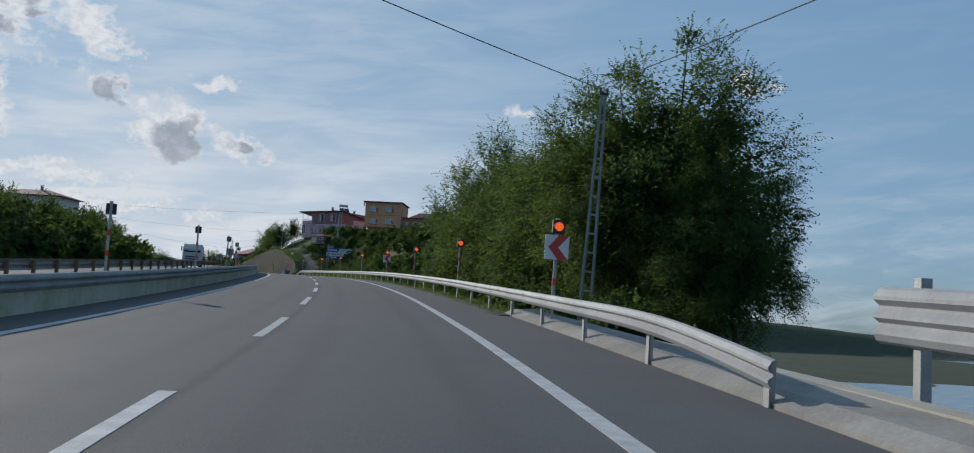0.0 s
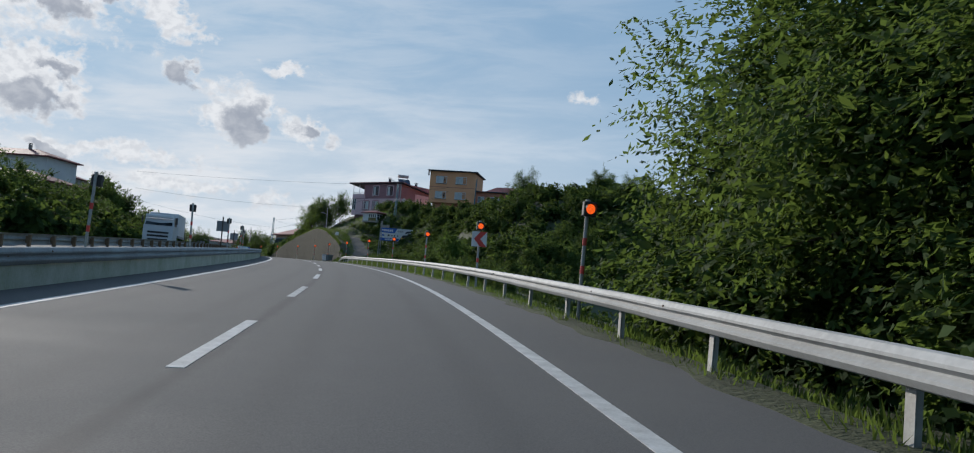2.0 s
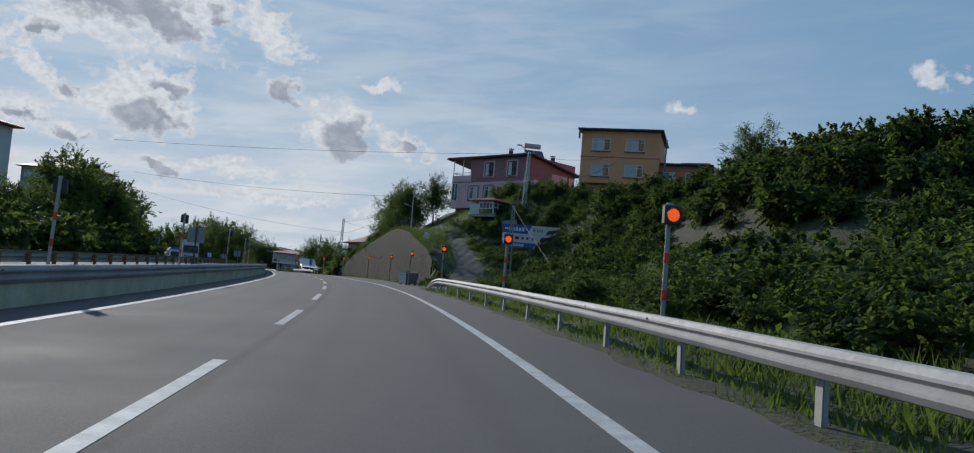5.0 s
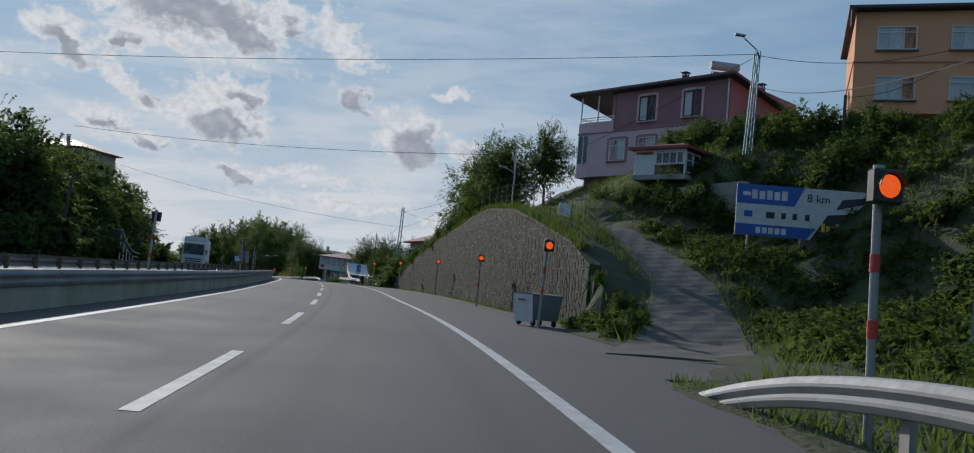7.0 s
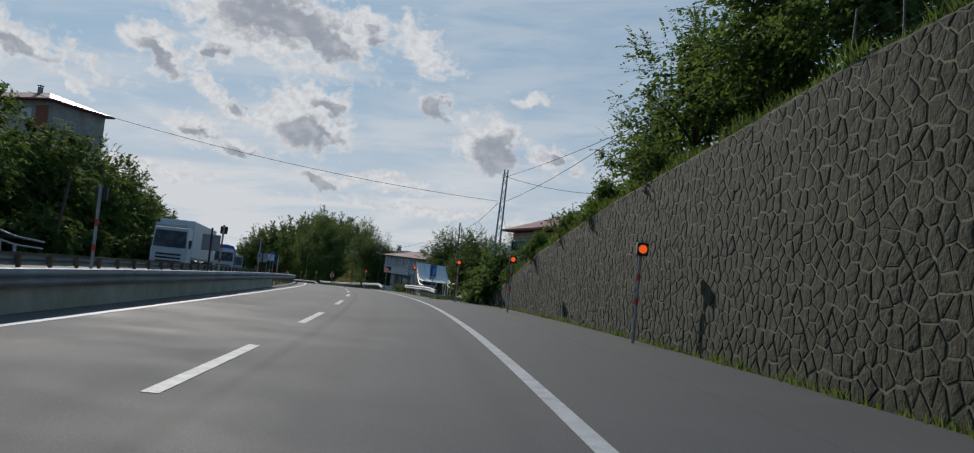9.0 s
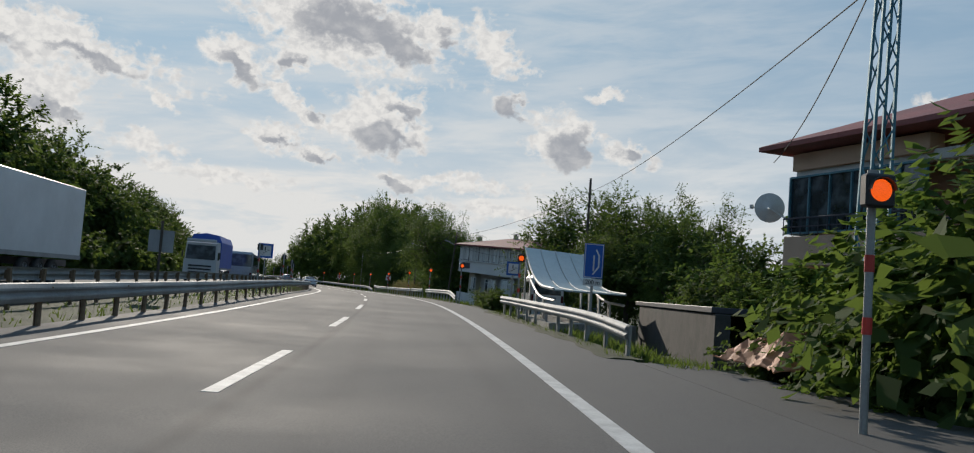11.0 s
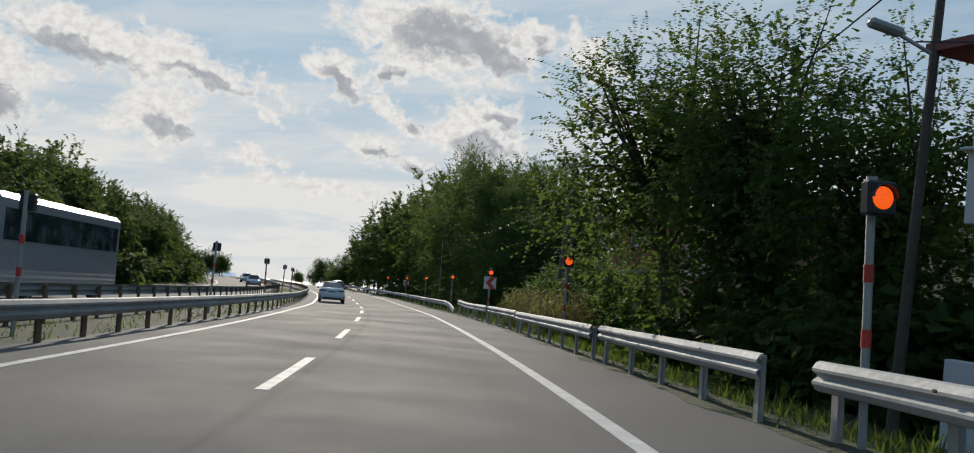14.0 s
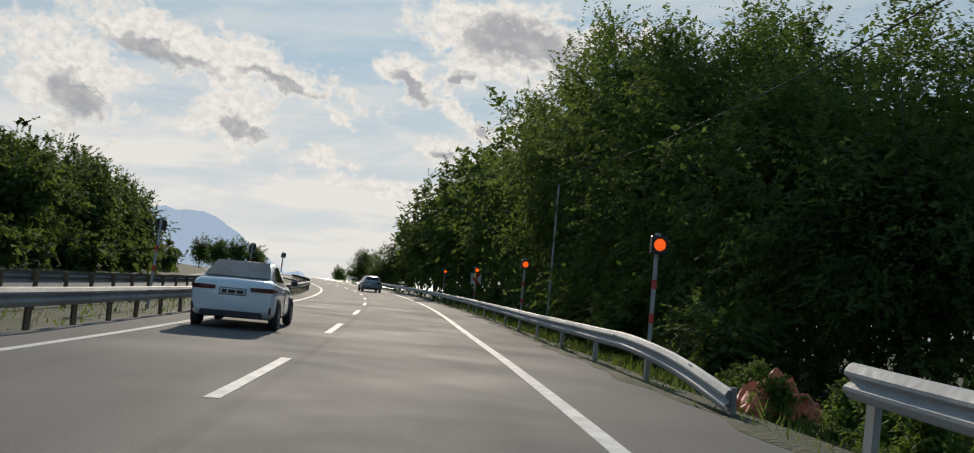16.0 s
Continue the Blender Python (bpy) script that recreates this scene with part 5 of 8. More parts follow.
def pink_house():
    m, w = facade((196.3, 13.6), (187.0, 19.8), 6.6)
    ob = thing("house", m, "two-storey mauve and maroon house with balconies on the terrace", "house", "houses")
    d = 7.6
    solid(ob, "wall", (w / 2, d / 2 + 0.3, 1.0), (w - 0.4, d - 0.6, 2.2), M_MAROON, "dark base wall")
    solid(ob, "wall", (w / 2 + 0.45, d / 2, 3.55), (w - 0.9, d, 2.9), M_MAUVE, "mauve rendered lower storey")
    solid(ob, "wall", (w / 2 + 1.5, d / 2, 6.28), (w - 3.0, d, 2.5), M_MAROON, "maroon rendered upper storey")
    solid(ob, "floor_band", (w / 2, d / 2, 5.0), (w + 0.1, d + 0.1, 0.12), M_MAROON)
    solid(ob, "balcony", (1.45, 0.4, 5.35), (2.9, 0.9, 0.75), M_MAUVE, "solid balcony parapet")
    solid(ob, "balcony_floor", (1.45, 1.9, 5.04), (2.9, 3.6, 0.14), M_MAUVE)
    solid(ob, "balcony_wall", (2.75, 3.8, 6.3), (0.3, 7.4, 2.4), M_MAROON)
    railing(ob, (0.05, 0.02, 5.72), (2.9, 0.02, 5.72), 0.32, 6, M_PVC, 2)
    railing(ob, (0.05, 0.02, 5.1), (0.05, 3.6, 5.1), 0.95, 6, M_PVC, 3)
    for p in ((0.06, 0.04), (0.06, 3.5), (1.5, 0.04)):
        bm = bmesh.new()
        rod(bm, (*p, 5.1), (*p, 7.55), 0.05, n=8)
        part("post", bm, M_PVC, ob)
    # glazed corner of the lower storey
    solid(ob, "balcony", (0.45, 1.2, 2.5), (0.95, 2.4, 0.85), M_MAUVE)
    window(ob, pose(0.0, 0.02, 2.95), 0.92, 1.95, 2, 0.0, sill=False, curtain=False)
    window(ob, pose(0.0, 2.4, 2.95, 0, 0, -90), 2.3, 1.95, 3, 0.0, sill=False, curtain=False)
    for x in (4.9, 8.2):
        window(ob, pose(x, -0.02, 5.45), 1.25, 1.6, 2, 0.0, frame=M_EAVE, surround=M_MAUVE)
    for x in (2.7, 5.0, 8.2):
        window(ob, pose(x, -0.02, 3.05), 1.3, 1.4, 2, 0.3, surround=M_MAROON)
    # side with a lean-to
    solid(ob, "side_panel", (w + 0.02, d * 0.72, 4.6), (0.12, d * 0.5, 3.0), M_MAUVE)
    bm = bmesh.new()
    box(bm, (w + 1.0, 3.6, 4.35), (2.3, 4.4, 0.1), pose(0, 0, 0, 0, 7, 0) @ pose(0, 0, 0.9))
    part("lean_to_roof", bm, M_ROOF, ob)
    bm = bmesh.new()
    rod(bm, (w - 0.1, -0.06, 1.0), (w - 0.1, -0.06, 7.5), 0.05, n=8)
    part("drainpipe", bm, M_PVC, ob)
    shed_roof(ob, w, d, 7.55, 6.5, 0.55, M_ROOF, 0.10)
    shed_roof(ob, w, d, 7.47, 6.42, 0.57, M_EAVE, 0.075, "fascia")
    chimney(ob, w * 0.62, 1.6, 7.2, 0.34, 1.35, M_EAVE)
    chimney(ob, w - 0.6, 4.3, 6.9, 0.34, 1.1, M_EAVE)
    bm = bmesh.new()
    bmesh.ops.create_cone(bm, cap_ends=False, segments=18, radius1=0.42, radius2=0.02, depth=0.12, matrix=pose(w + 0.5, 0.4, 4.6, 90, 0, 60))
    bmesh.ops.solidify(bm, geom=bm.faces[:], thickness=0.02)
    part("satellite_dish", bm, M_WHITE, ob)
    solar_heater(m @ pose(w * 0.86, 2.2, 7.35, 0, 0, 55), "solar water heater with a round tank on the mauve house")


def orange_house():
    m, w = facade((178.5, 22.2), (175.1, 28.7), 7.9)
    ob = thing("house", m, "three-storey orange rendered house with white windows", "house", "houses")
    d = 8.0
    solid(ob, "wall", (w / 2 + 0.25, d / 2 + 0.5, 1.5), (w - 0.5, d - 0.4, 3.2), M_SALMON, "faded salmon ground storey")
    solid(ob, "wall", (w / 2, d / 2, 4.35), (w, d, 2.5), M_ORANGE)
    solid(ob, "wall", (w / 2, d / 2, 6.85), (w, d, 2.5), M_ORANGE)
    solid(ob, "floor_band", (w / 2, d / 2, 5.6), (w + 0.1, d + 0.1, 0.1), M_SALMON)
    bm = bmesh.new()
    box(bm, (w / 2, d / 2 - 0.1, 8.2), (w + 0.7, d + 0.9, 0.16), bevel=0.02)
    box(bm, (-0.2, -0.3, 7.75), (0.10, 0.5, 0.9))
    part("roof", bm, M_EAVE, ob, "thin dark flat roof edge")
    for z in (6.2, 3.75):
        for x in (1.0, 4.2):
            window(ob, pose(x, -0.02, z), 1.75, 1.15, 3, 0.26)
    for x in (1.3, 4.0):
        window(ob, pose(x, 0.28, 1.0), 1.5, 1.0, 2, 0.0, frame=M_EAVE, sill=False, curtain=False)
    # lower wing
    wing = solid(ob, "wing", (w + 2.4, d / 2 + 0.8, 2.8), (4.8, d - 1.8, 5.0), M_SALMON, "weathered lower wing")
    for x, ww in ((w + 0.5, 1.0), (w + 2.5, 1.9)):
        window(ob, pose(x, 0.66, 3.5), ww, 1.0, 2, 0.0)
    bm = bmesh.new()
    box(bm, (w + 2.4, d / 2 + 0.6, 5.38), (5.2, d - 1.2, 0.14))
    part("wing_roof", bm, M_EAVE, wing)
    # the house behind with a red roof
    m2, _ = facade((187, 33.5), (182.5, 39.5), 8.5)
    ob2 = thing("house", m2, "small orange house with a red hipped roof behind", "house", "houses")
    solid(ob2, "wall", (3.8, 3.5, 2.4), (7.6, 7.0, 5.2), M_SALMON)
    hip_roof(ob2, 7.6, 7.0, 5.0, 2.2, 0.6, M_ROOF)
    window(ob2, pose(1.2, -0.02, 3.2), 1.4, 1.2, 2)
    window(ob2, pose(4.6, -0.02, 3.2), 1.4, 1.2, 2)
    # a half-seen orange house between the two
    m3, _ = facade((190.5, 27.5), (189, 32.0), 8.2)
    ob3 = thing("house", m3, "orange house with a glazed balcony between two others", "house", "houses")
    solid(ob3, "wall", (2.3, 3.0, 1.9), (4.6, 6.0, 4.2), M_ORANGE)
    window(ob3, pose(0.2, -0.02, 2.3), 3.6, 1.4, 4, 0.0, sill=False)
    shed_roof(ob3, 4.6, 6.0, 4.1, 4.5, 0.5, M_ROOF, 0.12)


pink_house()
orange_house()


def near_house():
    m, w = facade((250.6, 10.9), (242.8, 13.0), -0.9)
    ob = thing("house", m, "peach house with a glazed balcony and a maroon hipped roof", "house", "houses")
    d = 8.0
    solid(ob, "wall", (w / 2 + 0.5, d / 2 + 0.6, 1.6), (w - 0.6, d - 0.8, 3.6), M_PEACH)
    solid(ob, "wall", (w / 2 + 0.8, d / 2 + 0.9, 5.0), (w - 1.6, d - 1.4, 3.4), M_PEACH)
    solid(ob, "balcony", (w / 2, 0.5, 3.75), (w, 1.2, 0.85), M_PEACH, "peach balcony parapet")
    window(ob, pose(0.05, 0.02, 4.25), w * 0.62, 1.7, 6, 0.0, frame=M_LATTICE, sill=False, curtain=False)
    window(ob, pose(0.05, 2.6, 4.25, 0, 0, -90), 2.5, 1.7, 3, 0.0, frame=M_LATTICE, sill=False, curtain=False)
    railing(ob, (0.0, -0.12, 4.2), (w, -0.12, 4.2), 0.5, 22, M_EAVE, 2)
    solid(ob, "beam", (w / 2, 0.4, 6.1), (w, 0.3, 0.28), M_PVC)
    solid(ob, "wall", (w * 0.31, 0.35, 6.4), (w * 0.62, 0.5, 0.5), M_PEACH)
    hip_roof(ob, w, d, 6.72, 1.9, 0.65, M_ROOF)
    for x in (1.6, 5.0):
        window(ob, pose(x, 0.98, 0.9), 1.5, 1.3, 2)
    chimney(ob, w * 0.82, 3.0, 7.6, 0.5, 1.2, M_EAVE)
    bm = bmesh.new()
    bmesh.ops.create_cone(bm, cap_ends=False, segments=24, radius1=0.45, radius2=0.03, depth=0.16, matrix=pose(-0.55, -0.25, 5.05, 100, 0, 40))
    bmesh.ops.solidify(bm, geom=bm.faces[:], thickness=0.015)
    rod(bm, (-0.55, -0.25, 5.05), (0.0, 0.0, 4.7), 0.025, n=6)
    rod(bm, (-0.62, -0.3, 5.0), (-1.05, -0.5, 5.1), 0.012, n=6)
    box(bm, (-1.05, -0.5, 5.1), (0.09, 0.09, 0.12))
    part("satellite_dish", bm, M_WHITE, ob, "pale satellite dish on the balcony corner")


near_house()


def grey_house():
    m, w = facade((304.8, 6.95), (295.3, 10.65), -0.1)
    k = 0.86
    m, w = m @ pose(0, 0, 0, 0, 2.5, 0) @ Matrix.Scale(k, 4), w / k
    ob = thing("house", m, "two-storey blue-grey house with a glazed veranda and red roof", "house", "houses")
    d = 9.0
    solid(ob, "wall", (w / 2 + 1.0, d / 2 + 0.9, 1.55), (w - 2.0, d - 1.4, 3.3), M_GREY, "grey lower storey, set back")
    solid(ob, "wall", (1.4, 2.6, 1.55), (1.2, 3.4, 3.3), M_CREAM, "pale recessed porch wall")
    solid(ob, "wall", (w / 2, d / 2, 3.75), (w, d, 1.15), M_GREY, "overhanging upper storey")
    solid(ob, "wall", (w / 2, d / 2 + 0.25, 5.1), (w - 0.3, d - 0.4, 1.6), M_GREY)
    # the side's shade is put into its colour; the render is the front's grey
    solid(ob, "side_wall", (w + 0.03, d / 2 + 0.2, 4.53), (0.1, d - 0.2, 2.7), M_GREY_SHADED, "grey gable side, its shade painted as dark blue-grey")
    solid(ob, "side_wall", (w - 0.02, d / 2 + 1.0, 1.55), (0.1, d - 1.8, 3.3), M_GREY_SHADED)
    solid(ob, "terrace_wall", (1.6, 0.3, 0.2), (3.8, 0.25, 1.7), M_GREY)
    n = 6
    for i in range(n):
        x0, wide = 0.12 + i * (w - 0.2) / n, (w - 0.2) / n
        window(ob, pose(x0, -0.02, 4.36), wide - 0.1, 1.42, 3, 0.0, sill=False)
        solid(ob, "veranda_post", (x0 + wide - 0.05, -0.04, 5.07), (0.07, 0.1, 1.44), M_EAVE)
    solid(ob, "veranda_sill", (w / 2, -0.06, 4.33), (w + 0.1, 0.16, 0.05), M_PVC)
    solid(ob, "name_board", (1.55, -0.05, 3.85), (1.6, 0.05, 0.55), M_EAVE, "dark board under the veranda")
    window(ob, pose(2.6, 0.18, 1.55), 0.9, 1.2, 2, 0.3)
    window(ob, pose(5.3, 0.18, 1.35), 1.9, 1.4, 3, 0.26)
    window(ob, pose(8.3, 0.18, 1.05), 2.3, 1.9, 2, 0.22)
    window(ob, pose(w + 0.09, 1.0, 4.3, 0, 0, 90), 1.5, 1.4, 2, 0.0)
    window(ob, pose(w + 0.09, 5.0, 4.3, 0, 0, 90), 1.2, 1.3, 2, 0.0)
    hip_roof(ob, w, d, 5.85, 1.2, 0.5, M_ROOF, 0.55)
    chimney(ob, 3.9, 4.2, 6.1, 0.38, 1.25, M_CREAM)
    chimney(ob, w - 1.3, 2.2, 5.9, 0.55, 0.95, M_MAROON, False)
    solar_heater(m @ pose(7.9, 6.6, 6.6, 0, 0, 20), "solar collectors with a round tank on the grey house")


grey_house()


def brick_wall(parent, name, x0, x1, y, z0, z1, m=Matrix(), step=(0.25, 0.115)):
    """A bare brick wall: courses of single bricks before a mortar bed."""
    wall = solid(parent, name, (0, 0, 0), (0.01, 0.01, 0.01), M_MORTAR, bevel=0)
    bm = bmesh.new()
    box(bm, ((x0 + x1) / 2, y + 0.06, (z0 + z1) / 2), (x1 - x0, 0.1, z1 - z0), m)
    bm.to_mesh(wall.data)
    bm.free()
    verts, faces = [], []
    rows_n = int((z1 - z0) / step[1])
    for r in range(rows_n):
        z = z0 + r * step[1]
        x = x0 - (step[0] / 2 if r % 2 else 0)
        while x < x1:
            a, b = max(x, x0) + 0.006, min(x + step[0], x1) - 0.006
            if b - a > 0.03:
                o = random.uniform(-0.006, 0.006)
                k = len(verts)
                for px, pz in ((a, z + 0.006), (b, z + 0.006), (b, z + step[1] - 0.006), (a, z + step[1] - 0.006)):
                    verts.append(m @ Vector((px, y + 0.012, pz)))
                for px, pz in ((a + 0.004, z + 0.01), (b - 0.004, z + 0.01), (b - 0.004, z + step[1] - 0.01), (a + 0.004, z + step[1] - 0.01)):
                    verts.append(m @ Vector((px, y - 0.008 + o, pz)))
                faces += [(k + 4, k + 5, k + 6, k + 7), (k, k + 1, k + 5, k + 4), (k + 1, k + 2, k + 6, k + 5), (k + 2, k + 3, k + 7, k + 6), (k + 3, k, k + 4, k + 7)]
            x += step[0]
    b = raw("bricks", [tuple(v) for v in verts], faces, M_BRICK, wall)
    tagged(b, kind="stuff")
    return wall


def brick_house():
    m, w = facade((354.9, 15.6), (347.6, 16.9), -0.8)
    ob = thing("house", m, "unplastered red brick house with a low purple-brown hipped roof", "house", "houses")
    d, h = 8.6, 7.9
    solid(ob, "wall", (w / 2, d / 2 + 0.1, h / 2), (w - 0.16, d, h), M_MORTAR)
    brick_wall(ob, "wall", 0.0, w, 0.0, 0.0, h)
    brick_wall(ob, "wall", 0.0, d, 0.0, 0.0, h, pose(w, 0, 0, 0, 0, 90))
    brick_wall(ob, "wall", 0.0, d, 0.0, 0.0, h, pose(0, d, 0, 0, 0, -90))
    solid(ob, "floor_band", (w / 2, 0.3, 4.4), (w + 0.3, 1.2, 0.22), M_CONCRETE)
    solid(ob, "floor_band", (w + 0.02, d / 2 + 0.9, 4.4), (0.14, d - 1.0, 0.3), M_CONCRETE)
    window(ob, pose(w * 0.36, -0.03, 6.15), 1.9, 1.25, 3, 0.0)
    window(ob, pose(w + 0.03, 3.9, 6.4, 0, 0, 90), 0.75, 0.8, 1, 0.0, curtain=False)
    window(ob, pose(w + 0.03, 6.9, 5.2, 0, 0, 90), 0.7, 0.8, 1, 0.0, curtain=False)
    hip_roof(ob, w, d, h + 0.25, 1.0, 1.15, M_ROOF_DARK, 0.2)
    solid(ob, "soffit", (w / 2, d / 2, h + 0.2), (w + 2.1, d + 2.1, 0.08), M_EAVE)
    chimney(ob, w * 0.62, 2.6, h + 0.7, 0.55, 1.15, M_CREAM)
    for x, y in ((-0.75, -0.6), (-0.75, 0.5)):
        bm = bmesh.new()
        rod(bm, (x, y, 4.4), (x, y, h + 0.2), 0.05, n=8)
        part("post", bm, M_POLE, ob)
    solid(ob, "balcony_floor", (-0.55, 1.2, 4.35), (1.1, 4.0, 0.16), M_CONCRETE)


brick_house()


def corner_house():
    m, w = facade((323.4, 9.0), (315.5, 10.3), -1.0)
    ob = thing("house", m, "peach house with white-framed shop windows behind the trees", "house", "houses")
    solid(ob, "wall", (w / 2, 4.0, 2.6), (w, 8.0, 5.4), M_PEACH)
    for x in (0.3, 1.75):
        window(ob, pose(x, -0.02, 0.75), 1.4, 1.5, 1, 0.0, sill=False, curtain=False)
    window(ob, pose(0.6, -0.02, 3.4), 1.6, 1.5, 2, 0.0)
    solid(ob, "lintel", (w / 2, -0.1, 2.4), (w, 0.3, 0.16), M_PVC)
    solid(ob, "column", (3.4, -0.1, 1.4), (0.25, 0.3, 3.0), M_PVC)
    window(ob, pose(3.8, -0.02, 0.4), 1.5, 2.0, 1, 0.0, sill=False, curtain=False)
    shed_roof(ob, w, 8.0, 5.3, 5.5, 0.5, M_EAVE, 0.16)


corner_house()


def left_house(a, b, up, h, wall_m, roof_m, label, d=8.0, rise=1.5):
    m, w = facade(a, b, up)
    ob = thing("house", m, label, "house", "houses")
    solid(ob, "wall", (w / 2, d / 2, h / 2), (w, d, h), wall_m)
    hip_roof(ob, w, d, h, rise, 0.7, roof_m)
    k = max(int(w / 3.2), 2)
    for i in range(k):
        window(ob, pose(0.7 + i * (w - 1.0) / k, -0.02, h - 2.0), 1.4, 1.2, 2)
    chimney(ob, w * 0.6, d * 0.5, h + rise * 0.7, 0.4, 1.1)
    return ob


# the fronts of these look back along the road
left_house((158, -42), (152, -30.5), 1.2, 5.2, M_CREAM, M_ROOF, "cream house with a low red-brown roof on the far bank")
left_house((190, -46), (184, -34.0), 4.2, 7.5, M_GREY, M_ROOF, "grey house with a dark red hipped roof on the bank")
tall = left_house((285.5, -43.6), (278.0, -32.0), 3.0, 12.8, M_CONCRETE, M_ROOF, "tall grey house with a brown hipped roof above the trees", rise=1.7)
wide = (Vector((285.5, -43.6)) - Vector((278.0, -32.0))).length
solid(tall, "side_wall", (wide - 0.9, -0.06, 11.0), (1.6, 0.1, 2.6), M_BRICK, "red rendered corner beside the balcony")
railing(tall, (wide + 0.6, 0.0, 10.2), (wide + 0.6, 3.0, 10.2), 0.9, 5, M_PVC, 2)
solid(tall, "balcony_floor", (wide + 0.35, 1.5, 10.1), (0.8, 3.2, 0.16), M_CONCRETE)
solar_heater(tall.matrix_world @ pose(3.4, 2.6, 13.35, 0, 0, 30), "solar water heater with a round tank on the tall grey house")
left_house((405, -46), (398, -36), 3.0, 9.0, M_CREAM, M_TIN, "pale building with a tiled roof above the trees")


# ---- poles, wires, signs ----
def lattice(s, lat, up, tall, width, label, lamp=False, material=None, lean=0.0):
    ob = thing("lattice_pole", stand(s, lat, up) @ pose(0, 0, 0, 0, lean, 0), label, "pole", "lattice poles")
    material = material or M_LATTICE
    k = int(tall / (width * 1.25))
    for x in (-1, 1):
        bm = bmesh.new()
        for y in (-1, 1):
            a, b = Vector((x * width / 2, y * width / 2, -1)), Vector((x * width / 4, y * width / 4, tall))
            rod(bm, a, b, 0.035, n=4)
        part("leg", bm, material, ob)
    bm = bmesh.new()
    for i in range(k):
        z0, z1 = tall * i / k, tall * (i + 1) / k
        w0, w1 = [width * (0.5 - 0.25 * z / tall) for z in (z0, z1)]
        for q in range(4):
            a = Matrix.Rotation(q * math.pi / 2, 3, "Z")
            sgn = 1 if i % 2 else -1
            rod(bm, a @ Vector((-sgn * w0, -w0, z0)), a @ Vector((sgn * w1, -w1, z1)), 0.016, n=4)
    part("bracing", bm, material, ob)
    if lamp:
        bm = bmesh.new()
        rod(bm, (0, 0, tall), (-0.9, -0.4, tall + 0.35), 0.03, n=6)
        arm = part("arm", bm, M_POLE, ob)
        bm = bmesh.new()
        box(bm, (-1.15, -0.5, tall + 0.42), (0.5, 0.2, 0.12), bevel=0.04)
        part("lamp_head", bm, M_POLE, arm)
    return ob


M_STEEL_DULL = mat("dull_pole_steel", (0.30, 0.30, 0.29), (0.20, 0.20, 0.19), 0.65, metal=0.2, scale=2, fine=30)


def ladder_pole(s, lat, up, tall, width, label, lean=0.0):
    """Two tapering steel channels joined by rungs."""
    ob = thing("ladder_pole", stand(s, lat, up) @ pose(0, 0, 0, 0, lean, 0), label, "pole", "lattice poles")
    for x in (-1, 1):
        bm = bmesh.new()
        a, b = Vector((x * width / 2, 0, -1)), Vector((x * width * 0.16, 0, tall))
        rod(bm, a, b, 0.055, 0.045, n=4)
        part("channel", bm, M_STEEL_DULL, ob)
    k = int(tall / 0.55)
    for i in range(k):
        z = tall * (i + 0.5) / k
        w = width * (0.5 - 0.34 * z / tall)
        bm = bmesh.new()
        box(bm, (0, 0, z), (2 * w, 0.04, 0.06))
        part("rung", bm, M_STEEL_DULL, ob)
    bm = bmesh.new()
    box(bm, (0, 0, tall + 0.02), (width * 0.7, 0.1, 0.08), bevel=0.01)
    for x in (-0.11, 0.11):
        rod(bm, (x, 0, tall + 0.06), (x, 0, tall + 0.2), 0.03, n=8)
    part("insulators", bm, M_CABLE, ob)
    return ob


def post(s, lat, up, tall, r, label, material=None, lamp=False, lean=(0, 0), name="utility_pole", cross=False):
    ob = thing(name, stand(s, lat, up) @ pose(0, 0, 0, lean[0], lean[1], 0), label, "pole", "utility poles")
    bm = bmesh.new()
    rod(bm, (0, 0, -1), (0, 0, tall), r, r * 0.7, 10)
    part("shaft", bm, material or M_WOOD, ob)
    if lamp:
        bm = bmesh.new()
        rod(bm, (0, 0, tall - 1.2), (-0.5, 0, tall - 1.0), 0.03, n=6)
        arm = part("arm", bm, M_POLE, ob)
        bm = bmesh.new()
        box(bm, (0, 0, 0), (0.5, 0.18, 0.12), pose(-0.72, 0, tall - 0.93, 0, 10, 0), bevel=0.04)
        part("lamp_head", bm, M_POLE, arm)
    if cross:
        bm = bmesh.new()
        box(bm, (0, 0, tall - 0.3), (1.2, 0.08, 0.08))
        part("crossarm", bm, M_WOOD, ob)
    return ob


def cable(a, b, sag, r=0.014, label="black overhead cable between poles"):
    a, b = Vector(a), Vector(b)
    n = 24
    bm = bmesh.new()
    p = [a.lerp(b, i / n) - Vector((0, 0, sag * 4 * (i / n) * (1 - i / n))) for i in range(n + 1)]
    for u, v in zip(p, p[1:]):
        rod(bm, u, v, r, n=5)
    bmesh.ops.remove_doubles(bm, verts=bm.verts[:], dist=0.001)
    ob = part("cable", bm, M_CABLE)
    tagged(ob, label, "cable", "overhead cables")


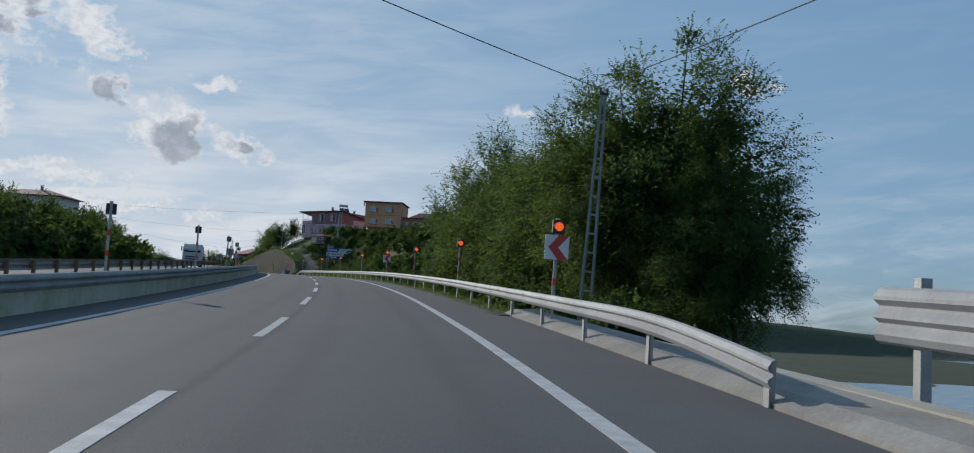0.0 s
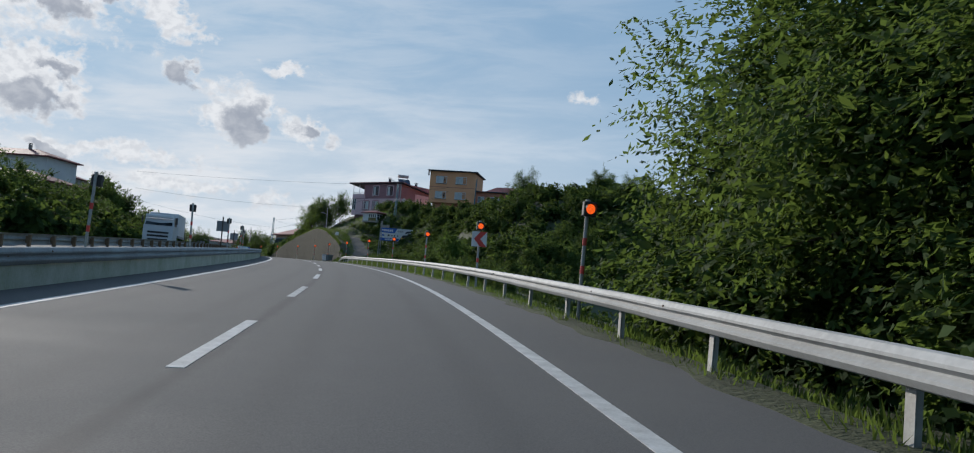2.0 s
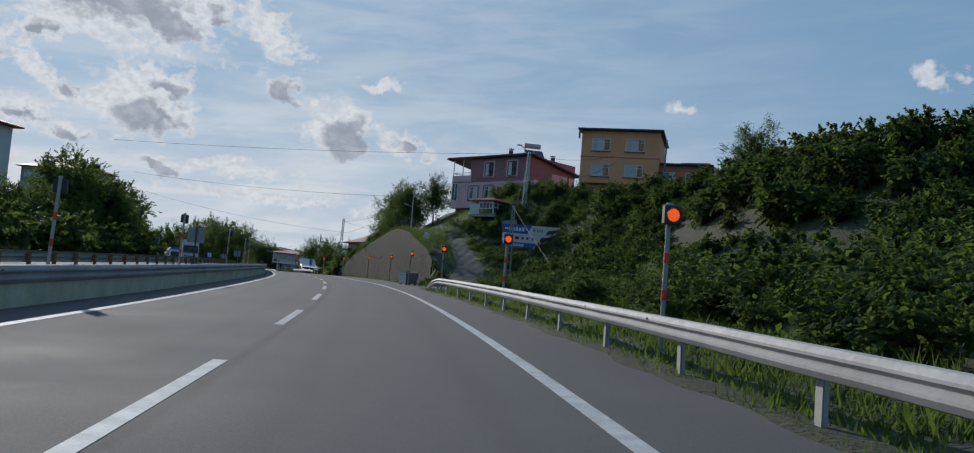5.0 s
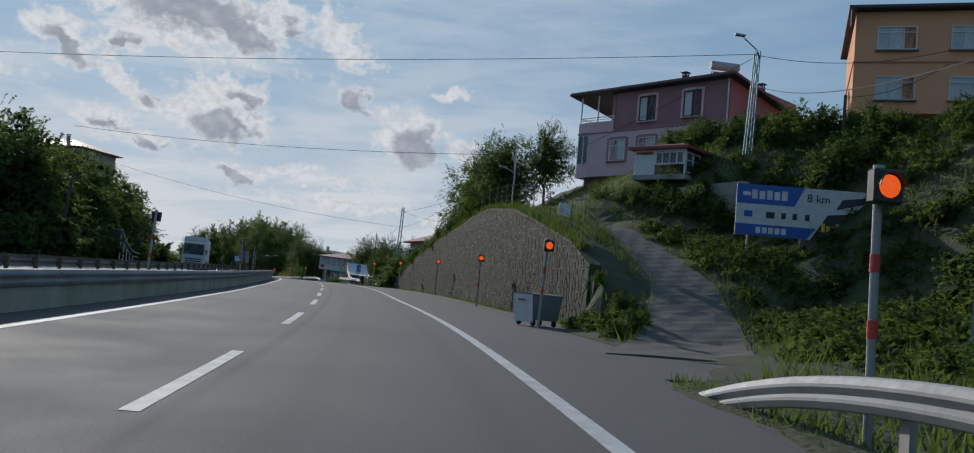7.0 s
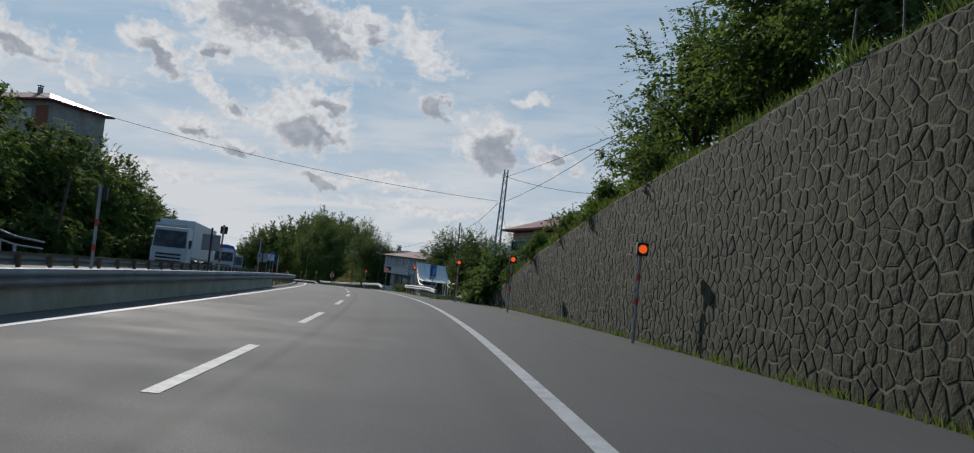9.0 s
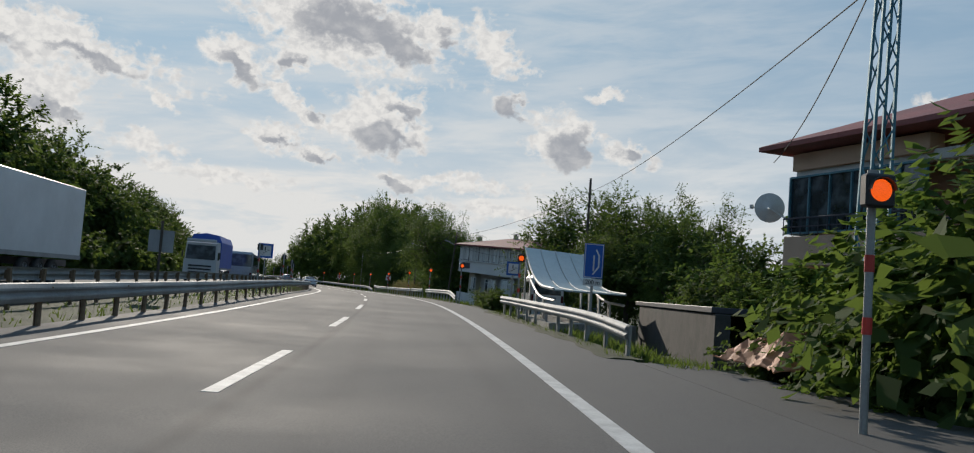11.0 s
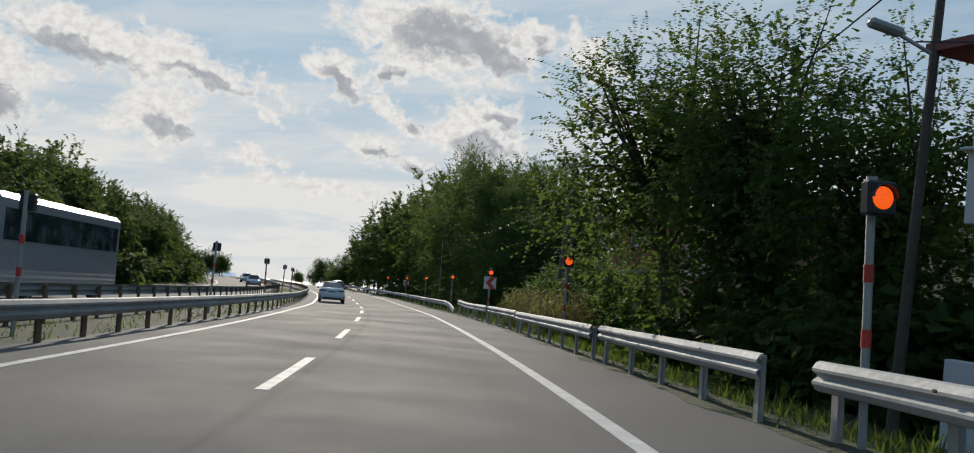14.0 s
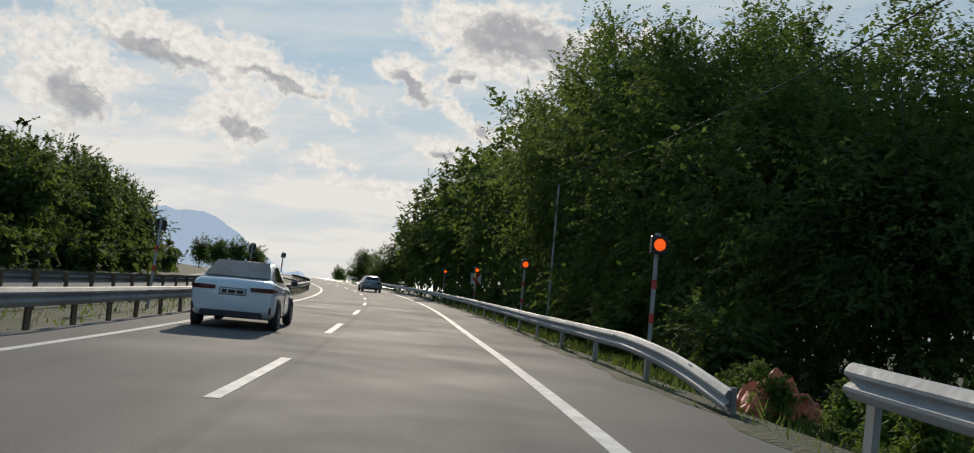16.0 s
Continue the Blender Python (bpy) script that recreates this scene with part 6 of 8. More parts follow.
ladder_pole(26.0, 6.42, -0.6, 7.4, 0.40, "tall grey steel ladder-shaped power pole among the trees", lean=2.5)
lattice(239.8, 7.6, -0.4, 9.6, 0.46, "blue-painted steel lattice power pole", lean=1.5)
lattice(177.9, 16.7, 6.4, 6.8, 0.36, "blue lattice street lamp before the mauve house", lamp=True, lean=2)
post(175.5, 20.0, 6.0, 5.0, 0.1, "dark wooden utility pole between the houses", lean=(0, 1))
post(171.3, 27.4, 7.5, 7.2, 0.09, "slim blue street lamp by the orange house", M_LATTICE, lean=(0, 2))
post(328.1, 6.0, -1.0, 4.9, 0.085, "short wooden service pole before the brick house", lean=(0, 1.5))
post(333.4, 6.55, -1.0, 8.1, 0.13, "leaning wooden pole with a street lamp", lamp=True, lean=(0, 4.5))
post(304.75, 6.1, -0.8, 6.9, 0.085, "dark wooden utility pole with a street lamp", lamp=True, lean=(0, 4.5))
post(376.0, 6.0, -0.5, 6.5, 0.06, "thin grey pole before the trees", M_POLE)
post(279.5, 11.6, -0.6, 9.0, 0.1, "wooden utility pole by the fruit trees")
post(236.5, -19.4, -0.3, 5.4, 0.13, "leaning wooden pole beyond the other carriageway", lean=(0, 6))
post(205.0, -20.0, 0.0, 6.2, 0.13, "wooden pole with a red band beyond the other carriageway", lean=(0, 4))
post(192.0, 8.6, 4.8, 4.4, 0.07, "street lamp among the trees over the wall", M_POLE, lamp=True)
cable(at(26, 6.5, 7.0), at(4, -17, 8.6), 0.3)
cable(at(26, 6.5, 7.0), at(-20, 15.2, 8.2), 0.5)
cable(at(239.8, 7.5, 6.9), at(279.5, 11.7, 7.6), 0.4)
cable(at(279.5, 11.7, 7.6), at(304.6, 6.2, 5.6), 0.45)
ladder_pole(152.2, 9.25, 0.2, 5.5, 0.36, "grey steel ladder-shaped power pole on the bank", lean=1.0)
cable(at(151.3, 9.1, 5.5), at(134.5, 7.4, 1.9), 0.05, 0.012, "pale guy cable of the lattice pole")
cable(at(151.3, 9.1, 5.5), at(177.9, 16.7, 11.6), 0.6)
cable(at(239.8, 7.6, 8.6), at(177.9, 16.7, 12.8), 1.2)
cable(at(239.8, 7.6, 7.2), at(252, 11.0, 5.7), 0.4)
cable(at(239.8, 7.6, 8.8), at(232, 14.0, 7.5), 0.4)
cable(at(239.8, 7.5, 6.8), at(192, 8.6, 9.0), 0.8)
cable(at(177.9, 16.7, 13.0), at(174, 24.0, 13.2), 0.5)
cable(at(175.5, 20.0, 10.9), at(174, 24.0, 12.6), 0.4)
cable(at(177.9, 16.7, 13.0), at(195, -22, 12.0), 0.35)
cable(at(239.8, 7.5, 7.0), at(237, -22, 10.0), 0.7)
cable(at(192.0, 8.6, 9.1), at(214, -22, 10.5), 0.5)
cable(at(333, 7.0, 6.0), at(309, 9.0, 4.9), 0.3, 0.012, "pale service cable to a house")
cable(at(304.6, 6.2, 5.0), at(296, 10.5, 3.8), 0.25, 0.012, "pale service cable to a house")
cable(at(333.4, 7.0, 6.3), at(385, 6.6, 7.6), 1.3)
cable(at(333, 7.0, 6.0), at(349, 13.0, 6.4), 0.3, 0.012, "pale service cable to a house")
cable(at(304.6, 6.2, 6.0), at(333, 7.0, 6.2), 0.8)
M_SIGN_BLUE = mat("sign_blue", (0.02, 0.10, 0.42), (0.02, 0.09, 0.36), 0.4, bump=0.02)


def text(words, size, m, material, parent, name="lettering", depth=0.006, align="CENTER"):
    cu = bpy.data.curves.new(name, "FONT")
    cu.body, cu.size, cu.extrude, cu.align_x, cu.align_y = words, size, depth, align, "CENTER"
    tmp = new(name, cu)
    me = bpy.data.meshes.new_from_object(tmp.evaluated_get(bpy.context.evaluated_depsgraph_get()))
    bpy.data.objects.remove(tmp)
    me.materials.clear()
    me.materials.append(material)
    ob = new(name, me)
    ob.parent = parent
    ob.matrix_basis = m @ pose(0, 0, 0, 90, 0, 0)
    return ob


def slab_part(name, parent, outline, y, material, label="", t=0.01):
    bm = bmesh.new()
    plate(bm, outline, t, Matrix.Translation((0, y, 0)))
    return part(name, bm, material, parent, label)


def rect(x0, z0, x1, z1):
    return [(x0, z0), (x1, z0), (x1, z1), (x0, z1)]


def blue_sign():
    ob = thing("road_sign", stand(247.6, 4.5, -0.05), "blue lane-merging road sign with a distance plate", "road sign", "road signs")
    bm = bmesh.new()
    rod(bm, (0, 0, -0.6), (0, 0, 2.4), 0.035, n=8)
    part("pole", bm, M_POLE, ob)
    board = slab_part("board", ob, rect(-0.25, 1.62, 0.25, 2.5), -0.06, M_SIGN_BLUE)
    slab_part("border", board, rect(-0.235, 1.635, 0.235, 1.65), -0.066, M_WHITE)
    slab_part("border", board, rect(-0.235, 2.47, 0.235, 2.485), -0.066, M_WHITE)
    slab_part("border", board, rect(-0.235, 1.65, -0.22, 2.47), -0.066, M_WHITE)
    slab_part("border", board, rect(0.22, 1.65, 0.235, 2.47), -0.066, M_WHITE)
    slab_part("stripe", board, [(-0.02, 1.8), (0.02, 1.8), (0.02, 2.2), (-0.02, 2.2)], -0.066, M_WHITE)
    slab_part("stripe", board, [(-0.03, 1.72), (0.0, 1.70), (0.15, 1.9), (0.15, 2.2), (0.06, 2.36), (0.03, 2.34), (0.11, 2.19), (0.11, 1.92)], -0.066, M_WHITE)
    tag = slab_part("plate", ob, rect(-0.25, 1.42, 0.25, 1.6), -0.06, M_WHITE)
    text("200 m", 0.15, pose(0, -0.067, 1.51), M_BLACK, tag)


def underpass_sign(s, lat, z, size, rz=0.0, name="road_sign", tall=True):
    ob = thing(name, stand(s, lat, -0.05, rz), "blue and white pedestrian underpass sign on a pole", "road sign", "road signs")
    bm = bmesh.new()
    rod(bm, (0, 0, -0.6), (0, 0, z + size * 0.5), 0.035, n=8)
    part("pole", bm, M_POLE, ob)
    h = size / 2
    board = slab_part("board", ob, rect(-h, z - h, h, z + h), -0.06, M_SIGN_BLUE)
    q = h * 0.72
    inner = slab_part("panel", board, rect(-q, z - q, q, z + q), -0.068, M_WHITE)
    bm = bmesh.new()
    for i in range(4):
        box(bm, (-q * 0.6 + i * q * 0.35, -0.073, z - q * 0.7 + i * q * 0.28), (q * 0.45, 0.006, q * 0.1))
    part("stair_symbol", bm, M_BLACK, inner)
    bm = bmesh.new()
    box(bm, (-q * 0.1, -0.073, z + q * 0.28), (q * 0.22, 0.006, q * 0.5))
    box(bm, (-q * 0.1, -0.073, z + q * 0.66), (q * 0.2, 0.006, q * 0.2), bevel=0.002)
    part("walking_symbol", bm, M_BLACK, inner)


blue_sign()
underpass_sign(264.3, 4.7, 2.05, 0.6)
underpass_sign(288.0, -8.6, 2.6, 1.0, 8)
for s, z in ((107.8, 2.2), (145.5, 2.0), (223.9, 1.9), (256.9, 1.9)):
    ob = thing("road_sign", stand(s, -8.6, -0.05, 182), "back of a grey road sign in the median", "road sign", "road signs")
    bm = bmesh.new()
    rod(bm, (0, 0, -0.6), (0, 0, z + 0.7), 0.045, n=8)
    part("pole", bm, M_WOOD, ob)
    slab_part("board", ob, rect(-0.42, z - 0.38, 0.42, z + 0.38), -0.06, M_TIN, t=0.02)


def billboard():
    p, q = at(170.5, 13.0), at(169.4, 17.7)
    z = at(170.5).z + 3.85
    w, h = (q.xy - p.xy).length, 1.9
    ob = thing("billboard", pose(p.x, p.y, z, 0, 0, math.degrees(math.atan2(q.y - p.y, q.x - p.x))), "blue, white and black roadside billboard on the grassy slope", "billboard")
    bm = bmesh.new()
    plate(bm, rect(0, 0, w, h), 0.06)
    board = part("board", bm, M_WHITE, ob)
    for x in (0.5, w / 2, w - 0.5):
        bm = bmesh.new()
        rod(bm, (x, 0.12, -3.2), (x, 0.12, h - 0.1), 0.05, n=8)
        part("leg", bm, M_POLE, ob)
    k = w / 4.8
    slab_part("blue_field", board, [(0, h * 0.62), (2.1 * k, h * 0.62), (2.45 * k, h), (0, h)], -0.008, M_SIGN_BLUE)
    slab_part("blue_field", board, [(0, 0), (2.6 * k, 0), (2.9 * k, h * 0.22), (0, h * 0.22)], -0.008, M_SIGN_BLUE)
    slab_part("black_field", board, [(2.72 * k, 0), (w, 0), (w, h * 0.72), (4.2 * k, h * 0.56), (3.3 * k, h * 0.5)], -0.009, M_BLACK)
    # brand marks as plain shapes
    for i in range(5):
        slab_part("logo_shape", board, rect(0.55 * k + i * 0.27 * k, h * 0.72, 0.75 * k + i * 0.27 * k, h * (0.88 if i % 2 else 0.9)), -0.014, M_WHITE)
    slab_part("logo_shape", board, rect(0.22 * k, h * 0.78, 0.5 * k, h * 0.85), -0.014, M_WHITE)
    for i in range(5):
        slab_part("logo_shape", board, rect((0.75 + 0.23 * i) * k, h * 0.05, (0.92 + 0.23 * i) * k, h * 0.17), -0.014, M_WHITE)
    for i, x in enumerate((0.3, 1.1, 1.65, 2.05, 2.5)):
        slab_part("symbol", board, rect(x * k, h * 0.36, (x + (0.3 if i < 2 else 0.16)) * k, h * 0.48), -0.012, M_SIGN_BLUE if i == 0 else M_BLACK)
    yellow = mat("sign_yellow", (0.75, 0.42, 0.02), (0.68, 0.38, 0.02), 0.5, bump=0.02)
    for i in range(8):
        slab_part("logo_shape", board, rect((3.1 + 0.17 * i) * k, h * 0.17, (3.22 + 0.17 * i) * k, h * (0.34 if i % 3 == 0 else 0.29)), -0.014, yellow)
    text("8 km", 0.42, pose(2.95 * k, -0.012, h * 0.8), M_BLACK, board)
    text("restaurant", 0.17, pose(3.95 * k, -0.018, h * 0.085), M_WHITE, board)
    slab_part("picture", board, [(3.6 * k, h * 0.62), (4.7 * k, h * 0.78), (4.75 * k, h * 0.9), (3.8 * k, h * 0.82)], -0.012, M_EAVE)


billboard()


# ---- stair canopies over the underpass ----
M_SHEET = mat("canopy_sheet", (0.30, 0.40, 0.43), (0.23, 0.31, 0.34), 0.35, metal=0.35, scale=0.6, fine=10, bump=0.05)
M_STEEL_WHITE = mat("white_steel", (0.56, 0.56, 0.53), (0.42, 0.41, 0.38), 0.6, scale=2)


def canopy(m, label, L=9.2, skew=0.95):
    """Curved sheet roof on tapered perforated columns; y runs from its low end to its high end."""
    ob = thing("stair_canopy", m, label, "canopy", "stair canopies")
    W, n = 2.9, 18

    def z(y):
        t = y / L
        return 1.18 + 0.25 * t + 1.45 * max(0, t - 0.25) ** 2 / 0.5625
    verts, faces = [], []
    for i in range(n + 1):
        y = L * i / n
        for x in (0.0, W):
            verts += [(x, y, z(y)), (x, y, z(y) + 0.04)]
    for i in range(n):
        a, b = 4 * i, 4 * i + 4
        faces += [(a, a + 2, b + 2, b), (a + 1, b + 1, b + 3, a + 3), (a, b, b + 1, a + 1), (a + 2, a + 3, b + 3, b + 2)]
    faces += [(0, 1, 3, 2), (4 * n, 4 * n + 2, 4 * n + 3, 4 * n + 1)]
    raw("sheet", verts, faces, M_SHEET, ob, "curved blue-grey sheet roof")
    for i in range(5):
        x = W * i / 4
        bm = bmesh.new()
        for j in range(n):
            a, b = Vector((x, L * j / n, z(L * j / n) + 0.05)), Vector((x, L * (j + 1) / n, z(L * (j + 1) / n) + 0.05))
            rod(bm, a, b, 0.02 if 0 < i < 4 else 0.05, n=5)
        bmesh.ops.remove_doubles(bm, verts=bm.verts[:], dist=0.004)
        part("seam" if 0 < i < 4 else "edge_beam", bm, M_STEEL_WHITE, ob)
    for x in (0.05, W - 0.05):
        bm = bmesh.new()
        for j in range(n):
            a, b = L * j / n, L * (j + 1) / n
            rod(bm, (x, a, z(a) - 0.32 - 0.1 * a / L), (x, b, z(b) - 0.32 - 0.1 * b / L), 0.048, n=4)
        bmesh.ops.remove_doubles(bm, verts=bm.verts[:], dist=0.004)
        part("girder", bm, M_STEEL_WHITE, ob)
        for k in range(int((L - 0.6) / 2.1)):
            y = L - 0.6 - 2.1 * k
            top = z(y) - 0.3
            bm = bmesh.new()
            lo, hi = 0.11, 0.22
            q = [(-lo, 0.0), (lo, 0.0), (hi, top), (-hi, top)]
            f = [bm.verts.new((x - 0.03, y - u + 0.35 * (v / max(top, 0.1)), v)) for u, v in q]
            g = [bm.verts.new((x + 0.03, y - u + 0.35 * (v / max(top, 0.1)), v)) for u, v in q]
            bm.faces.new(f)
            bm.faces.new(g[::-1])
            for i in range(4):
                bm.faces.new((f[(i + 1) % 4], f[i], g[i], g[(i + 1) % 4]))
            bmesh.ops.recalc_face_normals(bm, faces=bm.faces[:])
            col = part("column", bm, M_STEEL_WHITE, ob, "tapered white steel column")
            for j, fr in enumerate((0.3, 0.55, 0.8)):
                if top * fr < 0.25:
                    continue
                bm = bmesh.new()
                rod(bm, (x - 0.034, y + 0.35 * fr, top * fr), (x + 0.034, y + 0.35 * fr, top * fr), 0.05 + 0.03 * fr, n=12)
                part("hole", bm, M_BLACK, col, "round dark hole")
    bm = bmesh.new()
    box(bm, (W / 2, L / 2 - 1, -0.9), (W + 0.5, L, 2.2))
    part("plinth", bm, M_CONCRETE, ob, "rough concrete stair wall")
    slant = Matrix.Identity(4)
    slant[1][0] = skew
    for o in ob.children_recursive:
        o.data.transform(slant)
    return ob


canopy(stand(252.7, 4.42, 0.0, -2.0), "curved blue-grey sheet canopy over underpass stairs")
canopy(stand(232.5, -18.6, -0.1, 180), "curved sheet canopy over stairs beyond the other carriageway", 13.0, 0.0)
M_BLOCK = mat("weathered_block", (0.075, 0.068, 0.06), (0.04, 0.038, 0.034), 0.95, scale=1.5, fine=14, bump=0.5)
tagged(solid(None, "low_wall", (0, 0, 0), (0.35, 13.0, 1.6), M_BLOCK), "grey block wall of a low flat-roofed shed", "wall").matrix_world = stand(250.8, 7.7, 0.1, -8)
tagged(solid(None, "shed_roof", (0, 0, 0), (3.4, 13.6, 0.14), M_EAVE), "flat dark sheet roof of a low shed", "roof").matrix_world = stand(251.0, 9.2, 0.98, -8)


def bin_thing():
    ob = thing("waste_container", stand(165.6, 4.75, 0.02, 34) @ Matrix.Scale(0.88, 4), "grey galvanised waste container on wheels with a white end", "waste bin")
    bm = bmesh.new()
    lo = [(-0.60, -0.42, 0.2), (0.62, -0.42, 0.2), (0.62, 0.42, 0.2), (-0.60, 0.42, 0.2)]
    hi = [(-0.70, -0.52, 1.08), (0.72, -0.52, 1.08), (0.72, 0.52, 1.08), (-0.70, 0.52, 1.08)]
    a, b = [bm.verts.new(p) for p in lo], [bm.verts.new(p) for p in hi]
    bm.faces.new(a[::-1])
    bm.faces.new(b)
    for i in range(4):
        bm.faces.new((a[i], a[(i + 1) % 4], b[(i + 1) % 4], b[i]))
    bmesh.ops.bevel(bm, geom=bm.edges[:], offset=0.03, segments=2, affect="EDGES")
    body = part("body", bm, M_TIN, ob)
    bm = bmesh.new()
    box(bm, (-0.68, 0, 0.65), (0.03, 0.9, 0.92), pose(0, 0, 0, 0, -6.5, 0) @ pose(0.07, 0, 0), bevel=0.01)
    part("end_panel", bm, M_WHITE, body, "white end panel with rust stains")
    bm = bmesh.new()
    box(bm, (-0.80, 0, 0.86), (0.06, 0.3, 0.05), bevel=0.01)
    part("handle", bm, M_RUST, body)
    bm = bmesh.new()
    bmesh.ops.create_cone(bm, cap_ends=True, segments=20, radius1=0.54, radius2=0.54, depth=1.42, matrix=pose(0, 0, 1.06, 0, 90, 0) @ Matrix.Diagonal((0.10, 1.0, 1.0, 1)))
    part("lid", bm, M_TIN, ob, "flat grey metal lid")
    for x in (-0.5, 0.5):
        for y in (-0.34, 0.34):
            bm = bmesh.new()
            rod(bm, (x, y - 0.03, 0.1), (x, y + 0.03, 0.1), 0.1, n=14)
            box(bm, (x, y, 0.18), (0.06, 0.09, 0.12))
            part("wheel", bm, M_BLACK, ob)


bin_thing()


def cloth(s, lat, up, size, material, label, name, seed):
    """A crumpled heap of cloth or sheet."""
    bm = bmesh.new()
    bmesh.ops.create_grid(bm, x_segments=18, y_segments=14, size=0.5)
    for v in bm.verts:
        r = max(abs(v.co.x), abs(v.co.y)) * 2
        v.co.z = (1 - r ** 2) * size[2] * (0.75 + 0.6 * noise.noise((v.co.x * 4, v.co.y * 4, seed))) + 0.10 * noise.noise((v.co.x * 11, v.co.y * 11, seed))
        v.co.x *= size[0] * (1 + 0.2 * noise.noise((v.co.y * 5, seed, 0)))
        v.co.y *= size[1]
    bmesh.ops.solidify(bm, geom=bm.faces[:], thickness=0.02)
    ob = part(name, bm, material)
    ob.matrix_world = stand(s, lat, up)
    tagged(ob, label, "tarpaulin")


M_TARP = mat("orange_tarp", (0.52, 0.22, 0.10), (0.34, 0.14, 0.07), 0.7, scale=2, fine=12)
cloth(239.4, 6.5, 0.25, (2.2, 2.6, 0.75), M_TARP, "crumpled orange-brown tarpaulin over a heap", "tarpaulin", 1)
M_SCRAP = mat("torn_orange_plastic", (0.62, 0.17, 0.07), (0.45, 0.12, 0.055), 0.6, scale=3, fine=16)
cloth(350.4, 4.75, 0.05, (1.0, 0.9, 0.55), M_SCRAP, "torn reddish plastic barrier scrap by the rail", "scrap_sheet", 2)
M_BAG = mat("pale_plastic", (0.62, 0.66, 0.72), (0.45, 0.50, 0.58), 0.4)
cloth(138.8, 5.25, 0.0, (0.35, 0.3, 0.16), M_BAG, "crumpled white plastic bag on the verge", "plastic_bag", 4)
cloth(327.4, 4.7, -0.1, (0.5, 0.7, 0.25), M_BAG, "pale plastic bag lying below the barrier", "plastic_bag", 3)
slope = mat("worn_track", (0.13, 0.12, 0.105), (0.085, 0.078, 0.066), 0.95, scale=0.7, fine=14, bump=0.5)


def drive():
    """The worn concrete drive that climbs behind the wall, and its apron."""
    def prof(s):
        c, h = float(np.interp(s, DRIVE_S, DRIVE_LAT)), float(np.interp(s, [154, 160, 168, 177], [1.7, 1.45, 1.05, 0.75]))
        u = [(c + k * h, float(ground_up(s, c + k * h)) + 0.07 + 0.02 * math.sin(3 * s + 5 * k)) for k in (-1.0, -0.5, 0.0, 0.5, 1.0)]
        return [(c - h, u[0][1] - 0.4)] + u + [(c + h, u[-1][1] - 0.4)]
    tagged(ribbon("drive", 156.0, 177.0, prof, slope, None, 0.5), "worn concrete drive climbing behind the wall", "drive", kind="structure")
    tagged(ribbon("drive_apron", 151.8, 241.0, lambda s: [(4.04, -0.3), (4.04, 0.004), (4.6, 0.012), (float(np.interp(s, [152, 155, 164, 168, 236, 241], [4.7, 6.9, 6.9, 6.3, 6.3, 5.0])), 0.02), (float(np.interp(s, [152, 155, 164, 168, 236, 241], [4.7, 6.9, 6.9, 6.3, 6.3, 5.0])) + 0.05, -0.3)], M_ASPHALT, None, 1.0),
           "worn asphalt shoulder before the wall", "road", kind="structure")


drive()


def terrace_wall():
    """Stained concrete wall and kiosk under the mauve house."""
    p, q = at(186.0, 10.9), at(174.0, 14.8)
    ob = tagged(solid(None, "terrace_wall", ((q - p).length / 2, 0.2, 1.6), ((q - p).length, 0.4, 3.4), M_CONCRETE), "stained concrete retaining wall below the mauve house", "wall", kind="structure")
    ob.matrix_world = pose(p.x, p.y, at(180).z + 3.0, 0, 0, math.degrees(math.atan2(q.y - p.y, q.x - p.x)))
    m, w = facade((180.5, 12.3), (178.5, 14.0), 7.05)
    k = thing("kiosk", m, "small white pavilion with glazed sides and a red hipped roof", "pavilion")
    solid(k, "floor", (w / 2, 1.1, -0.12), (w + 0.2, 2.4, 0.24), M_CONCRETE)
    for x in (0.0, w * 0.38, w):
        for y in (0.0, 2.2):
            solid(k, "post", (x, y, 0.6), (0.09, 0.09, 1.2), M_PVC)
    solid(k, "panel", (w * 0.19, 0.0, 0.5), (w * 0.36, 0.05, 0.98), M_PVC, "white panelled door")
    solid(k, "rail", (w * 0.69, 0.0, 0.42), (w * 0.6, 0.06, 0.06), M_WOOD)
    for q in range(4):
        for lean in (-38, 38):
            bm = bmesh.new()
            box(bm, (0, 0, 0), (0.04, 0.03, 0.46), pose(w * (0.46 + 0.15 * q), 0.0, 0.2, 0, lean, 0))
            part("brace", bm, M_WOOD, k)
    window(k, pose(w * 0.4, 0.02, 0.5), w * 0.58, 0.6, 4, 0.0, sill=False, curtain=False)
    window(k, pose(w, 0.05, 0.1, 0, 0, 90), 2.1, 1.0, 3, 0.4, sill=False, curtain=False)
    solid(k, "beam", (w / 2, 0.0, 1.16), (w + 0.1, 0.1, 0.1), M_PVC)
    hip_roof(k, w, 2.2, 1.2, 0.5, 0.3, M_ROOF)
    w2 = tagged(solid(None, "garden_wall", (5.0, 0.15, 0.7), (10.0, 0.3, 1.6), M_CONCRETE), "grey block garden wall between the houses", "wall", kind="structure")
    a, b = at(186.6, 20.2), at(178.6, 23.2)
    w2.matrix_world = pose(a.x, a.y, at(182).z + 8.2, 0, 0, math.degrees(math.atan2(b.y - a.y, b.x - a.x)))


terrace_wall()


M_FENCE = mat("old_fence_wire", (0.11, 0.12, 0.10), (0.07, 0.07, 0.055), 0.8, scale=3)


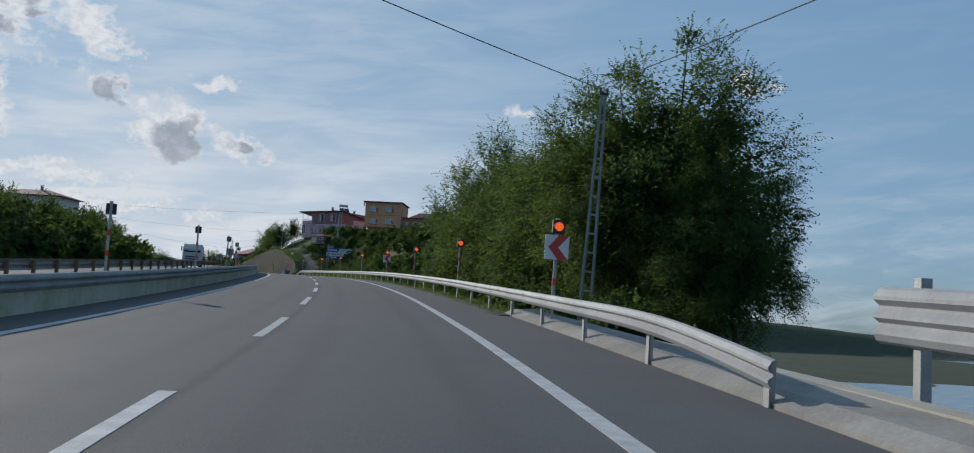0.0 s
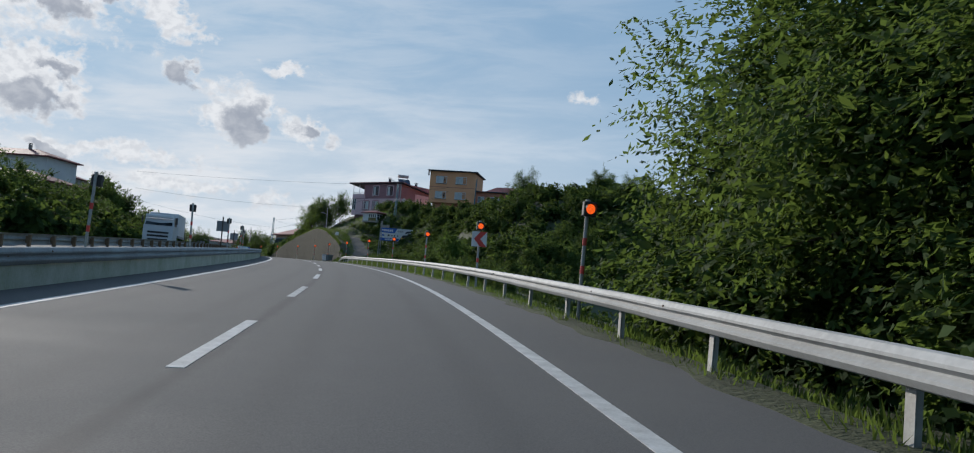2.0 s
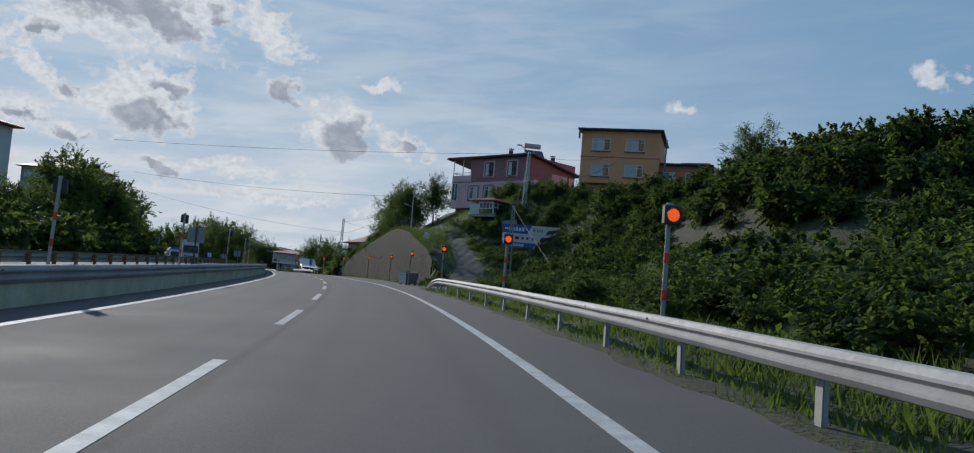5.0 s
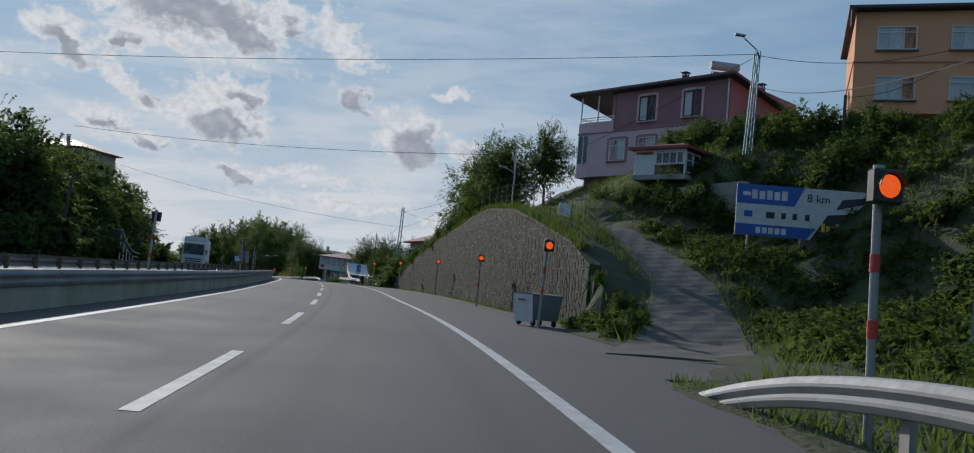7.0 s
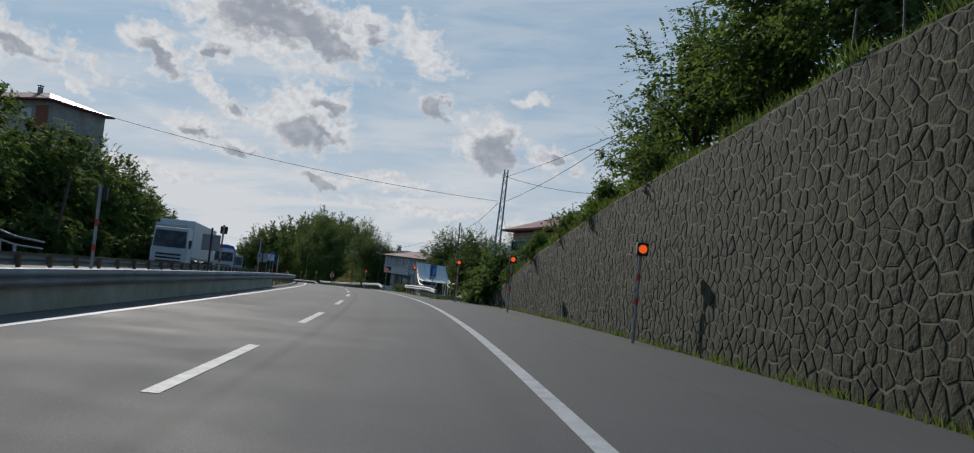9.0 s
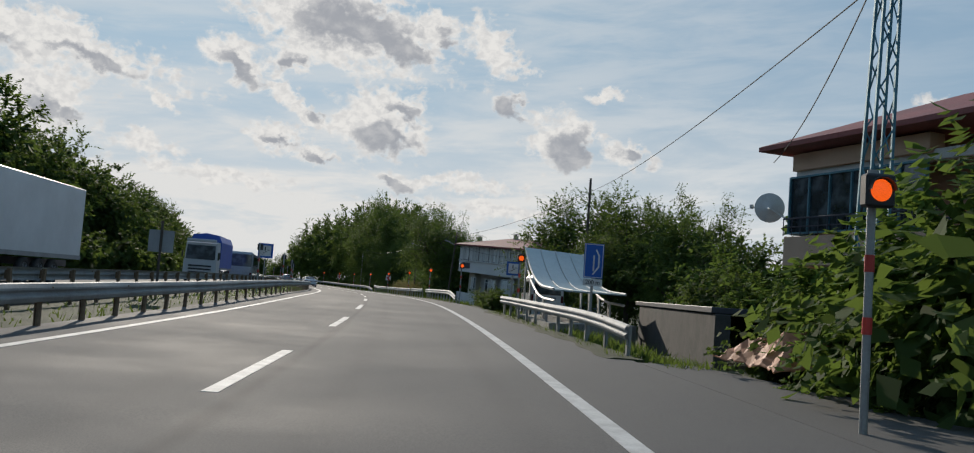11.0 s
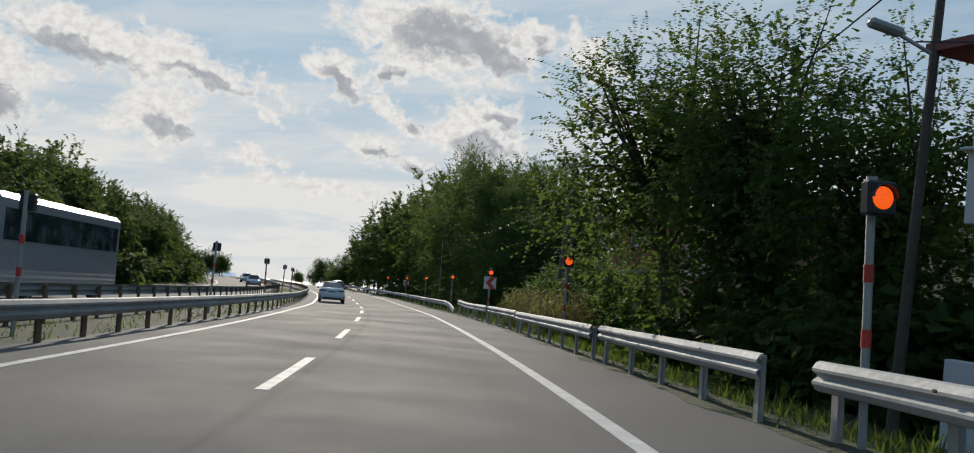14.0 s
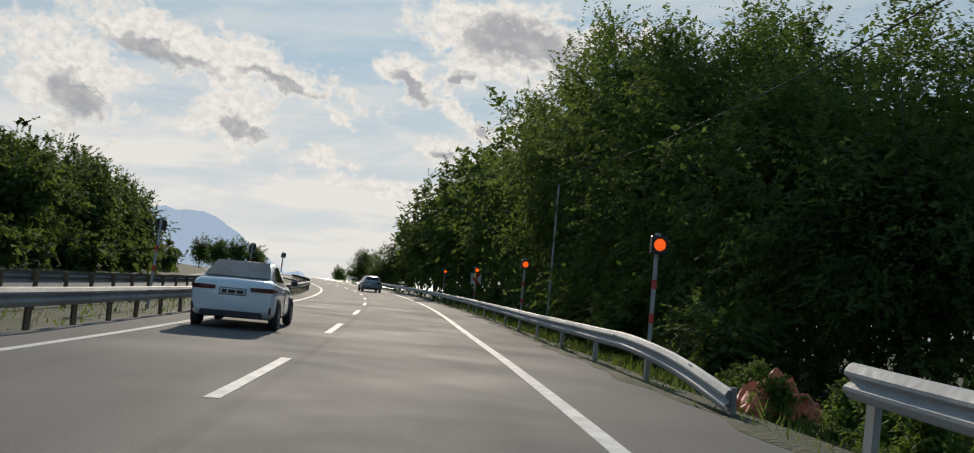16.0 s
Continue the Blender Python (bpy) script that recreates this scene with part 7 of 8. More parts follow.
def fence():
    ob = thing("fence", stand(170, 7.2, 3.2), "wire fence on thin posts along the wall top", "fence")
    inv = ob.matrix_world.inverted()
    tops = []
    for i in range(16):
        s = 168.6 + i * 1.75
        base = float(np.interp(s, WALL_S, WALL_H))
        bm = bmesh.new()
        rod(bm, (0, 0, -0.3), (0, 0, 1.35), 0.022, n=6)
        p = part("post", bm, M_FENCE, ob)
        p.matrix_parent_inverse = inv
        p.matrix_basis = stand(s, 7.15, base) @ pose(0, 0, 0, 0, random.uniform(-3, 5), 0)
        tops.append((s, base))
    for h in (0.25, 0.5, 0.75, 1.0, 1.28):
        bm = bmesh.new()
        for (s, b), (s2, b2) in zip(tops, tops[1:]):
            rod(bm, at(s, 7.15, b + h), at(s2, 7.15, b2 + h), 0.005, n=4)
        w = part("wire", bm, M_FENCE, ob)
        w.matrix_parent_inverse = inv
        w.matrix_basis = Matrix()
    bm = bmesh.new()
    bmesh.ops.create_grid(bm, x_segments=8, y_segments=8, size=0.24)
    for v in bm.verts:
        v.co.z = 0.12 * noise.noise((v.co.x * 3, v.co.y * 3, 5))
    bmesh.ops.solidify(bm, geom=bm.faces[:], thickness=0.01)
    c = part("cloth", bm, M_WHITE)
    c.matrix_world = stand(172.9, 7.05, 4.3) @ pose(0, 0, 0, 90, 10, 4)
    tagged(c, "white cloth hung over the wire fence", "cloth")


fence()
for i in range(14):
    f = 0.25 + 0.055 * i
    plant(random.choice(["bush", "bush2"]), 186.0 - 12.0 * f, 10.9 + 3.9 * f - 0.35, random.uniform(0.4, 0.62), "ivy and shrubs overgrowing the terrace wall", "shrub", "ivy on the wall", up=random.uniform(4.2, 5.6), name="ivy")



# ---- vehicles ----
M_CAR_WHITE = mat("white_car_paint", (0.66, 0.70, 0.74), (0.65, 0.69, 0.73), 0.22, metal=0.1, bump=0.0, coat=0.7, scale=0.8)
M_CAR_SILVER = mat("silver_car_paint", (0.36, 0.39, 0.43), (0.32, 0.35, 0.39), 0.3, metal=0.4, bump=0.0, coat=0.6)
M_VAN_WHITE = mat("aged_white_paint", (0.68, 0.67, 0.63), (0.56, 0.54, 0.49), 0.4, bump=0.02, coat=0.2, scale=1.5)
M_TYRE = mat("tyre_rubber", (0.022, 0.022, 0.022), (0.035, 0.034, 0.032), 0.85, scale=8, fine=60)
M_RIM = mat("alloy_rim", (0.42, 0.42, 0.43), (0.20, 0.20, 0.20), 0.35, metal=0.8)
M_TAIL = mat("red_lamp_glass", (0.10, 0.010, 0.012), (0.06, 0.008, 0.010), 0.15, bump=0.0, coat=0.8)
M_CLEAR = mat("clear_lamp_glass", (0.55, 0.56, 0.56), (0.42, 0.43, 0.43), 0.15, bump=0.0, coat=0.8)
M_CAR_GLASS = glass_mat("car_glass", (0.018, 0.024, 0.028), 0.04)
M_PLASTIC = mat("black_plastic", (0.025, 0.025, 0.027), (0.035, 0.035, 0.037), 0.6)
M_BLUE_TARP = mat("blue_truck_cover", (0.03, 0.09, 0.42), (0.025, 0.07, 0.33), 0.5, scale=1.2, fine=8, bump=0.3)
M_TRAILER = mat("white_trailer_side", (0.58, 0.59, 0.60), (0.48, 0.49, 0.50), 0.45, scale=0.6)


def loft(bm, rings, close=True):
    vs = [[bm.verts.new(p) for p in r] for r in rings]
    n = len(rings[0])
    for a, b in zip(vs, vs[1:]):
        for i in range(n):
            bm.faces.new((a[i], a[(i + 1) % n], b[(i + 1) % n], b[i]))
    if close:
        bm.faces.new(vs[0][::-1])
        bm.faces.new(vs[-1])
    bmesh.ops.recalc_face_normals(bm, faces=bm.faces[:])


def mirror_ring(half):
    return half + [(-x, y, z) for x, y, z in reversed(half) if x > 1e-4]


def wheel(parent, x, y, r, side, rim=None):
    bm = bmesh.new()
    prof = [(0.0, r * 0.66), (0.0, r * 0.9), (0.03, r), (0.17, r), (0.2, r * 0.9), (0.2, r * 0.66)]
    rings = []
    for i in range(28):
        a = 2 * math.pi * i / 28
        rings.append([(x + side * (0.0 - p), y + q * math.cos(a), r + q * math.sin(a)) for p, q in prof])
    loft(bm, rings + [rings[0]], False)
    bmesh.ops.remove_doubles(bm, verts=bm.verts[:], dist=1e-5)
    tyre = part("wheel", bm, M_TYRE, parent, smooth=True)
    bm = bmesh.new()
    rod(bm, (x - side * 0.05, y, r), (x - side * 0.12, y, r), r * 0.67, n=24)
    part("rim_well", bm, M_PLASTIC, tyre)
    bm = bmesh.new()
    for i in range(5):
        for d in (-0.10, 0.10):
            a = 2 * math.pi * i / 5 + d
            rod(bm, (x - side * 0.015, y + 0.05 * math.cos(a), r + 0.05 * math.sin(a)), (x - side * 0.03, y + r * 0.64 * math.cos(a * 1.0 + d * 0.8), r + r * 0.64 * math.sin(a + d * 0.8)), 0.022, n=5)
    rod(bm, (x - side * 0.005, y, r), (x - side * 0.05, y, r), 0.07, n=12)
    for i in range(24):
        a0, a1 = 2 * math.pi * i / 24, 2 * math.pi * (i + 1) / 24
        rod(bm, (x - side * 0.02, y + r * 0.65 * math.cos(a0), r + r * 0.65 * math.sin(a0)), (x - side * 0.02, y + r * 0.65 * math.cos(a1), r + r * 0.65 * math.sin(a1)), 0.014, n=5)
    part("rim", bm, rim or M_RIM, tyre)


def number_plate(parent, y, z, tilt=0):
    bm = bmesh.new()
    box(bm, (0, y, z), (0.54, 0.015, 0.125), bevel=0.006)
    p = part("number_plate", bm, M_WHITE, parent)
    bm = bmesh.new()
    box(bm, (0, y + 0.006, z), (0.57, 0.012, 0.155), bevel=0.006)
    part("plate_frame", bm, M_PLASTIC, p)
    for x, w in ((-0.17, 0.09), (-0.02, 0.14), (0.155, 0.13)):
        bm = bmesh.new()
        box(bm, (x, y - 0.011, z), (w, 0.006, 0.07))
        part("plate_bar", bm, M_BLACK, p)


def sedan(m, paint, label, group="cars", plate=True):
    ob = thing("car", m, label, "car", group)
    st = [(-2.26, 0.79, 0.42, 0.93), (-2.23, 0.84, 0.34, 1.0), (-2.05, 0.88, 0.27, 1.06), (-1.7, 0.88, 0.22, 1.07), (-1.2, 0.895, 0.2, 1.04), (-0.4, 0.90, 0.19, 0.99), (0.5, 0.90, 0.19, 0.97),
          (1.0, 0.895, 0.2, 0.95), (1.5, 0.88, 0.22, 0.89), (1.95, 0.82, 0.25, 0.80), (2.2, 0.70, 0.3, 0.70), (2.3, 0.55, 0.36, 0.6)]
    bm = bmesh.new()
    rings = []
    for y, w, zb, zs in st:
        rings.append(mirror_ring([(0, y, zb), (w * 0.88, y, zb), (w * 0.98, y, zb + 0.1), (w, y, zb + 0.22), (w * 0.985, y, zs * 0.6 + 0.05), (w * 1.0, y, zs * 0.72 + 0.05), (w * 0.97, y, zs - 0.13), (w * 0.93, y, zs - 0.06), (w * 0.84, y, zs), (0, y, zs + 0.02)]))
    loft(bm, rings)
    body = part("body", bm, paint, ob, smooth=True)
    cab = [(-1.80, 0.76, 1.05, 0.70, 1.07), (-1.45, 0.79, 1.04, 0.62, 1.24), (-1.0, 0.81, 1.02, 0.58, 1.40), (-0.6, 0.82, 1.0, 0.585, 1.455), (-0.1, 0.82, 0.99, 0.59, 1.465), (0.25, 0.82, 0.98, 0.58, 1.43), (0.7, 0.80, 0.96, 0.62, 1.19), (1.12, 0.76, 0.93, 0.70, 0.955)]
    bm = bmesh.new()
    rings = []
    for y, wb, zb, wt, zt in cab:
        wm = wb + (wt - wb) * 0.55
        rings.append(mirror_ring([(0, y, zb - 0.05), (wb, y, zb - 0.05), (wb + (wt - wb) * 0.2, y, zb + (zt - zb) * 0.25), (wm, y, zb + (zt - zb) * 0.62), (wt + 0.05, y, zb + (zt - zb) * 0.9), (wt - 0.06, y, zt), (0, y, zt + 0.015)]))
    loft(bm, rings)
    part("cabin", bm, paint, body, smooth=True)

    def side_x(y, z):
        wb, zb, wt, zt = [float(np.interp(y, [c[0] for c in cab], [c[k] for c in cab])) for k in (1, 2, 3, 4)]
        f = min(max((z - zb) / max(zt - zb, 0.01), 0), 1)
        return float(np.interp(f, [0, 0.25, 0.62, 0.9, 1], [wb, wb + (wt - wb) * 0.2, wb + (wt - wb) * 0.55, wt + 0.05, wt - 0.06]))

    def pane_side(name, pts, side, mat_, off):
        bm = bmesh.new()
        k = 4
        rows_ = []
        lo, hi = pts
        for i in range(len(lo)):
            col = []
            for j in range(k + 1):
                y = lo[i][0] + (hi[i][0] - lo[i][0]) * j / k
                z = lo[i][1] + (hi[i][1] - lo[i][1]) * j / k
                col.append(bm.verts.new((side * (side_x(y, z) + off), y, z)))
            rows_.append(col)
        for a, b in zip(rows_, rows_[1:]):
            for j in range(k):
                bm.faces.new((a[j], a[j + 1], b[j + 1], b[j]) if side > 0 else (a[j], b[j], b[j + 1], a[j + 1]))
        part(name, bm, mat_, body, smooth=True)
    for side in (1, -1):
        pane_side("window_trim", ([(-1.42, 1.06), (-1.0, 1.045), (-0.35, 1.03), (0.3, 1.02), (0.85, 1.0)], [(-1.30, 1.15), (-0.86, 1.36), (-0.35, 1.40), (0.1, 1.39), (0.66, 1.12)]), side, M_PLASTIC, 0.006)
        pane_side("side_window", ([(-1.30, 1.075), (-1.15, 1.07), (-1.0, 1.065)], [(-1.24, 1.14), (-1.06, 1.24), (-0.93, 1.30)]), side, M_CAR_GLASS, 0.012)
        pane_side("side_window", ([(-0.96, 1.065), (-0.6, 1.055), (-0.32, 1.05)], [(-0.89, 1.32), (-0.6, 1.375), (-0.32, 1.385)]), side, M_CAR_GLASS, 0.012)
        pane_side("side_window", ([(-0.24, 1.05), (0.2, 1.04), (0.74, 1.02)], [(-0.24, 1.385), (0.08, 1.37), (0.6, 1.11)]), side, M_CAR_GLASS, 0.012)
        for y in (-1.42, 1.38):
            bm = bmesh.new()
            rod(bm, (side * 0.78, y, 0.32), (side * 0.908, y, 0.32), 0.372, n=28)
            part("wheel_arch", bm, M_PLASTIC, body)
            wheel(ob, side * 0.93, y, 0.315, side)
        for y in (-0.75, 0.25):
            bm = bmesh.new()
            box(bm, (side * 0.905, y, 0.84), (0.03, 0.18, 0.028), bevel=0.01)
            part("door_handle", bm, M_RIM, body)
        bm = bmesh.new()
        box(bm, (side * 0.98, 0.72, 1.04), (0.17, 0.1, 0.12), bevel=0.035)
        part("mirror", bm, M_PLASTIC, body)
        for y in (-0.30, 0.78):
            bm = bmesh.new()
            box(bm, (side * 0.897, y, 0.62), (0.012, 0.008, 0.62))
            part("door_gap", bm, M_PLASTIC, body)
        bm = bmesh.new()
        pts = [(0.36, -2.262, 0.01), (0.66, -2.258, 0.0), (0.83, -2.215, 0.0), (0.905, -1.98, 0.02)]
        rings = [[(side * x, y - 0.03, 0.82 + q), (side * x, y + 0.05, 0.82 + q), (side * x, y + 0.05, 0.915 - q * 0.6), (side * x, y - 0.03, 0.915 - q * 0.6)] for x, y, q in pts]
        loft(bm, rings)
        part("tail_light", bm, M_TAIL, body, "dark red wrap-around tail light", smooth=False)
        bm = bmesh.new()
        box(bm, (side * 0.80, -2.2, 0.45), (0.05, 0.1, 0.16), bevel=0.01)
        part("reflector", bm, M_TAIL, body)
        bm = bmesh.new()
        box(bm, (side * 0.62, 2.14, 0.66), (0.32, 0.22, 0.11), bevel=0.03)
        part("headlight", bm, M_CLEAR, body)
    bm = bmesh.new()
    f = [bm.verts.new((x, y, z)) for x, y, z in ((-0.70, -1.80, 1.125), (0.70, -1.80, 1.125), (0.58, -1.02, 1.465), (-0.58, -1.02, 1.465))]
    bm.faces.new(f)
    bmesh.ops.subdivide_edges(bm, edges=bm.edges[:], cuts=3, use_grid_fill=True)
    bmesh.ops.solidify(bm, geom=bm.faces[:], thickness=0.012)
    part("rear_window", bm, M_CAR_GLASS, body)
    bm = bmesh.new()
    f = [bm.verts.new((x, y, z)) for x, y, z in ((0.68, 1.06, 1.02), (-0.68, 1.06, 1.02), (-0.54, 0.3, 1.46), (0.54, 0.3, 1.46))]
    bm.faces.new(f)
    bmesh.ops.solidify(bm, geom=bm.faces[:], thickness=0.012)
    part("windscreen", bm, M_CAR_GLASS, body)
    bm = bmesh.new()
    box(bm, (0, -2.2, 0.33), (1.3, 0.12, 0.16), bevel=0.03)
    part("diffuser", bm, M_PLASTIC, body)
    bm = bmesh.new()
    rings = [[(x, -0.95 + k * 0.02, 1.44), (x, -0.75, 1.45), (x, -0.93, 1.45 + h)] for x, h, k in ((-0.03, 0.04, 1), (0.0, 0.09, 0), (0.03, 0.04, 1))]
    loft(bm, rings)
    part("antenna_fin", bm, paint, body)
    bm = bmesh.new()
    box(bm, (0, -2.2, 0.97), (1.0, 0.05, 0.03), bevel=0.01)
    part("boot_lip", bm, paint, body)
    number_plate(body, -2.272, 0.80)
    return ob


def hatchback(m, paint, label):
    ob = sedan(m, paint, label)
    body = [c for c in ob.children if c.name.startswith("body")][0]
    bm = bmesh.new()
    rings = []
    for y, wb, zb, wt, zt in ((-2.22, 0.74, 0.95, 0.70, 1.10), (-2.0, 0.80, 0.97, 0.62, 1.42), (-1.4, 0.82, 1.0, 0.60, 1.50), (-0.5, 0.82, 1.0, 0.59, 1.49)):
        rings.append(mirror_ring([(0, y, zb), (wb, y, zb), (wt + 0.05, y, zb + (zt - zb) * 0.85), (wt - 0.05, y, zt), (0, y, zt + 0.01)]))
    loft(bm, rings)
    part("tailgate", bm, paint, body, smooth=True)
    bm = bmesh.new()
    f = [bm.verts.new(p) for p in ((-0.6, -2.2, 1.14), (0.6, -2.2, 1.14), (0.52, -2.03, 1.40), (-0.52, -2.03, 1.40))]
    bm.faces.new(f)
    bmesh.ops.solidify(bm, geom=bm.faces[:], thickness=0.03)
    part("rear_window", bm, M_CAR_GLASS, body)
    return ob


sedan(stand(360.75, -3.80, 0.004, 1.0), M_CAR_WHITE, "white saloon car on the inner lane of the road", "cars")
hatchback(stand(428.0, -0.1, 0.004, 1.5), M_CAR_SILVER, "silver hatchback on the outer lane far ahead")
sedan(stand(415, -12.2, 0.024, 180), M_CAR_SILVER, "light car on the other carriageway", "cars")
sedan(stand(449, -12.0, 0.024, 180), M_CAR_WHITE, "white car on the other carriageway", "cars")


def van(m):
    ob = thing("van", m, "old white delivery van parked on the verge", "van")
    st = [(-2.1, 0.74, 0.42, 1.86), (-2.02, 0.80, 0.36, 1.90), (-1.0, 0.82, 0.34, 1.93), (0.6, 0.82, 0.34, 1.93), (1.05, 0.82, 0.36, 1.88), (1.45, 0.80, 0.38, 1.40), (1.75, 0.79, 0.4, 1.12), (2.05, 0.76, 0.42, 1.02), (2.12, 0.70, 0.5, 0.9)]
    bm = bmesh.new()
    loft(bm, [mirror_ring([(0, y, zb), (w * 0.94, y, zb), (w, y, zb + 0.12), (w, y, min(1.0, zt - 0.08)), (w * (0.93 if zt > 1.2 else 0.97), y, zt - 0.12), (w * 0.82, y, zt - 0.02), (0, y, zt)]) for y, w, zb, zt in st])
    body = part("body", bm, M_VAN_WHITE, ob, smooth=False)

    def pane(name, pts, t=0.02, material=M_CAR_GLASS):
        bm = bmesh.new()
        bm.faces.new([bm.verts.new(p) for p in pts])
        bmesh.ops.solidify(bm, geom=bm.faces[:], thickness=t)
        part(name, bm, material, body)
    for side in (1, -1):
        o = 0.83

        def sx(z):
            return side * (o - max(z - 1.0, 0) * 0.085)
        for y0, y1, cut in ((-1.85, -1.0, 0), (-0.92, -0.05, 0), (0.05, 0.98, 0.42)):
            pane("window_rubber", [(sx(1.06) * 1.004, y0 - 0.03, 1.06), (sx(1.06) * 1.004, y1 + 0.03 + cut, 1.06), (sx(1.64) * 1.004, y1 + 0.03, 1.64), (sx(1.64) * 1.004, y0 - 0.03, 1.64)], 0.015, M_PLASTIC)
            pane("side_window", [(sx(1.1) * 1.016, y0, 1.1), (sx(1.1) * 1.016, y1 + cut, 1.1), (sx(1.6) * 1.016, y1, 1.6), (sx(1.6) * 1.016, y0, 1.6)], 0.015)
        for y in (-1.35, 1.35):
            bm = bmesh.new()
            rod(bm, (side * 0.72, y, 0.33), (side * 0.832, y, 0.33), 0.36, n=24)
            part("wheel_arch", bm, M_PLASTIC, body)
            wheel(ob, side * 0.845, y, 0.30, side, M_WHITE)
        bm = bmesh.new()
        box(bm, (side * 0.97, 1.3, 1.2), (0.16, 0.06, 0.24), bevel=0.02)
        rod(bm, (side * 0.82, 1.3, 1.2), (side * 0.95, 1.3, 1.2), 0.015, n=6)
        part("mirror", bm, M_PLASTIC, body)
        for y in (0.05, 0.0):
            bm = bmesh.new()
            box(bm, (side * 0.835, y - 0.1 if y else y + 0.1, 0.92), (0.02, 0.13, 0.05), bevel=0.008)
            part("door_handle", bm, M_PLASTIC, body)
        for y in (0.0, 1.02, -1.0):
            bm = bmesh.new()
            box(bm, (side * 0.824, y, 0.78), (0.01, 0.012, 0.7))
            part("door_gap", bm, M_PLASTIC, body)
        bm = bmesh.new()
        box(bm, (side * 0.828, -0.4, 0.72), (0.012, 2.6, 0.04))
        part("trim_strip", bm, M_POLE, body)
        bm = bmesh.new()
        box(bm, (side * 0.6, 2.08, 0.78), (0.24, 0.1, 0.17), bevel=0.02)
        part("headlight", bm, M_CLEAR, body)
        bm = bmesh.new()
        box(bm, (side * 0.72, -2.08, 0.85), (0.13, 0.05, 0.34), bevel=0.01)
        part("tail_light", bm, M_TAIL, body)
        # lettering that cannot be read, as bars
        for k, (y, z, w, h) in enumerate(((0.75, 0.98, 0.5, 0.05), (0.8, 0.9, 0.38, 0.06), (0.7, 0.76, 0.62, 0.035))):
            bm = bmesh.new()
            box(bm, (side * 0.826, y, z), (0.008, w, h))
            part("lettering_bar", bm, M_RED if k < 2 else M_TIN, body)
    pane("windscreen", [(-0.68, 1.47, 1.42), (0.68, 1.47, 1.42), (0.62, 1.13, 1.82), (-0.62, 1.13, 1.82)], 0.03)
    for o, e, material, kind in ((0.0, 0.04, M_PLASTIC, "window_rubber"), (0.014, 0.0, M_CAR_GLASS, "rear_window")):
        bm = bmesh.new()
        plate(bm, [(-0.62 - e, 1.08 - e), (0.62 + e, 1.08 - e), (0.57 + e, 1.68 + e), (-0.57 - e, 1.68 + e)], 0.02, Matrix.Translation((0, -2.115 - o, 0)))
        part(kind, bm, material, body)
    bm = bmesh.new()
    box(bm, (0, -2.115, 0.86), (0.85, 0.012, 0.16), bevel=0.004)
    part("lettering_bar", bm, M_TIN, body)
    bm = bmesh.new()
    box(bm, (0, -2.12, 0.70), (0.52, 0.014, 0.11), bevel=0.004)
    part("number_plate", bm, M_WHITE, body)
    for y, z in ((2.1, 0.5), (-2.1, 0.5)):
        bm = bmesh.new()
        box(bm, (0, y, z), (1.6, 0.14, 0.18), bevel=0.04)
        part("bumper", bm, M_VAN_WHITE if y > 0 else M_PLASTIC, body)
    bm = bmesh.new()
    for x in (-0.6, 0.6):
        rod(bm, (x, -1.6, 2.0), (x, 0.7, 2.0), 0.018, n=6)
    for y in (-1.4, -0.3, 0.6):
        rod(bm, (-0.62, y, 2.0), (0.62, y, 2.0), 0.018, n=6)
        for x in (-0.62, 0.62):
            rod(bm, (x, y, 1.86), (x, y, 2.0), 0.015, n=6)
    part("roof_rack", bm, M_POLE, body)
    bm = bmesh.new()
    rod(bm, (0.1, 0.9, 1.9), (0.1, 0.6, 2.5), 0.008, n=5)
    part("antenna", bm, M_PLASTIC, body)


van(stand(269.2, 6.95, -0.09, -3.0))


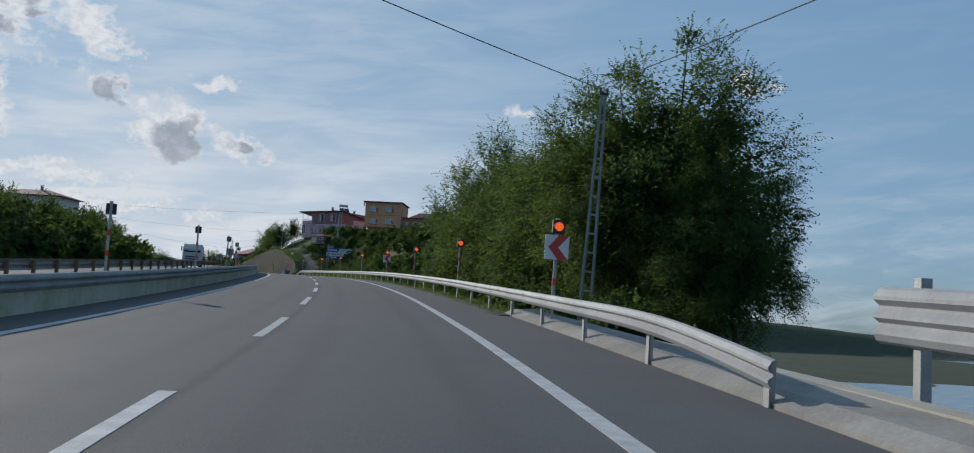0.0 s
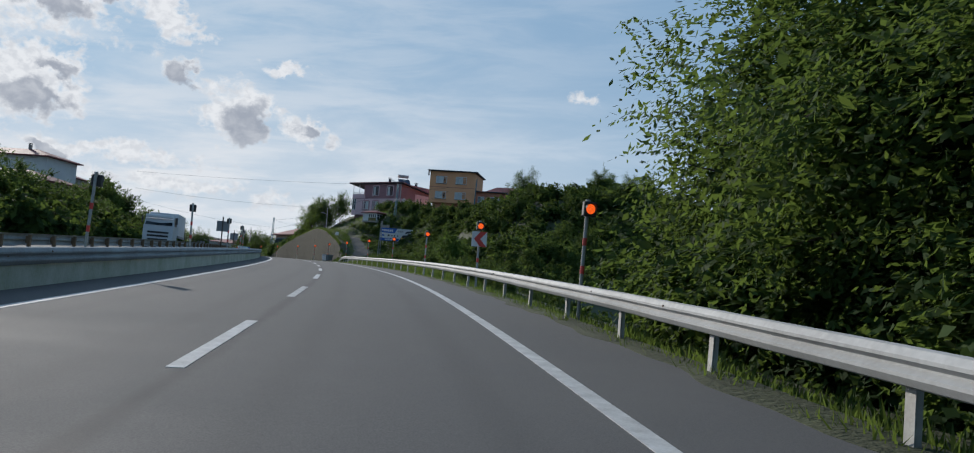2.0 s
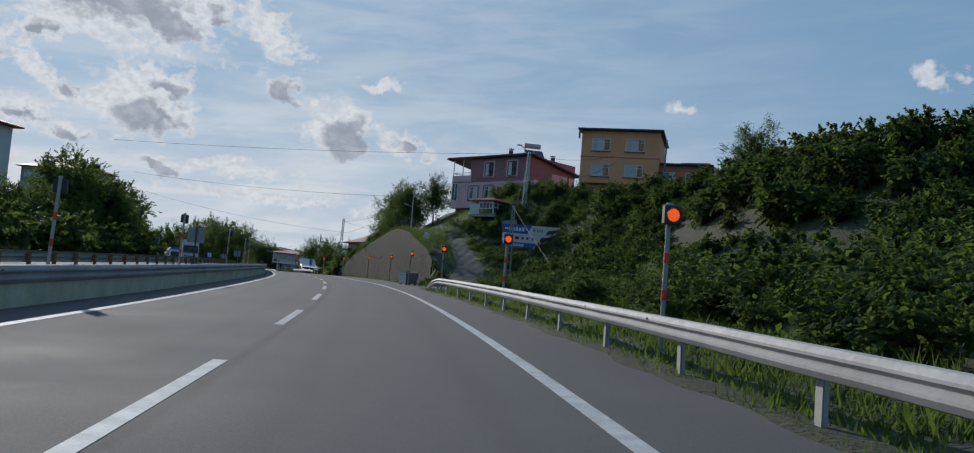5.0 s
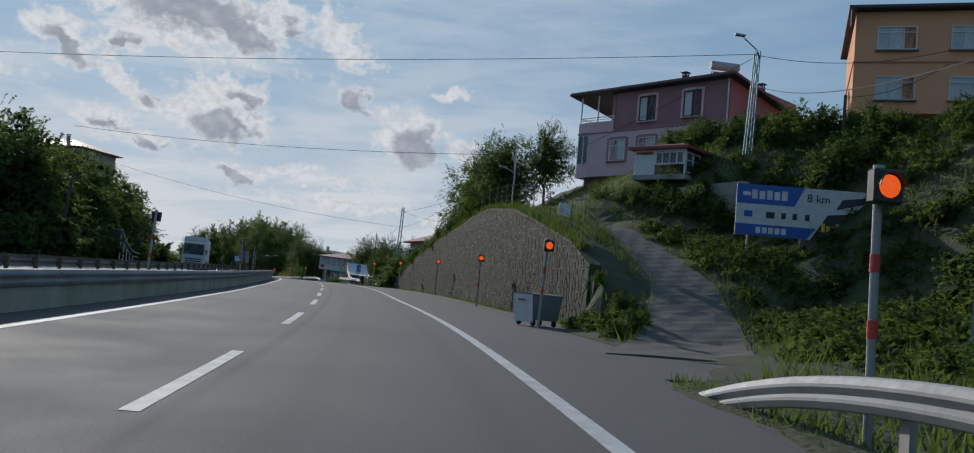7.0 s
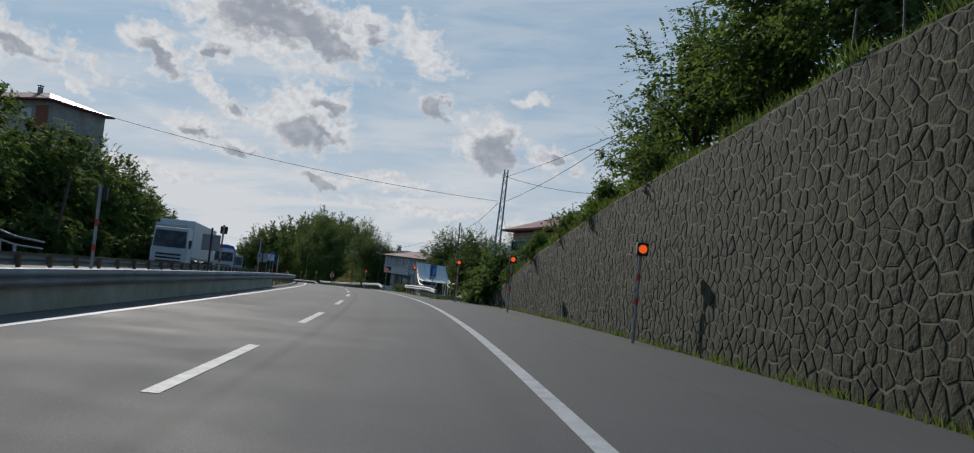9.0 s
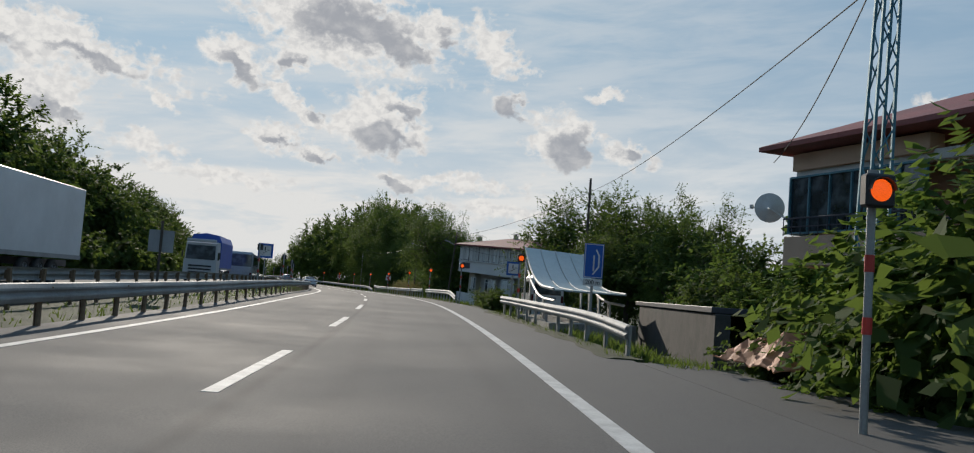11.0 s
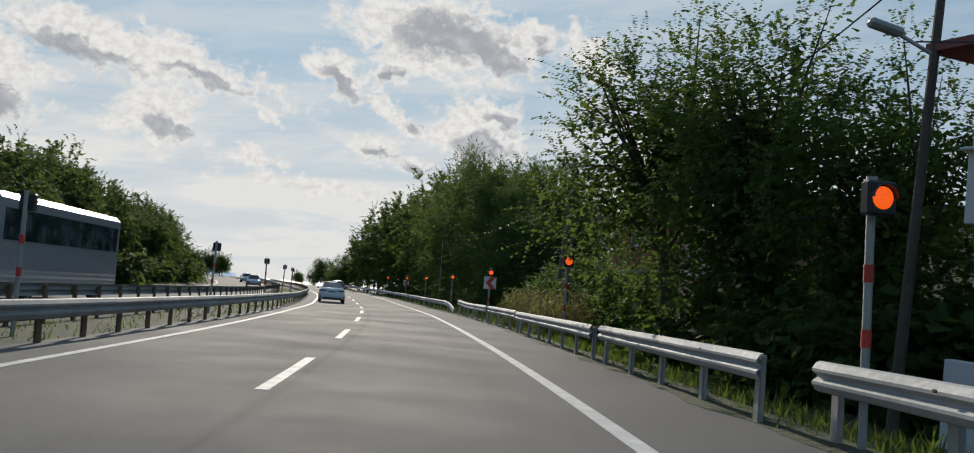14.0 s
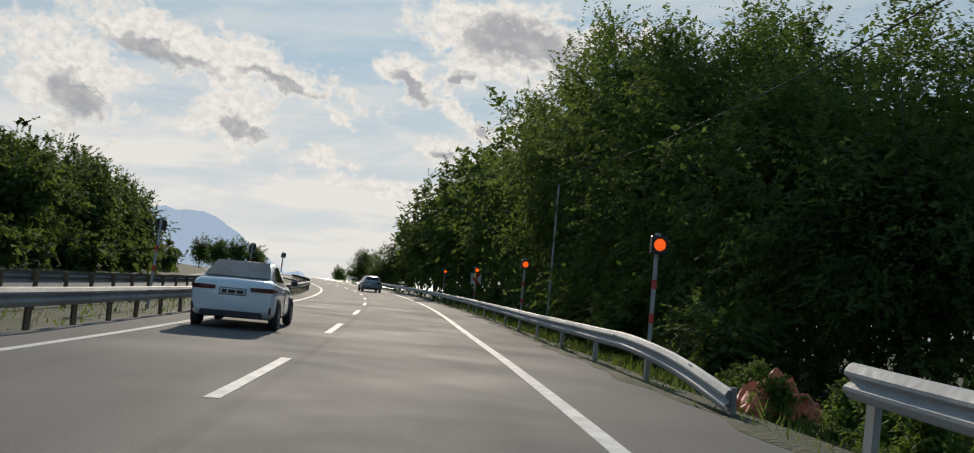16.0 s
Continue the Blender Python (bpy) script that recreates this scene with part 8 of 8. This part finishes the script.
def lorry(m, label, cover, length=9.0, tall=3.6, width=2.45, cab_paint=None, arch=False):
    """A lorry that faces +y."""
    ob = thing("lorry", m, label, "lorry", "lorries")
    cab_paint = cab_paint or M_TRAILER
    bm = bmesh.new()
    h = width / 2
    loft(bm, [mirror_ring([(0, y, 0.55), (h, y, 0.55), (h, y, 1.7), (h * w, y, z), (0, y, z + 0.03)]) for y, w, z in ((-2.0, 0.95, tall * 0.84), (-0.4, 0.95, tall * 0.84), (-0.1, 0.94, tall * 0.80), (0.12, 0.96, 1.75), (0.2, 0.98, 0.9))])
    cab = part("cab", bm, cab_paint, ob)
    bm = bmesh.new()
    bm.faces.new([bm.verts.new(p) for p in ((h * 0.9, 0.16, 1.75), (-h * 0.9, 0.16, 1.75), (-h * 0.86, -0.06, tall * 0.76), (h * 0.86, -0.06, tall * 0.76))])
    bmesh.ops.solidify(bm, geom=bm.faces[:], thickness=-0.04)
    part("windscreen", bm, M_CAR_GLASS, cab)
    for k, z in enumerate((0.75, 1.0, 1.25)):
        bm = bmesh.new()
        box(bm, (0, 0.22, z), (width * 0.7, 0.05, 0.12), bevel=0.02)
        part("grille", bm, M_PLASTIC, cab)
    for x in (-h * 0.8, h * 0.8):
        bm = bmesh.new()
        box(bm, (x, 0.22, 0.72), (0.32, 0.08, 0.2), bevel=0.03)
        part("headlight", bm, M_CLEAR, cab)
        bm = bmesh.new()
        box(bm, (x * 1.42, -0.1, 2.1), (0.12, 0.12, 0.5), bevel=0.03)
        part("mirror", bm, M_PLASTIC, cab)
        bm = bmesh.new()
        box(bm, (x * 1.245, -0.8, 2.05), (0.03, 0.9, 0.6))
        part("side_window", bm, M_CAR_GLASS, cab)
    bm = bmesh.new()
    box(bm, (0, 0.05, tall * 0.86), (width * 0.9, 0.25, 0.22), bevel=0.04)
    part("sun_visor", bm, cab_paint, cab)
    bm = bmesh.new()
    if arch:
        loft(bm, [[(-h, y, 1.15), (h, y, 1.15), (h, y, tall * 0.86), (h * 0.8, y, tall), (0, y, tall * 1.04), (-h * 0.8, y, tall), (-h, y, tall * 0.86)] for y in (-2.25, -2.25 - length * 0.33, -2.25 - length * 0.66, -2.25 - length)])
    else:
        box(bm, (0, -2.25 - length / 2, (1.15 + tall) / 2), (width, length, tall - 1.15), bevel=0.04)
    body = part("cargo_body", bm, cover, ob)
    for x in (-h, h):
        bm = bmesh.new()
        box(bm, (x, -2.25 - length / 2, 1.12), (0.05, length, 0.16))
        part("side_rail", bm, M_TIN, body)
    bm = bmesh.new()
    box(bm, (0, -2 - length / 2, 0.85), (0.9, length + 2, 0.25))
    part("chassis", bm, M_PLASTIC, ob)
    for y in (-0.9, -2.25 - length * 0.62, -2.25 - length * 0.62 - 1.3, -2.25 - length * 0.62 - 2.6):
        if y < -2.25 - length + 0.5:
            continue
        for side in (1, -1):
            wheel(ob, side * (h - 0.02), y, 0.5, side, M_TIN)
    return ob


lorry(stand(297.5, -14.2, 0.024, 180), "white-cabbed lorry with an arched blue cover", M_BLUE_TARP, 8.0, 3.75, arch=True)
lorry(stand(246.5, -14.4, 0.024, 180), "articulated lorry with a long white box trailer", M_TRAILER, 13.5, 3.85)
lorry(stand(104.5, -12.6, 0.024, 180), "small white box lorry on the other carriageway", M_TRAILER, 4.2, 2.75, 2.0)


def bus(m):
    ob = thing("bus", m, "grey coach seen from behind on the other carriageway", "bus")
    bm = bmesh.new()
    box(bm, (0, 5.5, 1.75), (2.5, 11.0, 2.9), bevel=0.18)
    body = part("body", bm, M_CAR_SILVER, ob)
    bm = bmesh.new()
    box(bm, (0, -0.02, 2.35), (2.2, 0.06, 1.2), bevel=0.02)
    part("rear_window", bm, M_CAR_GLASS, body)
    for x in (-1.26, 1.26):
        bm = bmesh.new()
        box(bm, (x, 5.5, 2.3), (0.03, 10.0, 0.9))
        part("side_window", bm, M_CAR_GLASS, body)
        bm = bmesh.new()
        box(bm, (x * 0.85, -0.03, 1.0), (0.2, 0.06, 0.3), bevel=0.02)
        part("tail_light", bm, M_TAIL, body)
        for y in (2.6, 8.6):
            wheel(ob, x * 0.985, y, 0.48, 1 if x > 0 else -1, M_TIN)
    bm = bmesh.new()
    box(bm, (0, -0.04, 0.55), (2.4, 0.1, 0.3), bevel=0.04)
    part("bumper", bm, M_PLASTIC, body)


bus(stand(319.0, -12.9, 0.024))


# ---- the far shore ----
def headland():
    """A long blue ridge across the water, its haze painted as pale colour and glow."""
    far = mat("ridge_haze_glow", (0.55, 0.60, 0.66), (0.50, 0.55, 0.61), 1.0, scale=0.002, fine=0.05, bump=0.0)
    # faint emission on the ridge stands in for the haze of distance
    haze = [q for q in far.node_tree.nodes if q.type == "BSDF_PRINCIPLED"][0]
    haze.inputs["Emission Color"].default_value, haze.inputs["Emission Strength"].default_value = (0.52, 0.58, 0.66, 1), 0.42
    verts, faces = [], []
    n = 60
    for i in range(n + 1):
        a = radians(56.0 + 22.0 * i / n)
        r = 3400
        h = 190 * blend(np.float64(i), 1, 18) * (1 - 0.25 * blend(np.float64(i), 30, 60)) + 16 * noise.noise((i * 0.5, 0, 0)) + 6
        x, y = -150 - r * math.sin(a), 200 + r * math.cos(a)
        verts += [(x, y, -12), (x - 60 * math.sin(a), y + 60 * math.cos(a), float(h)), (x - 400 * math.sin(a), y + 400 * math.cos(a), -12)]
    for i in range(n):
        for j in range(2):
            k = 3 * i + j
            faces.append((k, k + 3, k + 4, k + 1))
    tagged(raw("backdrop_ridge", verts, faces, far), "blue mountain ridge across the sea, paled and glowing to imitate haze", "mountain", kind="structure")


headland()


# ---- the stone retaining wall, stone by stone ----
M_STONE = mat("dark_field_stone", (0.036, 0.035, 0.017), (0.007, 0.009, 0.004), 0.97, scale=3.2, fine=11, bump=0.55, depth=0.05, spread=0.6)
M_JOINT = mat("pale_joint_mortar", (0.22, 0.20, 0.125), (0.06, 0.06, 0.032), 0.97, scale=1.1, fine=20, bump=0.6)


def stone_wall():
    wall = ribbon("retaining_wall", 167.6, 236.0, lambda s: [(WALL_LAT, -0.4), (WALL_LAT + 0.12, float(np.interp(s, WALL_S, WALL_H))), (WALL_LAT + 0.6, float(np.interp(s, WALL_S, WALL_H)) - 0.02), (WALL_LAT + 0.6, -0.4)], M_JOINT, None, 0.6)
    tagged(wall, "retaining wall of dark rough stones with pale joints", "wall", kind="structure")
    end = ribbon("wall_end", 166.9, 167.6, [(WALL_LAT + 0.1, -0.4), (WALL_LAT + 0.2, 1.7), (WALL_LAT + 0.7, 1.8), (WALL_LAT + 0.7, -0.4)], M_JOINT, None, 0.7)
    tagged(end, "stone end face of the retaining wall", "wall", kind="structure")
    g = np.random.default_rng(11)
    step = 0.36
    cols, rws = int(68 / step), 21
    pts = {}
    for i in range(cols):
        for j in range(rws):
            pts[i, j] = (167.7 + (i + 0.5 * (j % 2)) * step + g.uniform(-0.17, 0.17), 0.02 + (j + 0.4) * step * 0.78 + g.uniform(-0.14, 0.14))
    rest_v, rest_f, count = [], [], 0
    for (i, j), (s, z) in pts.items():
        top = float(np.interp(s, WALL_S, WALL_H))
        if z > top + 0.12 or s > 235.5:
            continue
        poly = [(s - 0.5, z - 0.5), (s + 0.5, z - 0.5), (s + 0.5, z + 0.5), (s - 0.5, z + 0.5)]
        for di in (-2, -1, 0, 1, 2):
            for dj in (-2, -1, 0, 1, 2):
                q = pts.get((i + di, j + dj))
                if q is None or q == (s, z):
                    continue
                nx, nz = q[0] - s, q[1] - z
                c = ((q[0] ** 2 + q[1] ** 2) - (s ** 2 + z ** 2)) / 2
                out = []
                for a, b in zip(poly, poly[1:] + poly[:1]):
                    da, db = a[0] * nx + a[1] * nz - c, b[0] * nx + b[1] * nz - c
                    if da <= 0:
                        out.append(a)
                    if da * db < 0:
                        t = da / (da - db)
                        out.append((a[0] + (b[0] - a[0]) * t, a[1] + (b[1] - a[1]) * t))
                poly = out
                if len(poly) < 3:
                    break
            if len(poly) < 3:
                break
        if len(poly) < 3:
            continue
        poly = [(x, min(y, top - 0.02)) for x, y in poly]
        if max(y for x, y in poly) - min(y for x, y in poly) < 0.05:
            continue
        cx, cz = sum(p[0] for p in poly) / len(poly), sum(p[1] for p in poly) / len(poly)
        depth = g.uniform(0.006, 0.022)
        lean = 0.12 * cz / max(top, 0.5)

        def ring(k, d):
            return [at(cx + (x - cx) * k, WALL_LAT + lean - d, cz + (y - cz) * k) for x, y in poly]
        v = ring(0.91, -0.012) + ring(0.85, depth * 0.6) + ring(0.55, depth)
        n = len(poly)
        f = []
        for r in range(2):
            for q in range(n):
                f.append((r * n + q, r * n + (q + 1) % n, (r + 1) * n + (q + 1) % n, (r + 1) * n + q))
        f.append(tuple(range(2 * n, 3 * n)))
        if 170.0 < s < 188.0 and 0.0 < z < 2.6 and count < 300:
            count += 1
            raw("stone", v, f, M_STONE, wall)
        else:
            k = len(rest_v)
            rest_v += v
            rest_f += [tuple(a + k for a in q) for q in f]
    tagged(raw("stones", rest_v, rest_f, M_STONE, wall), kind="stuff")


stone_wall()
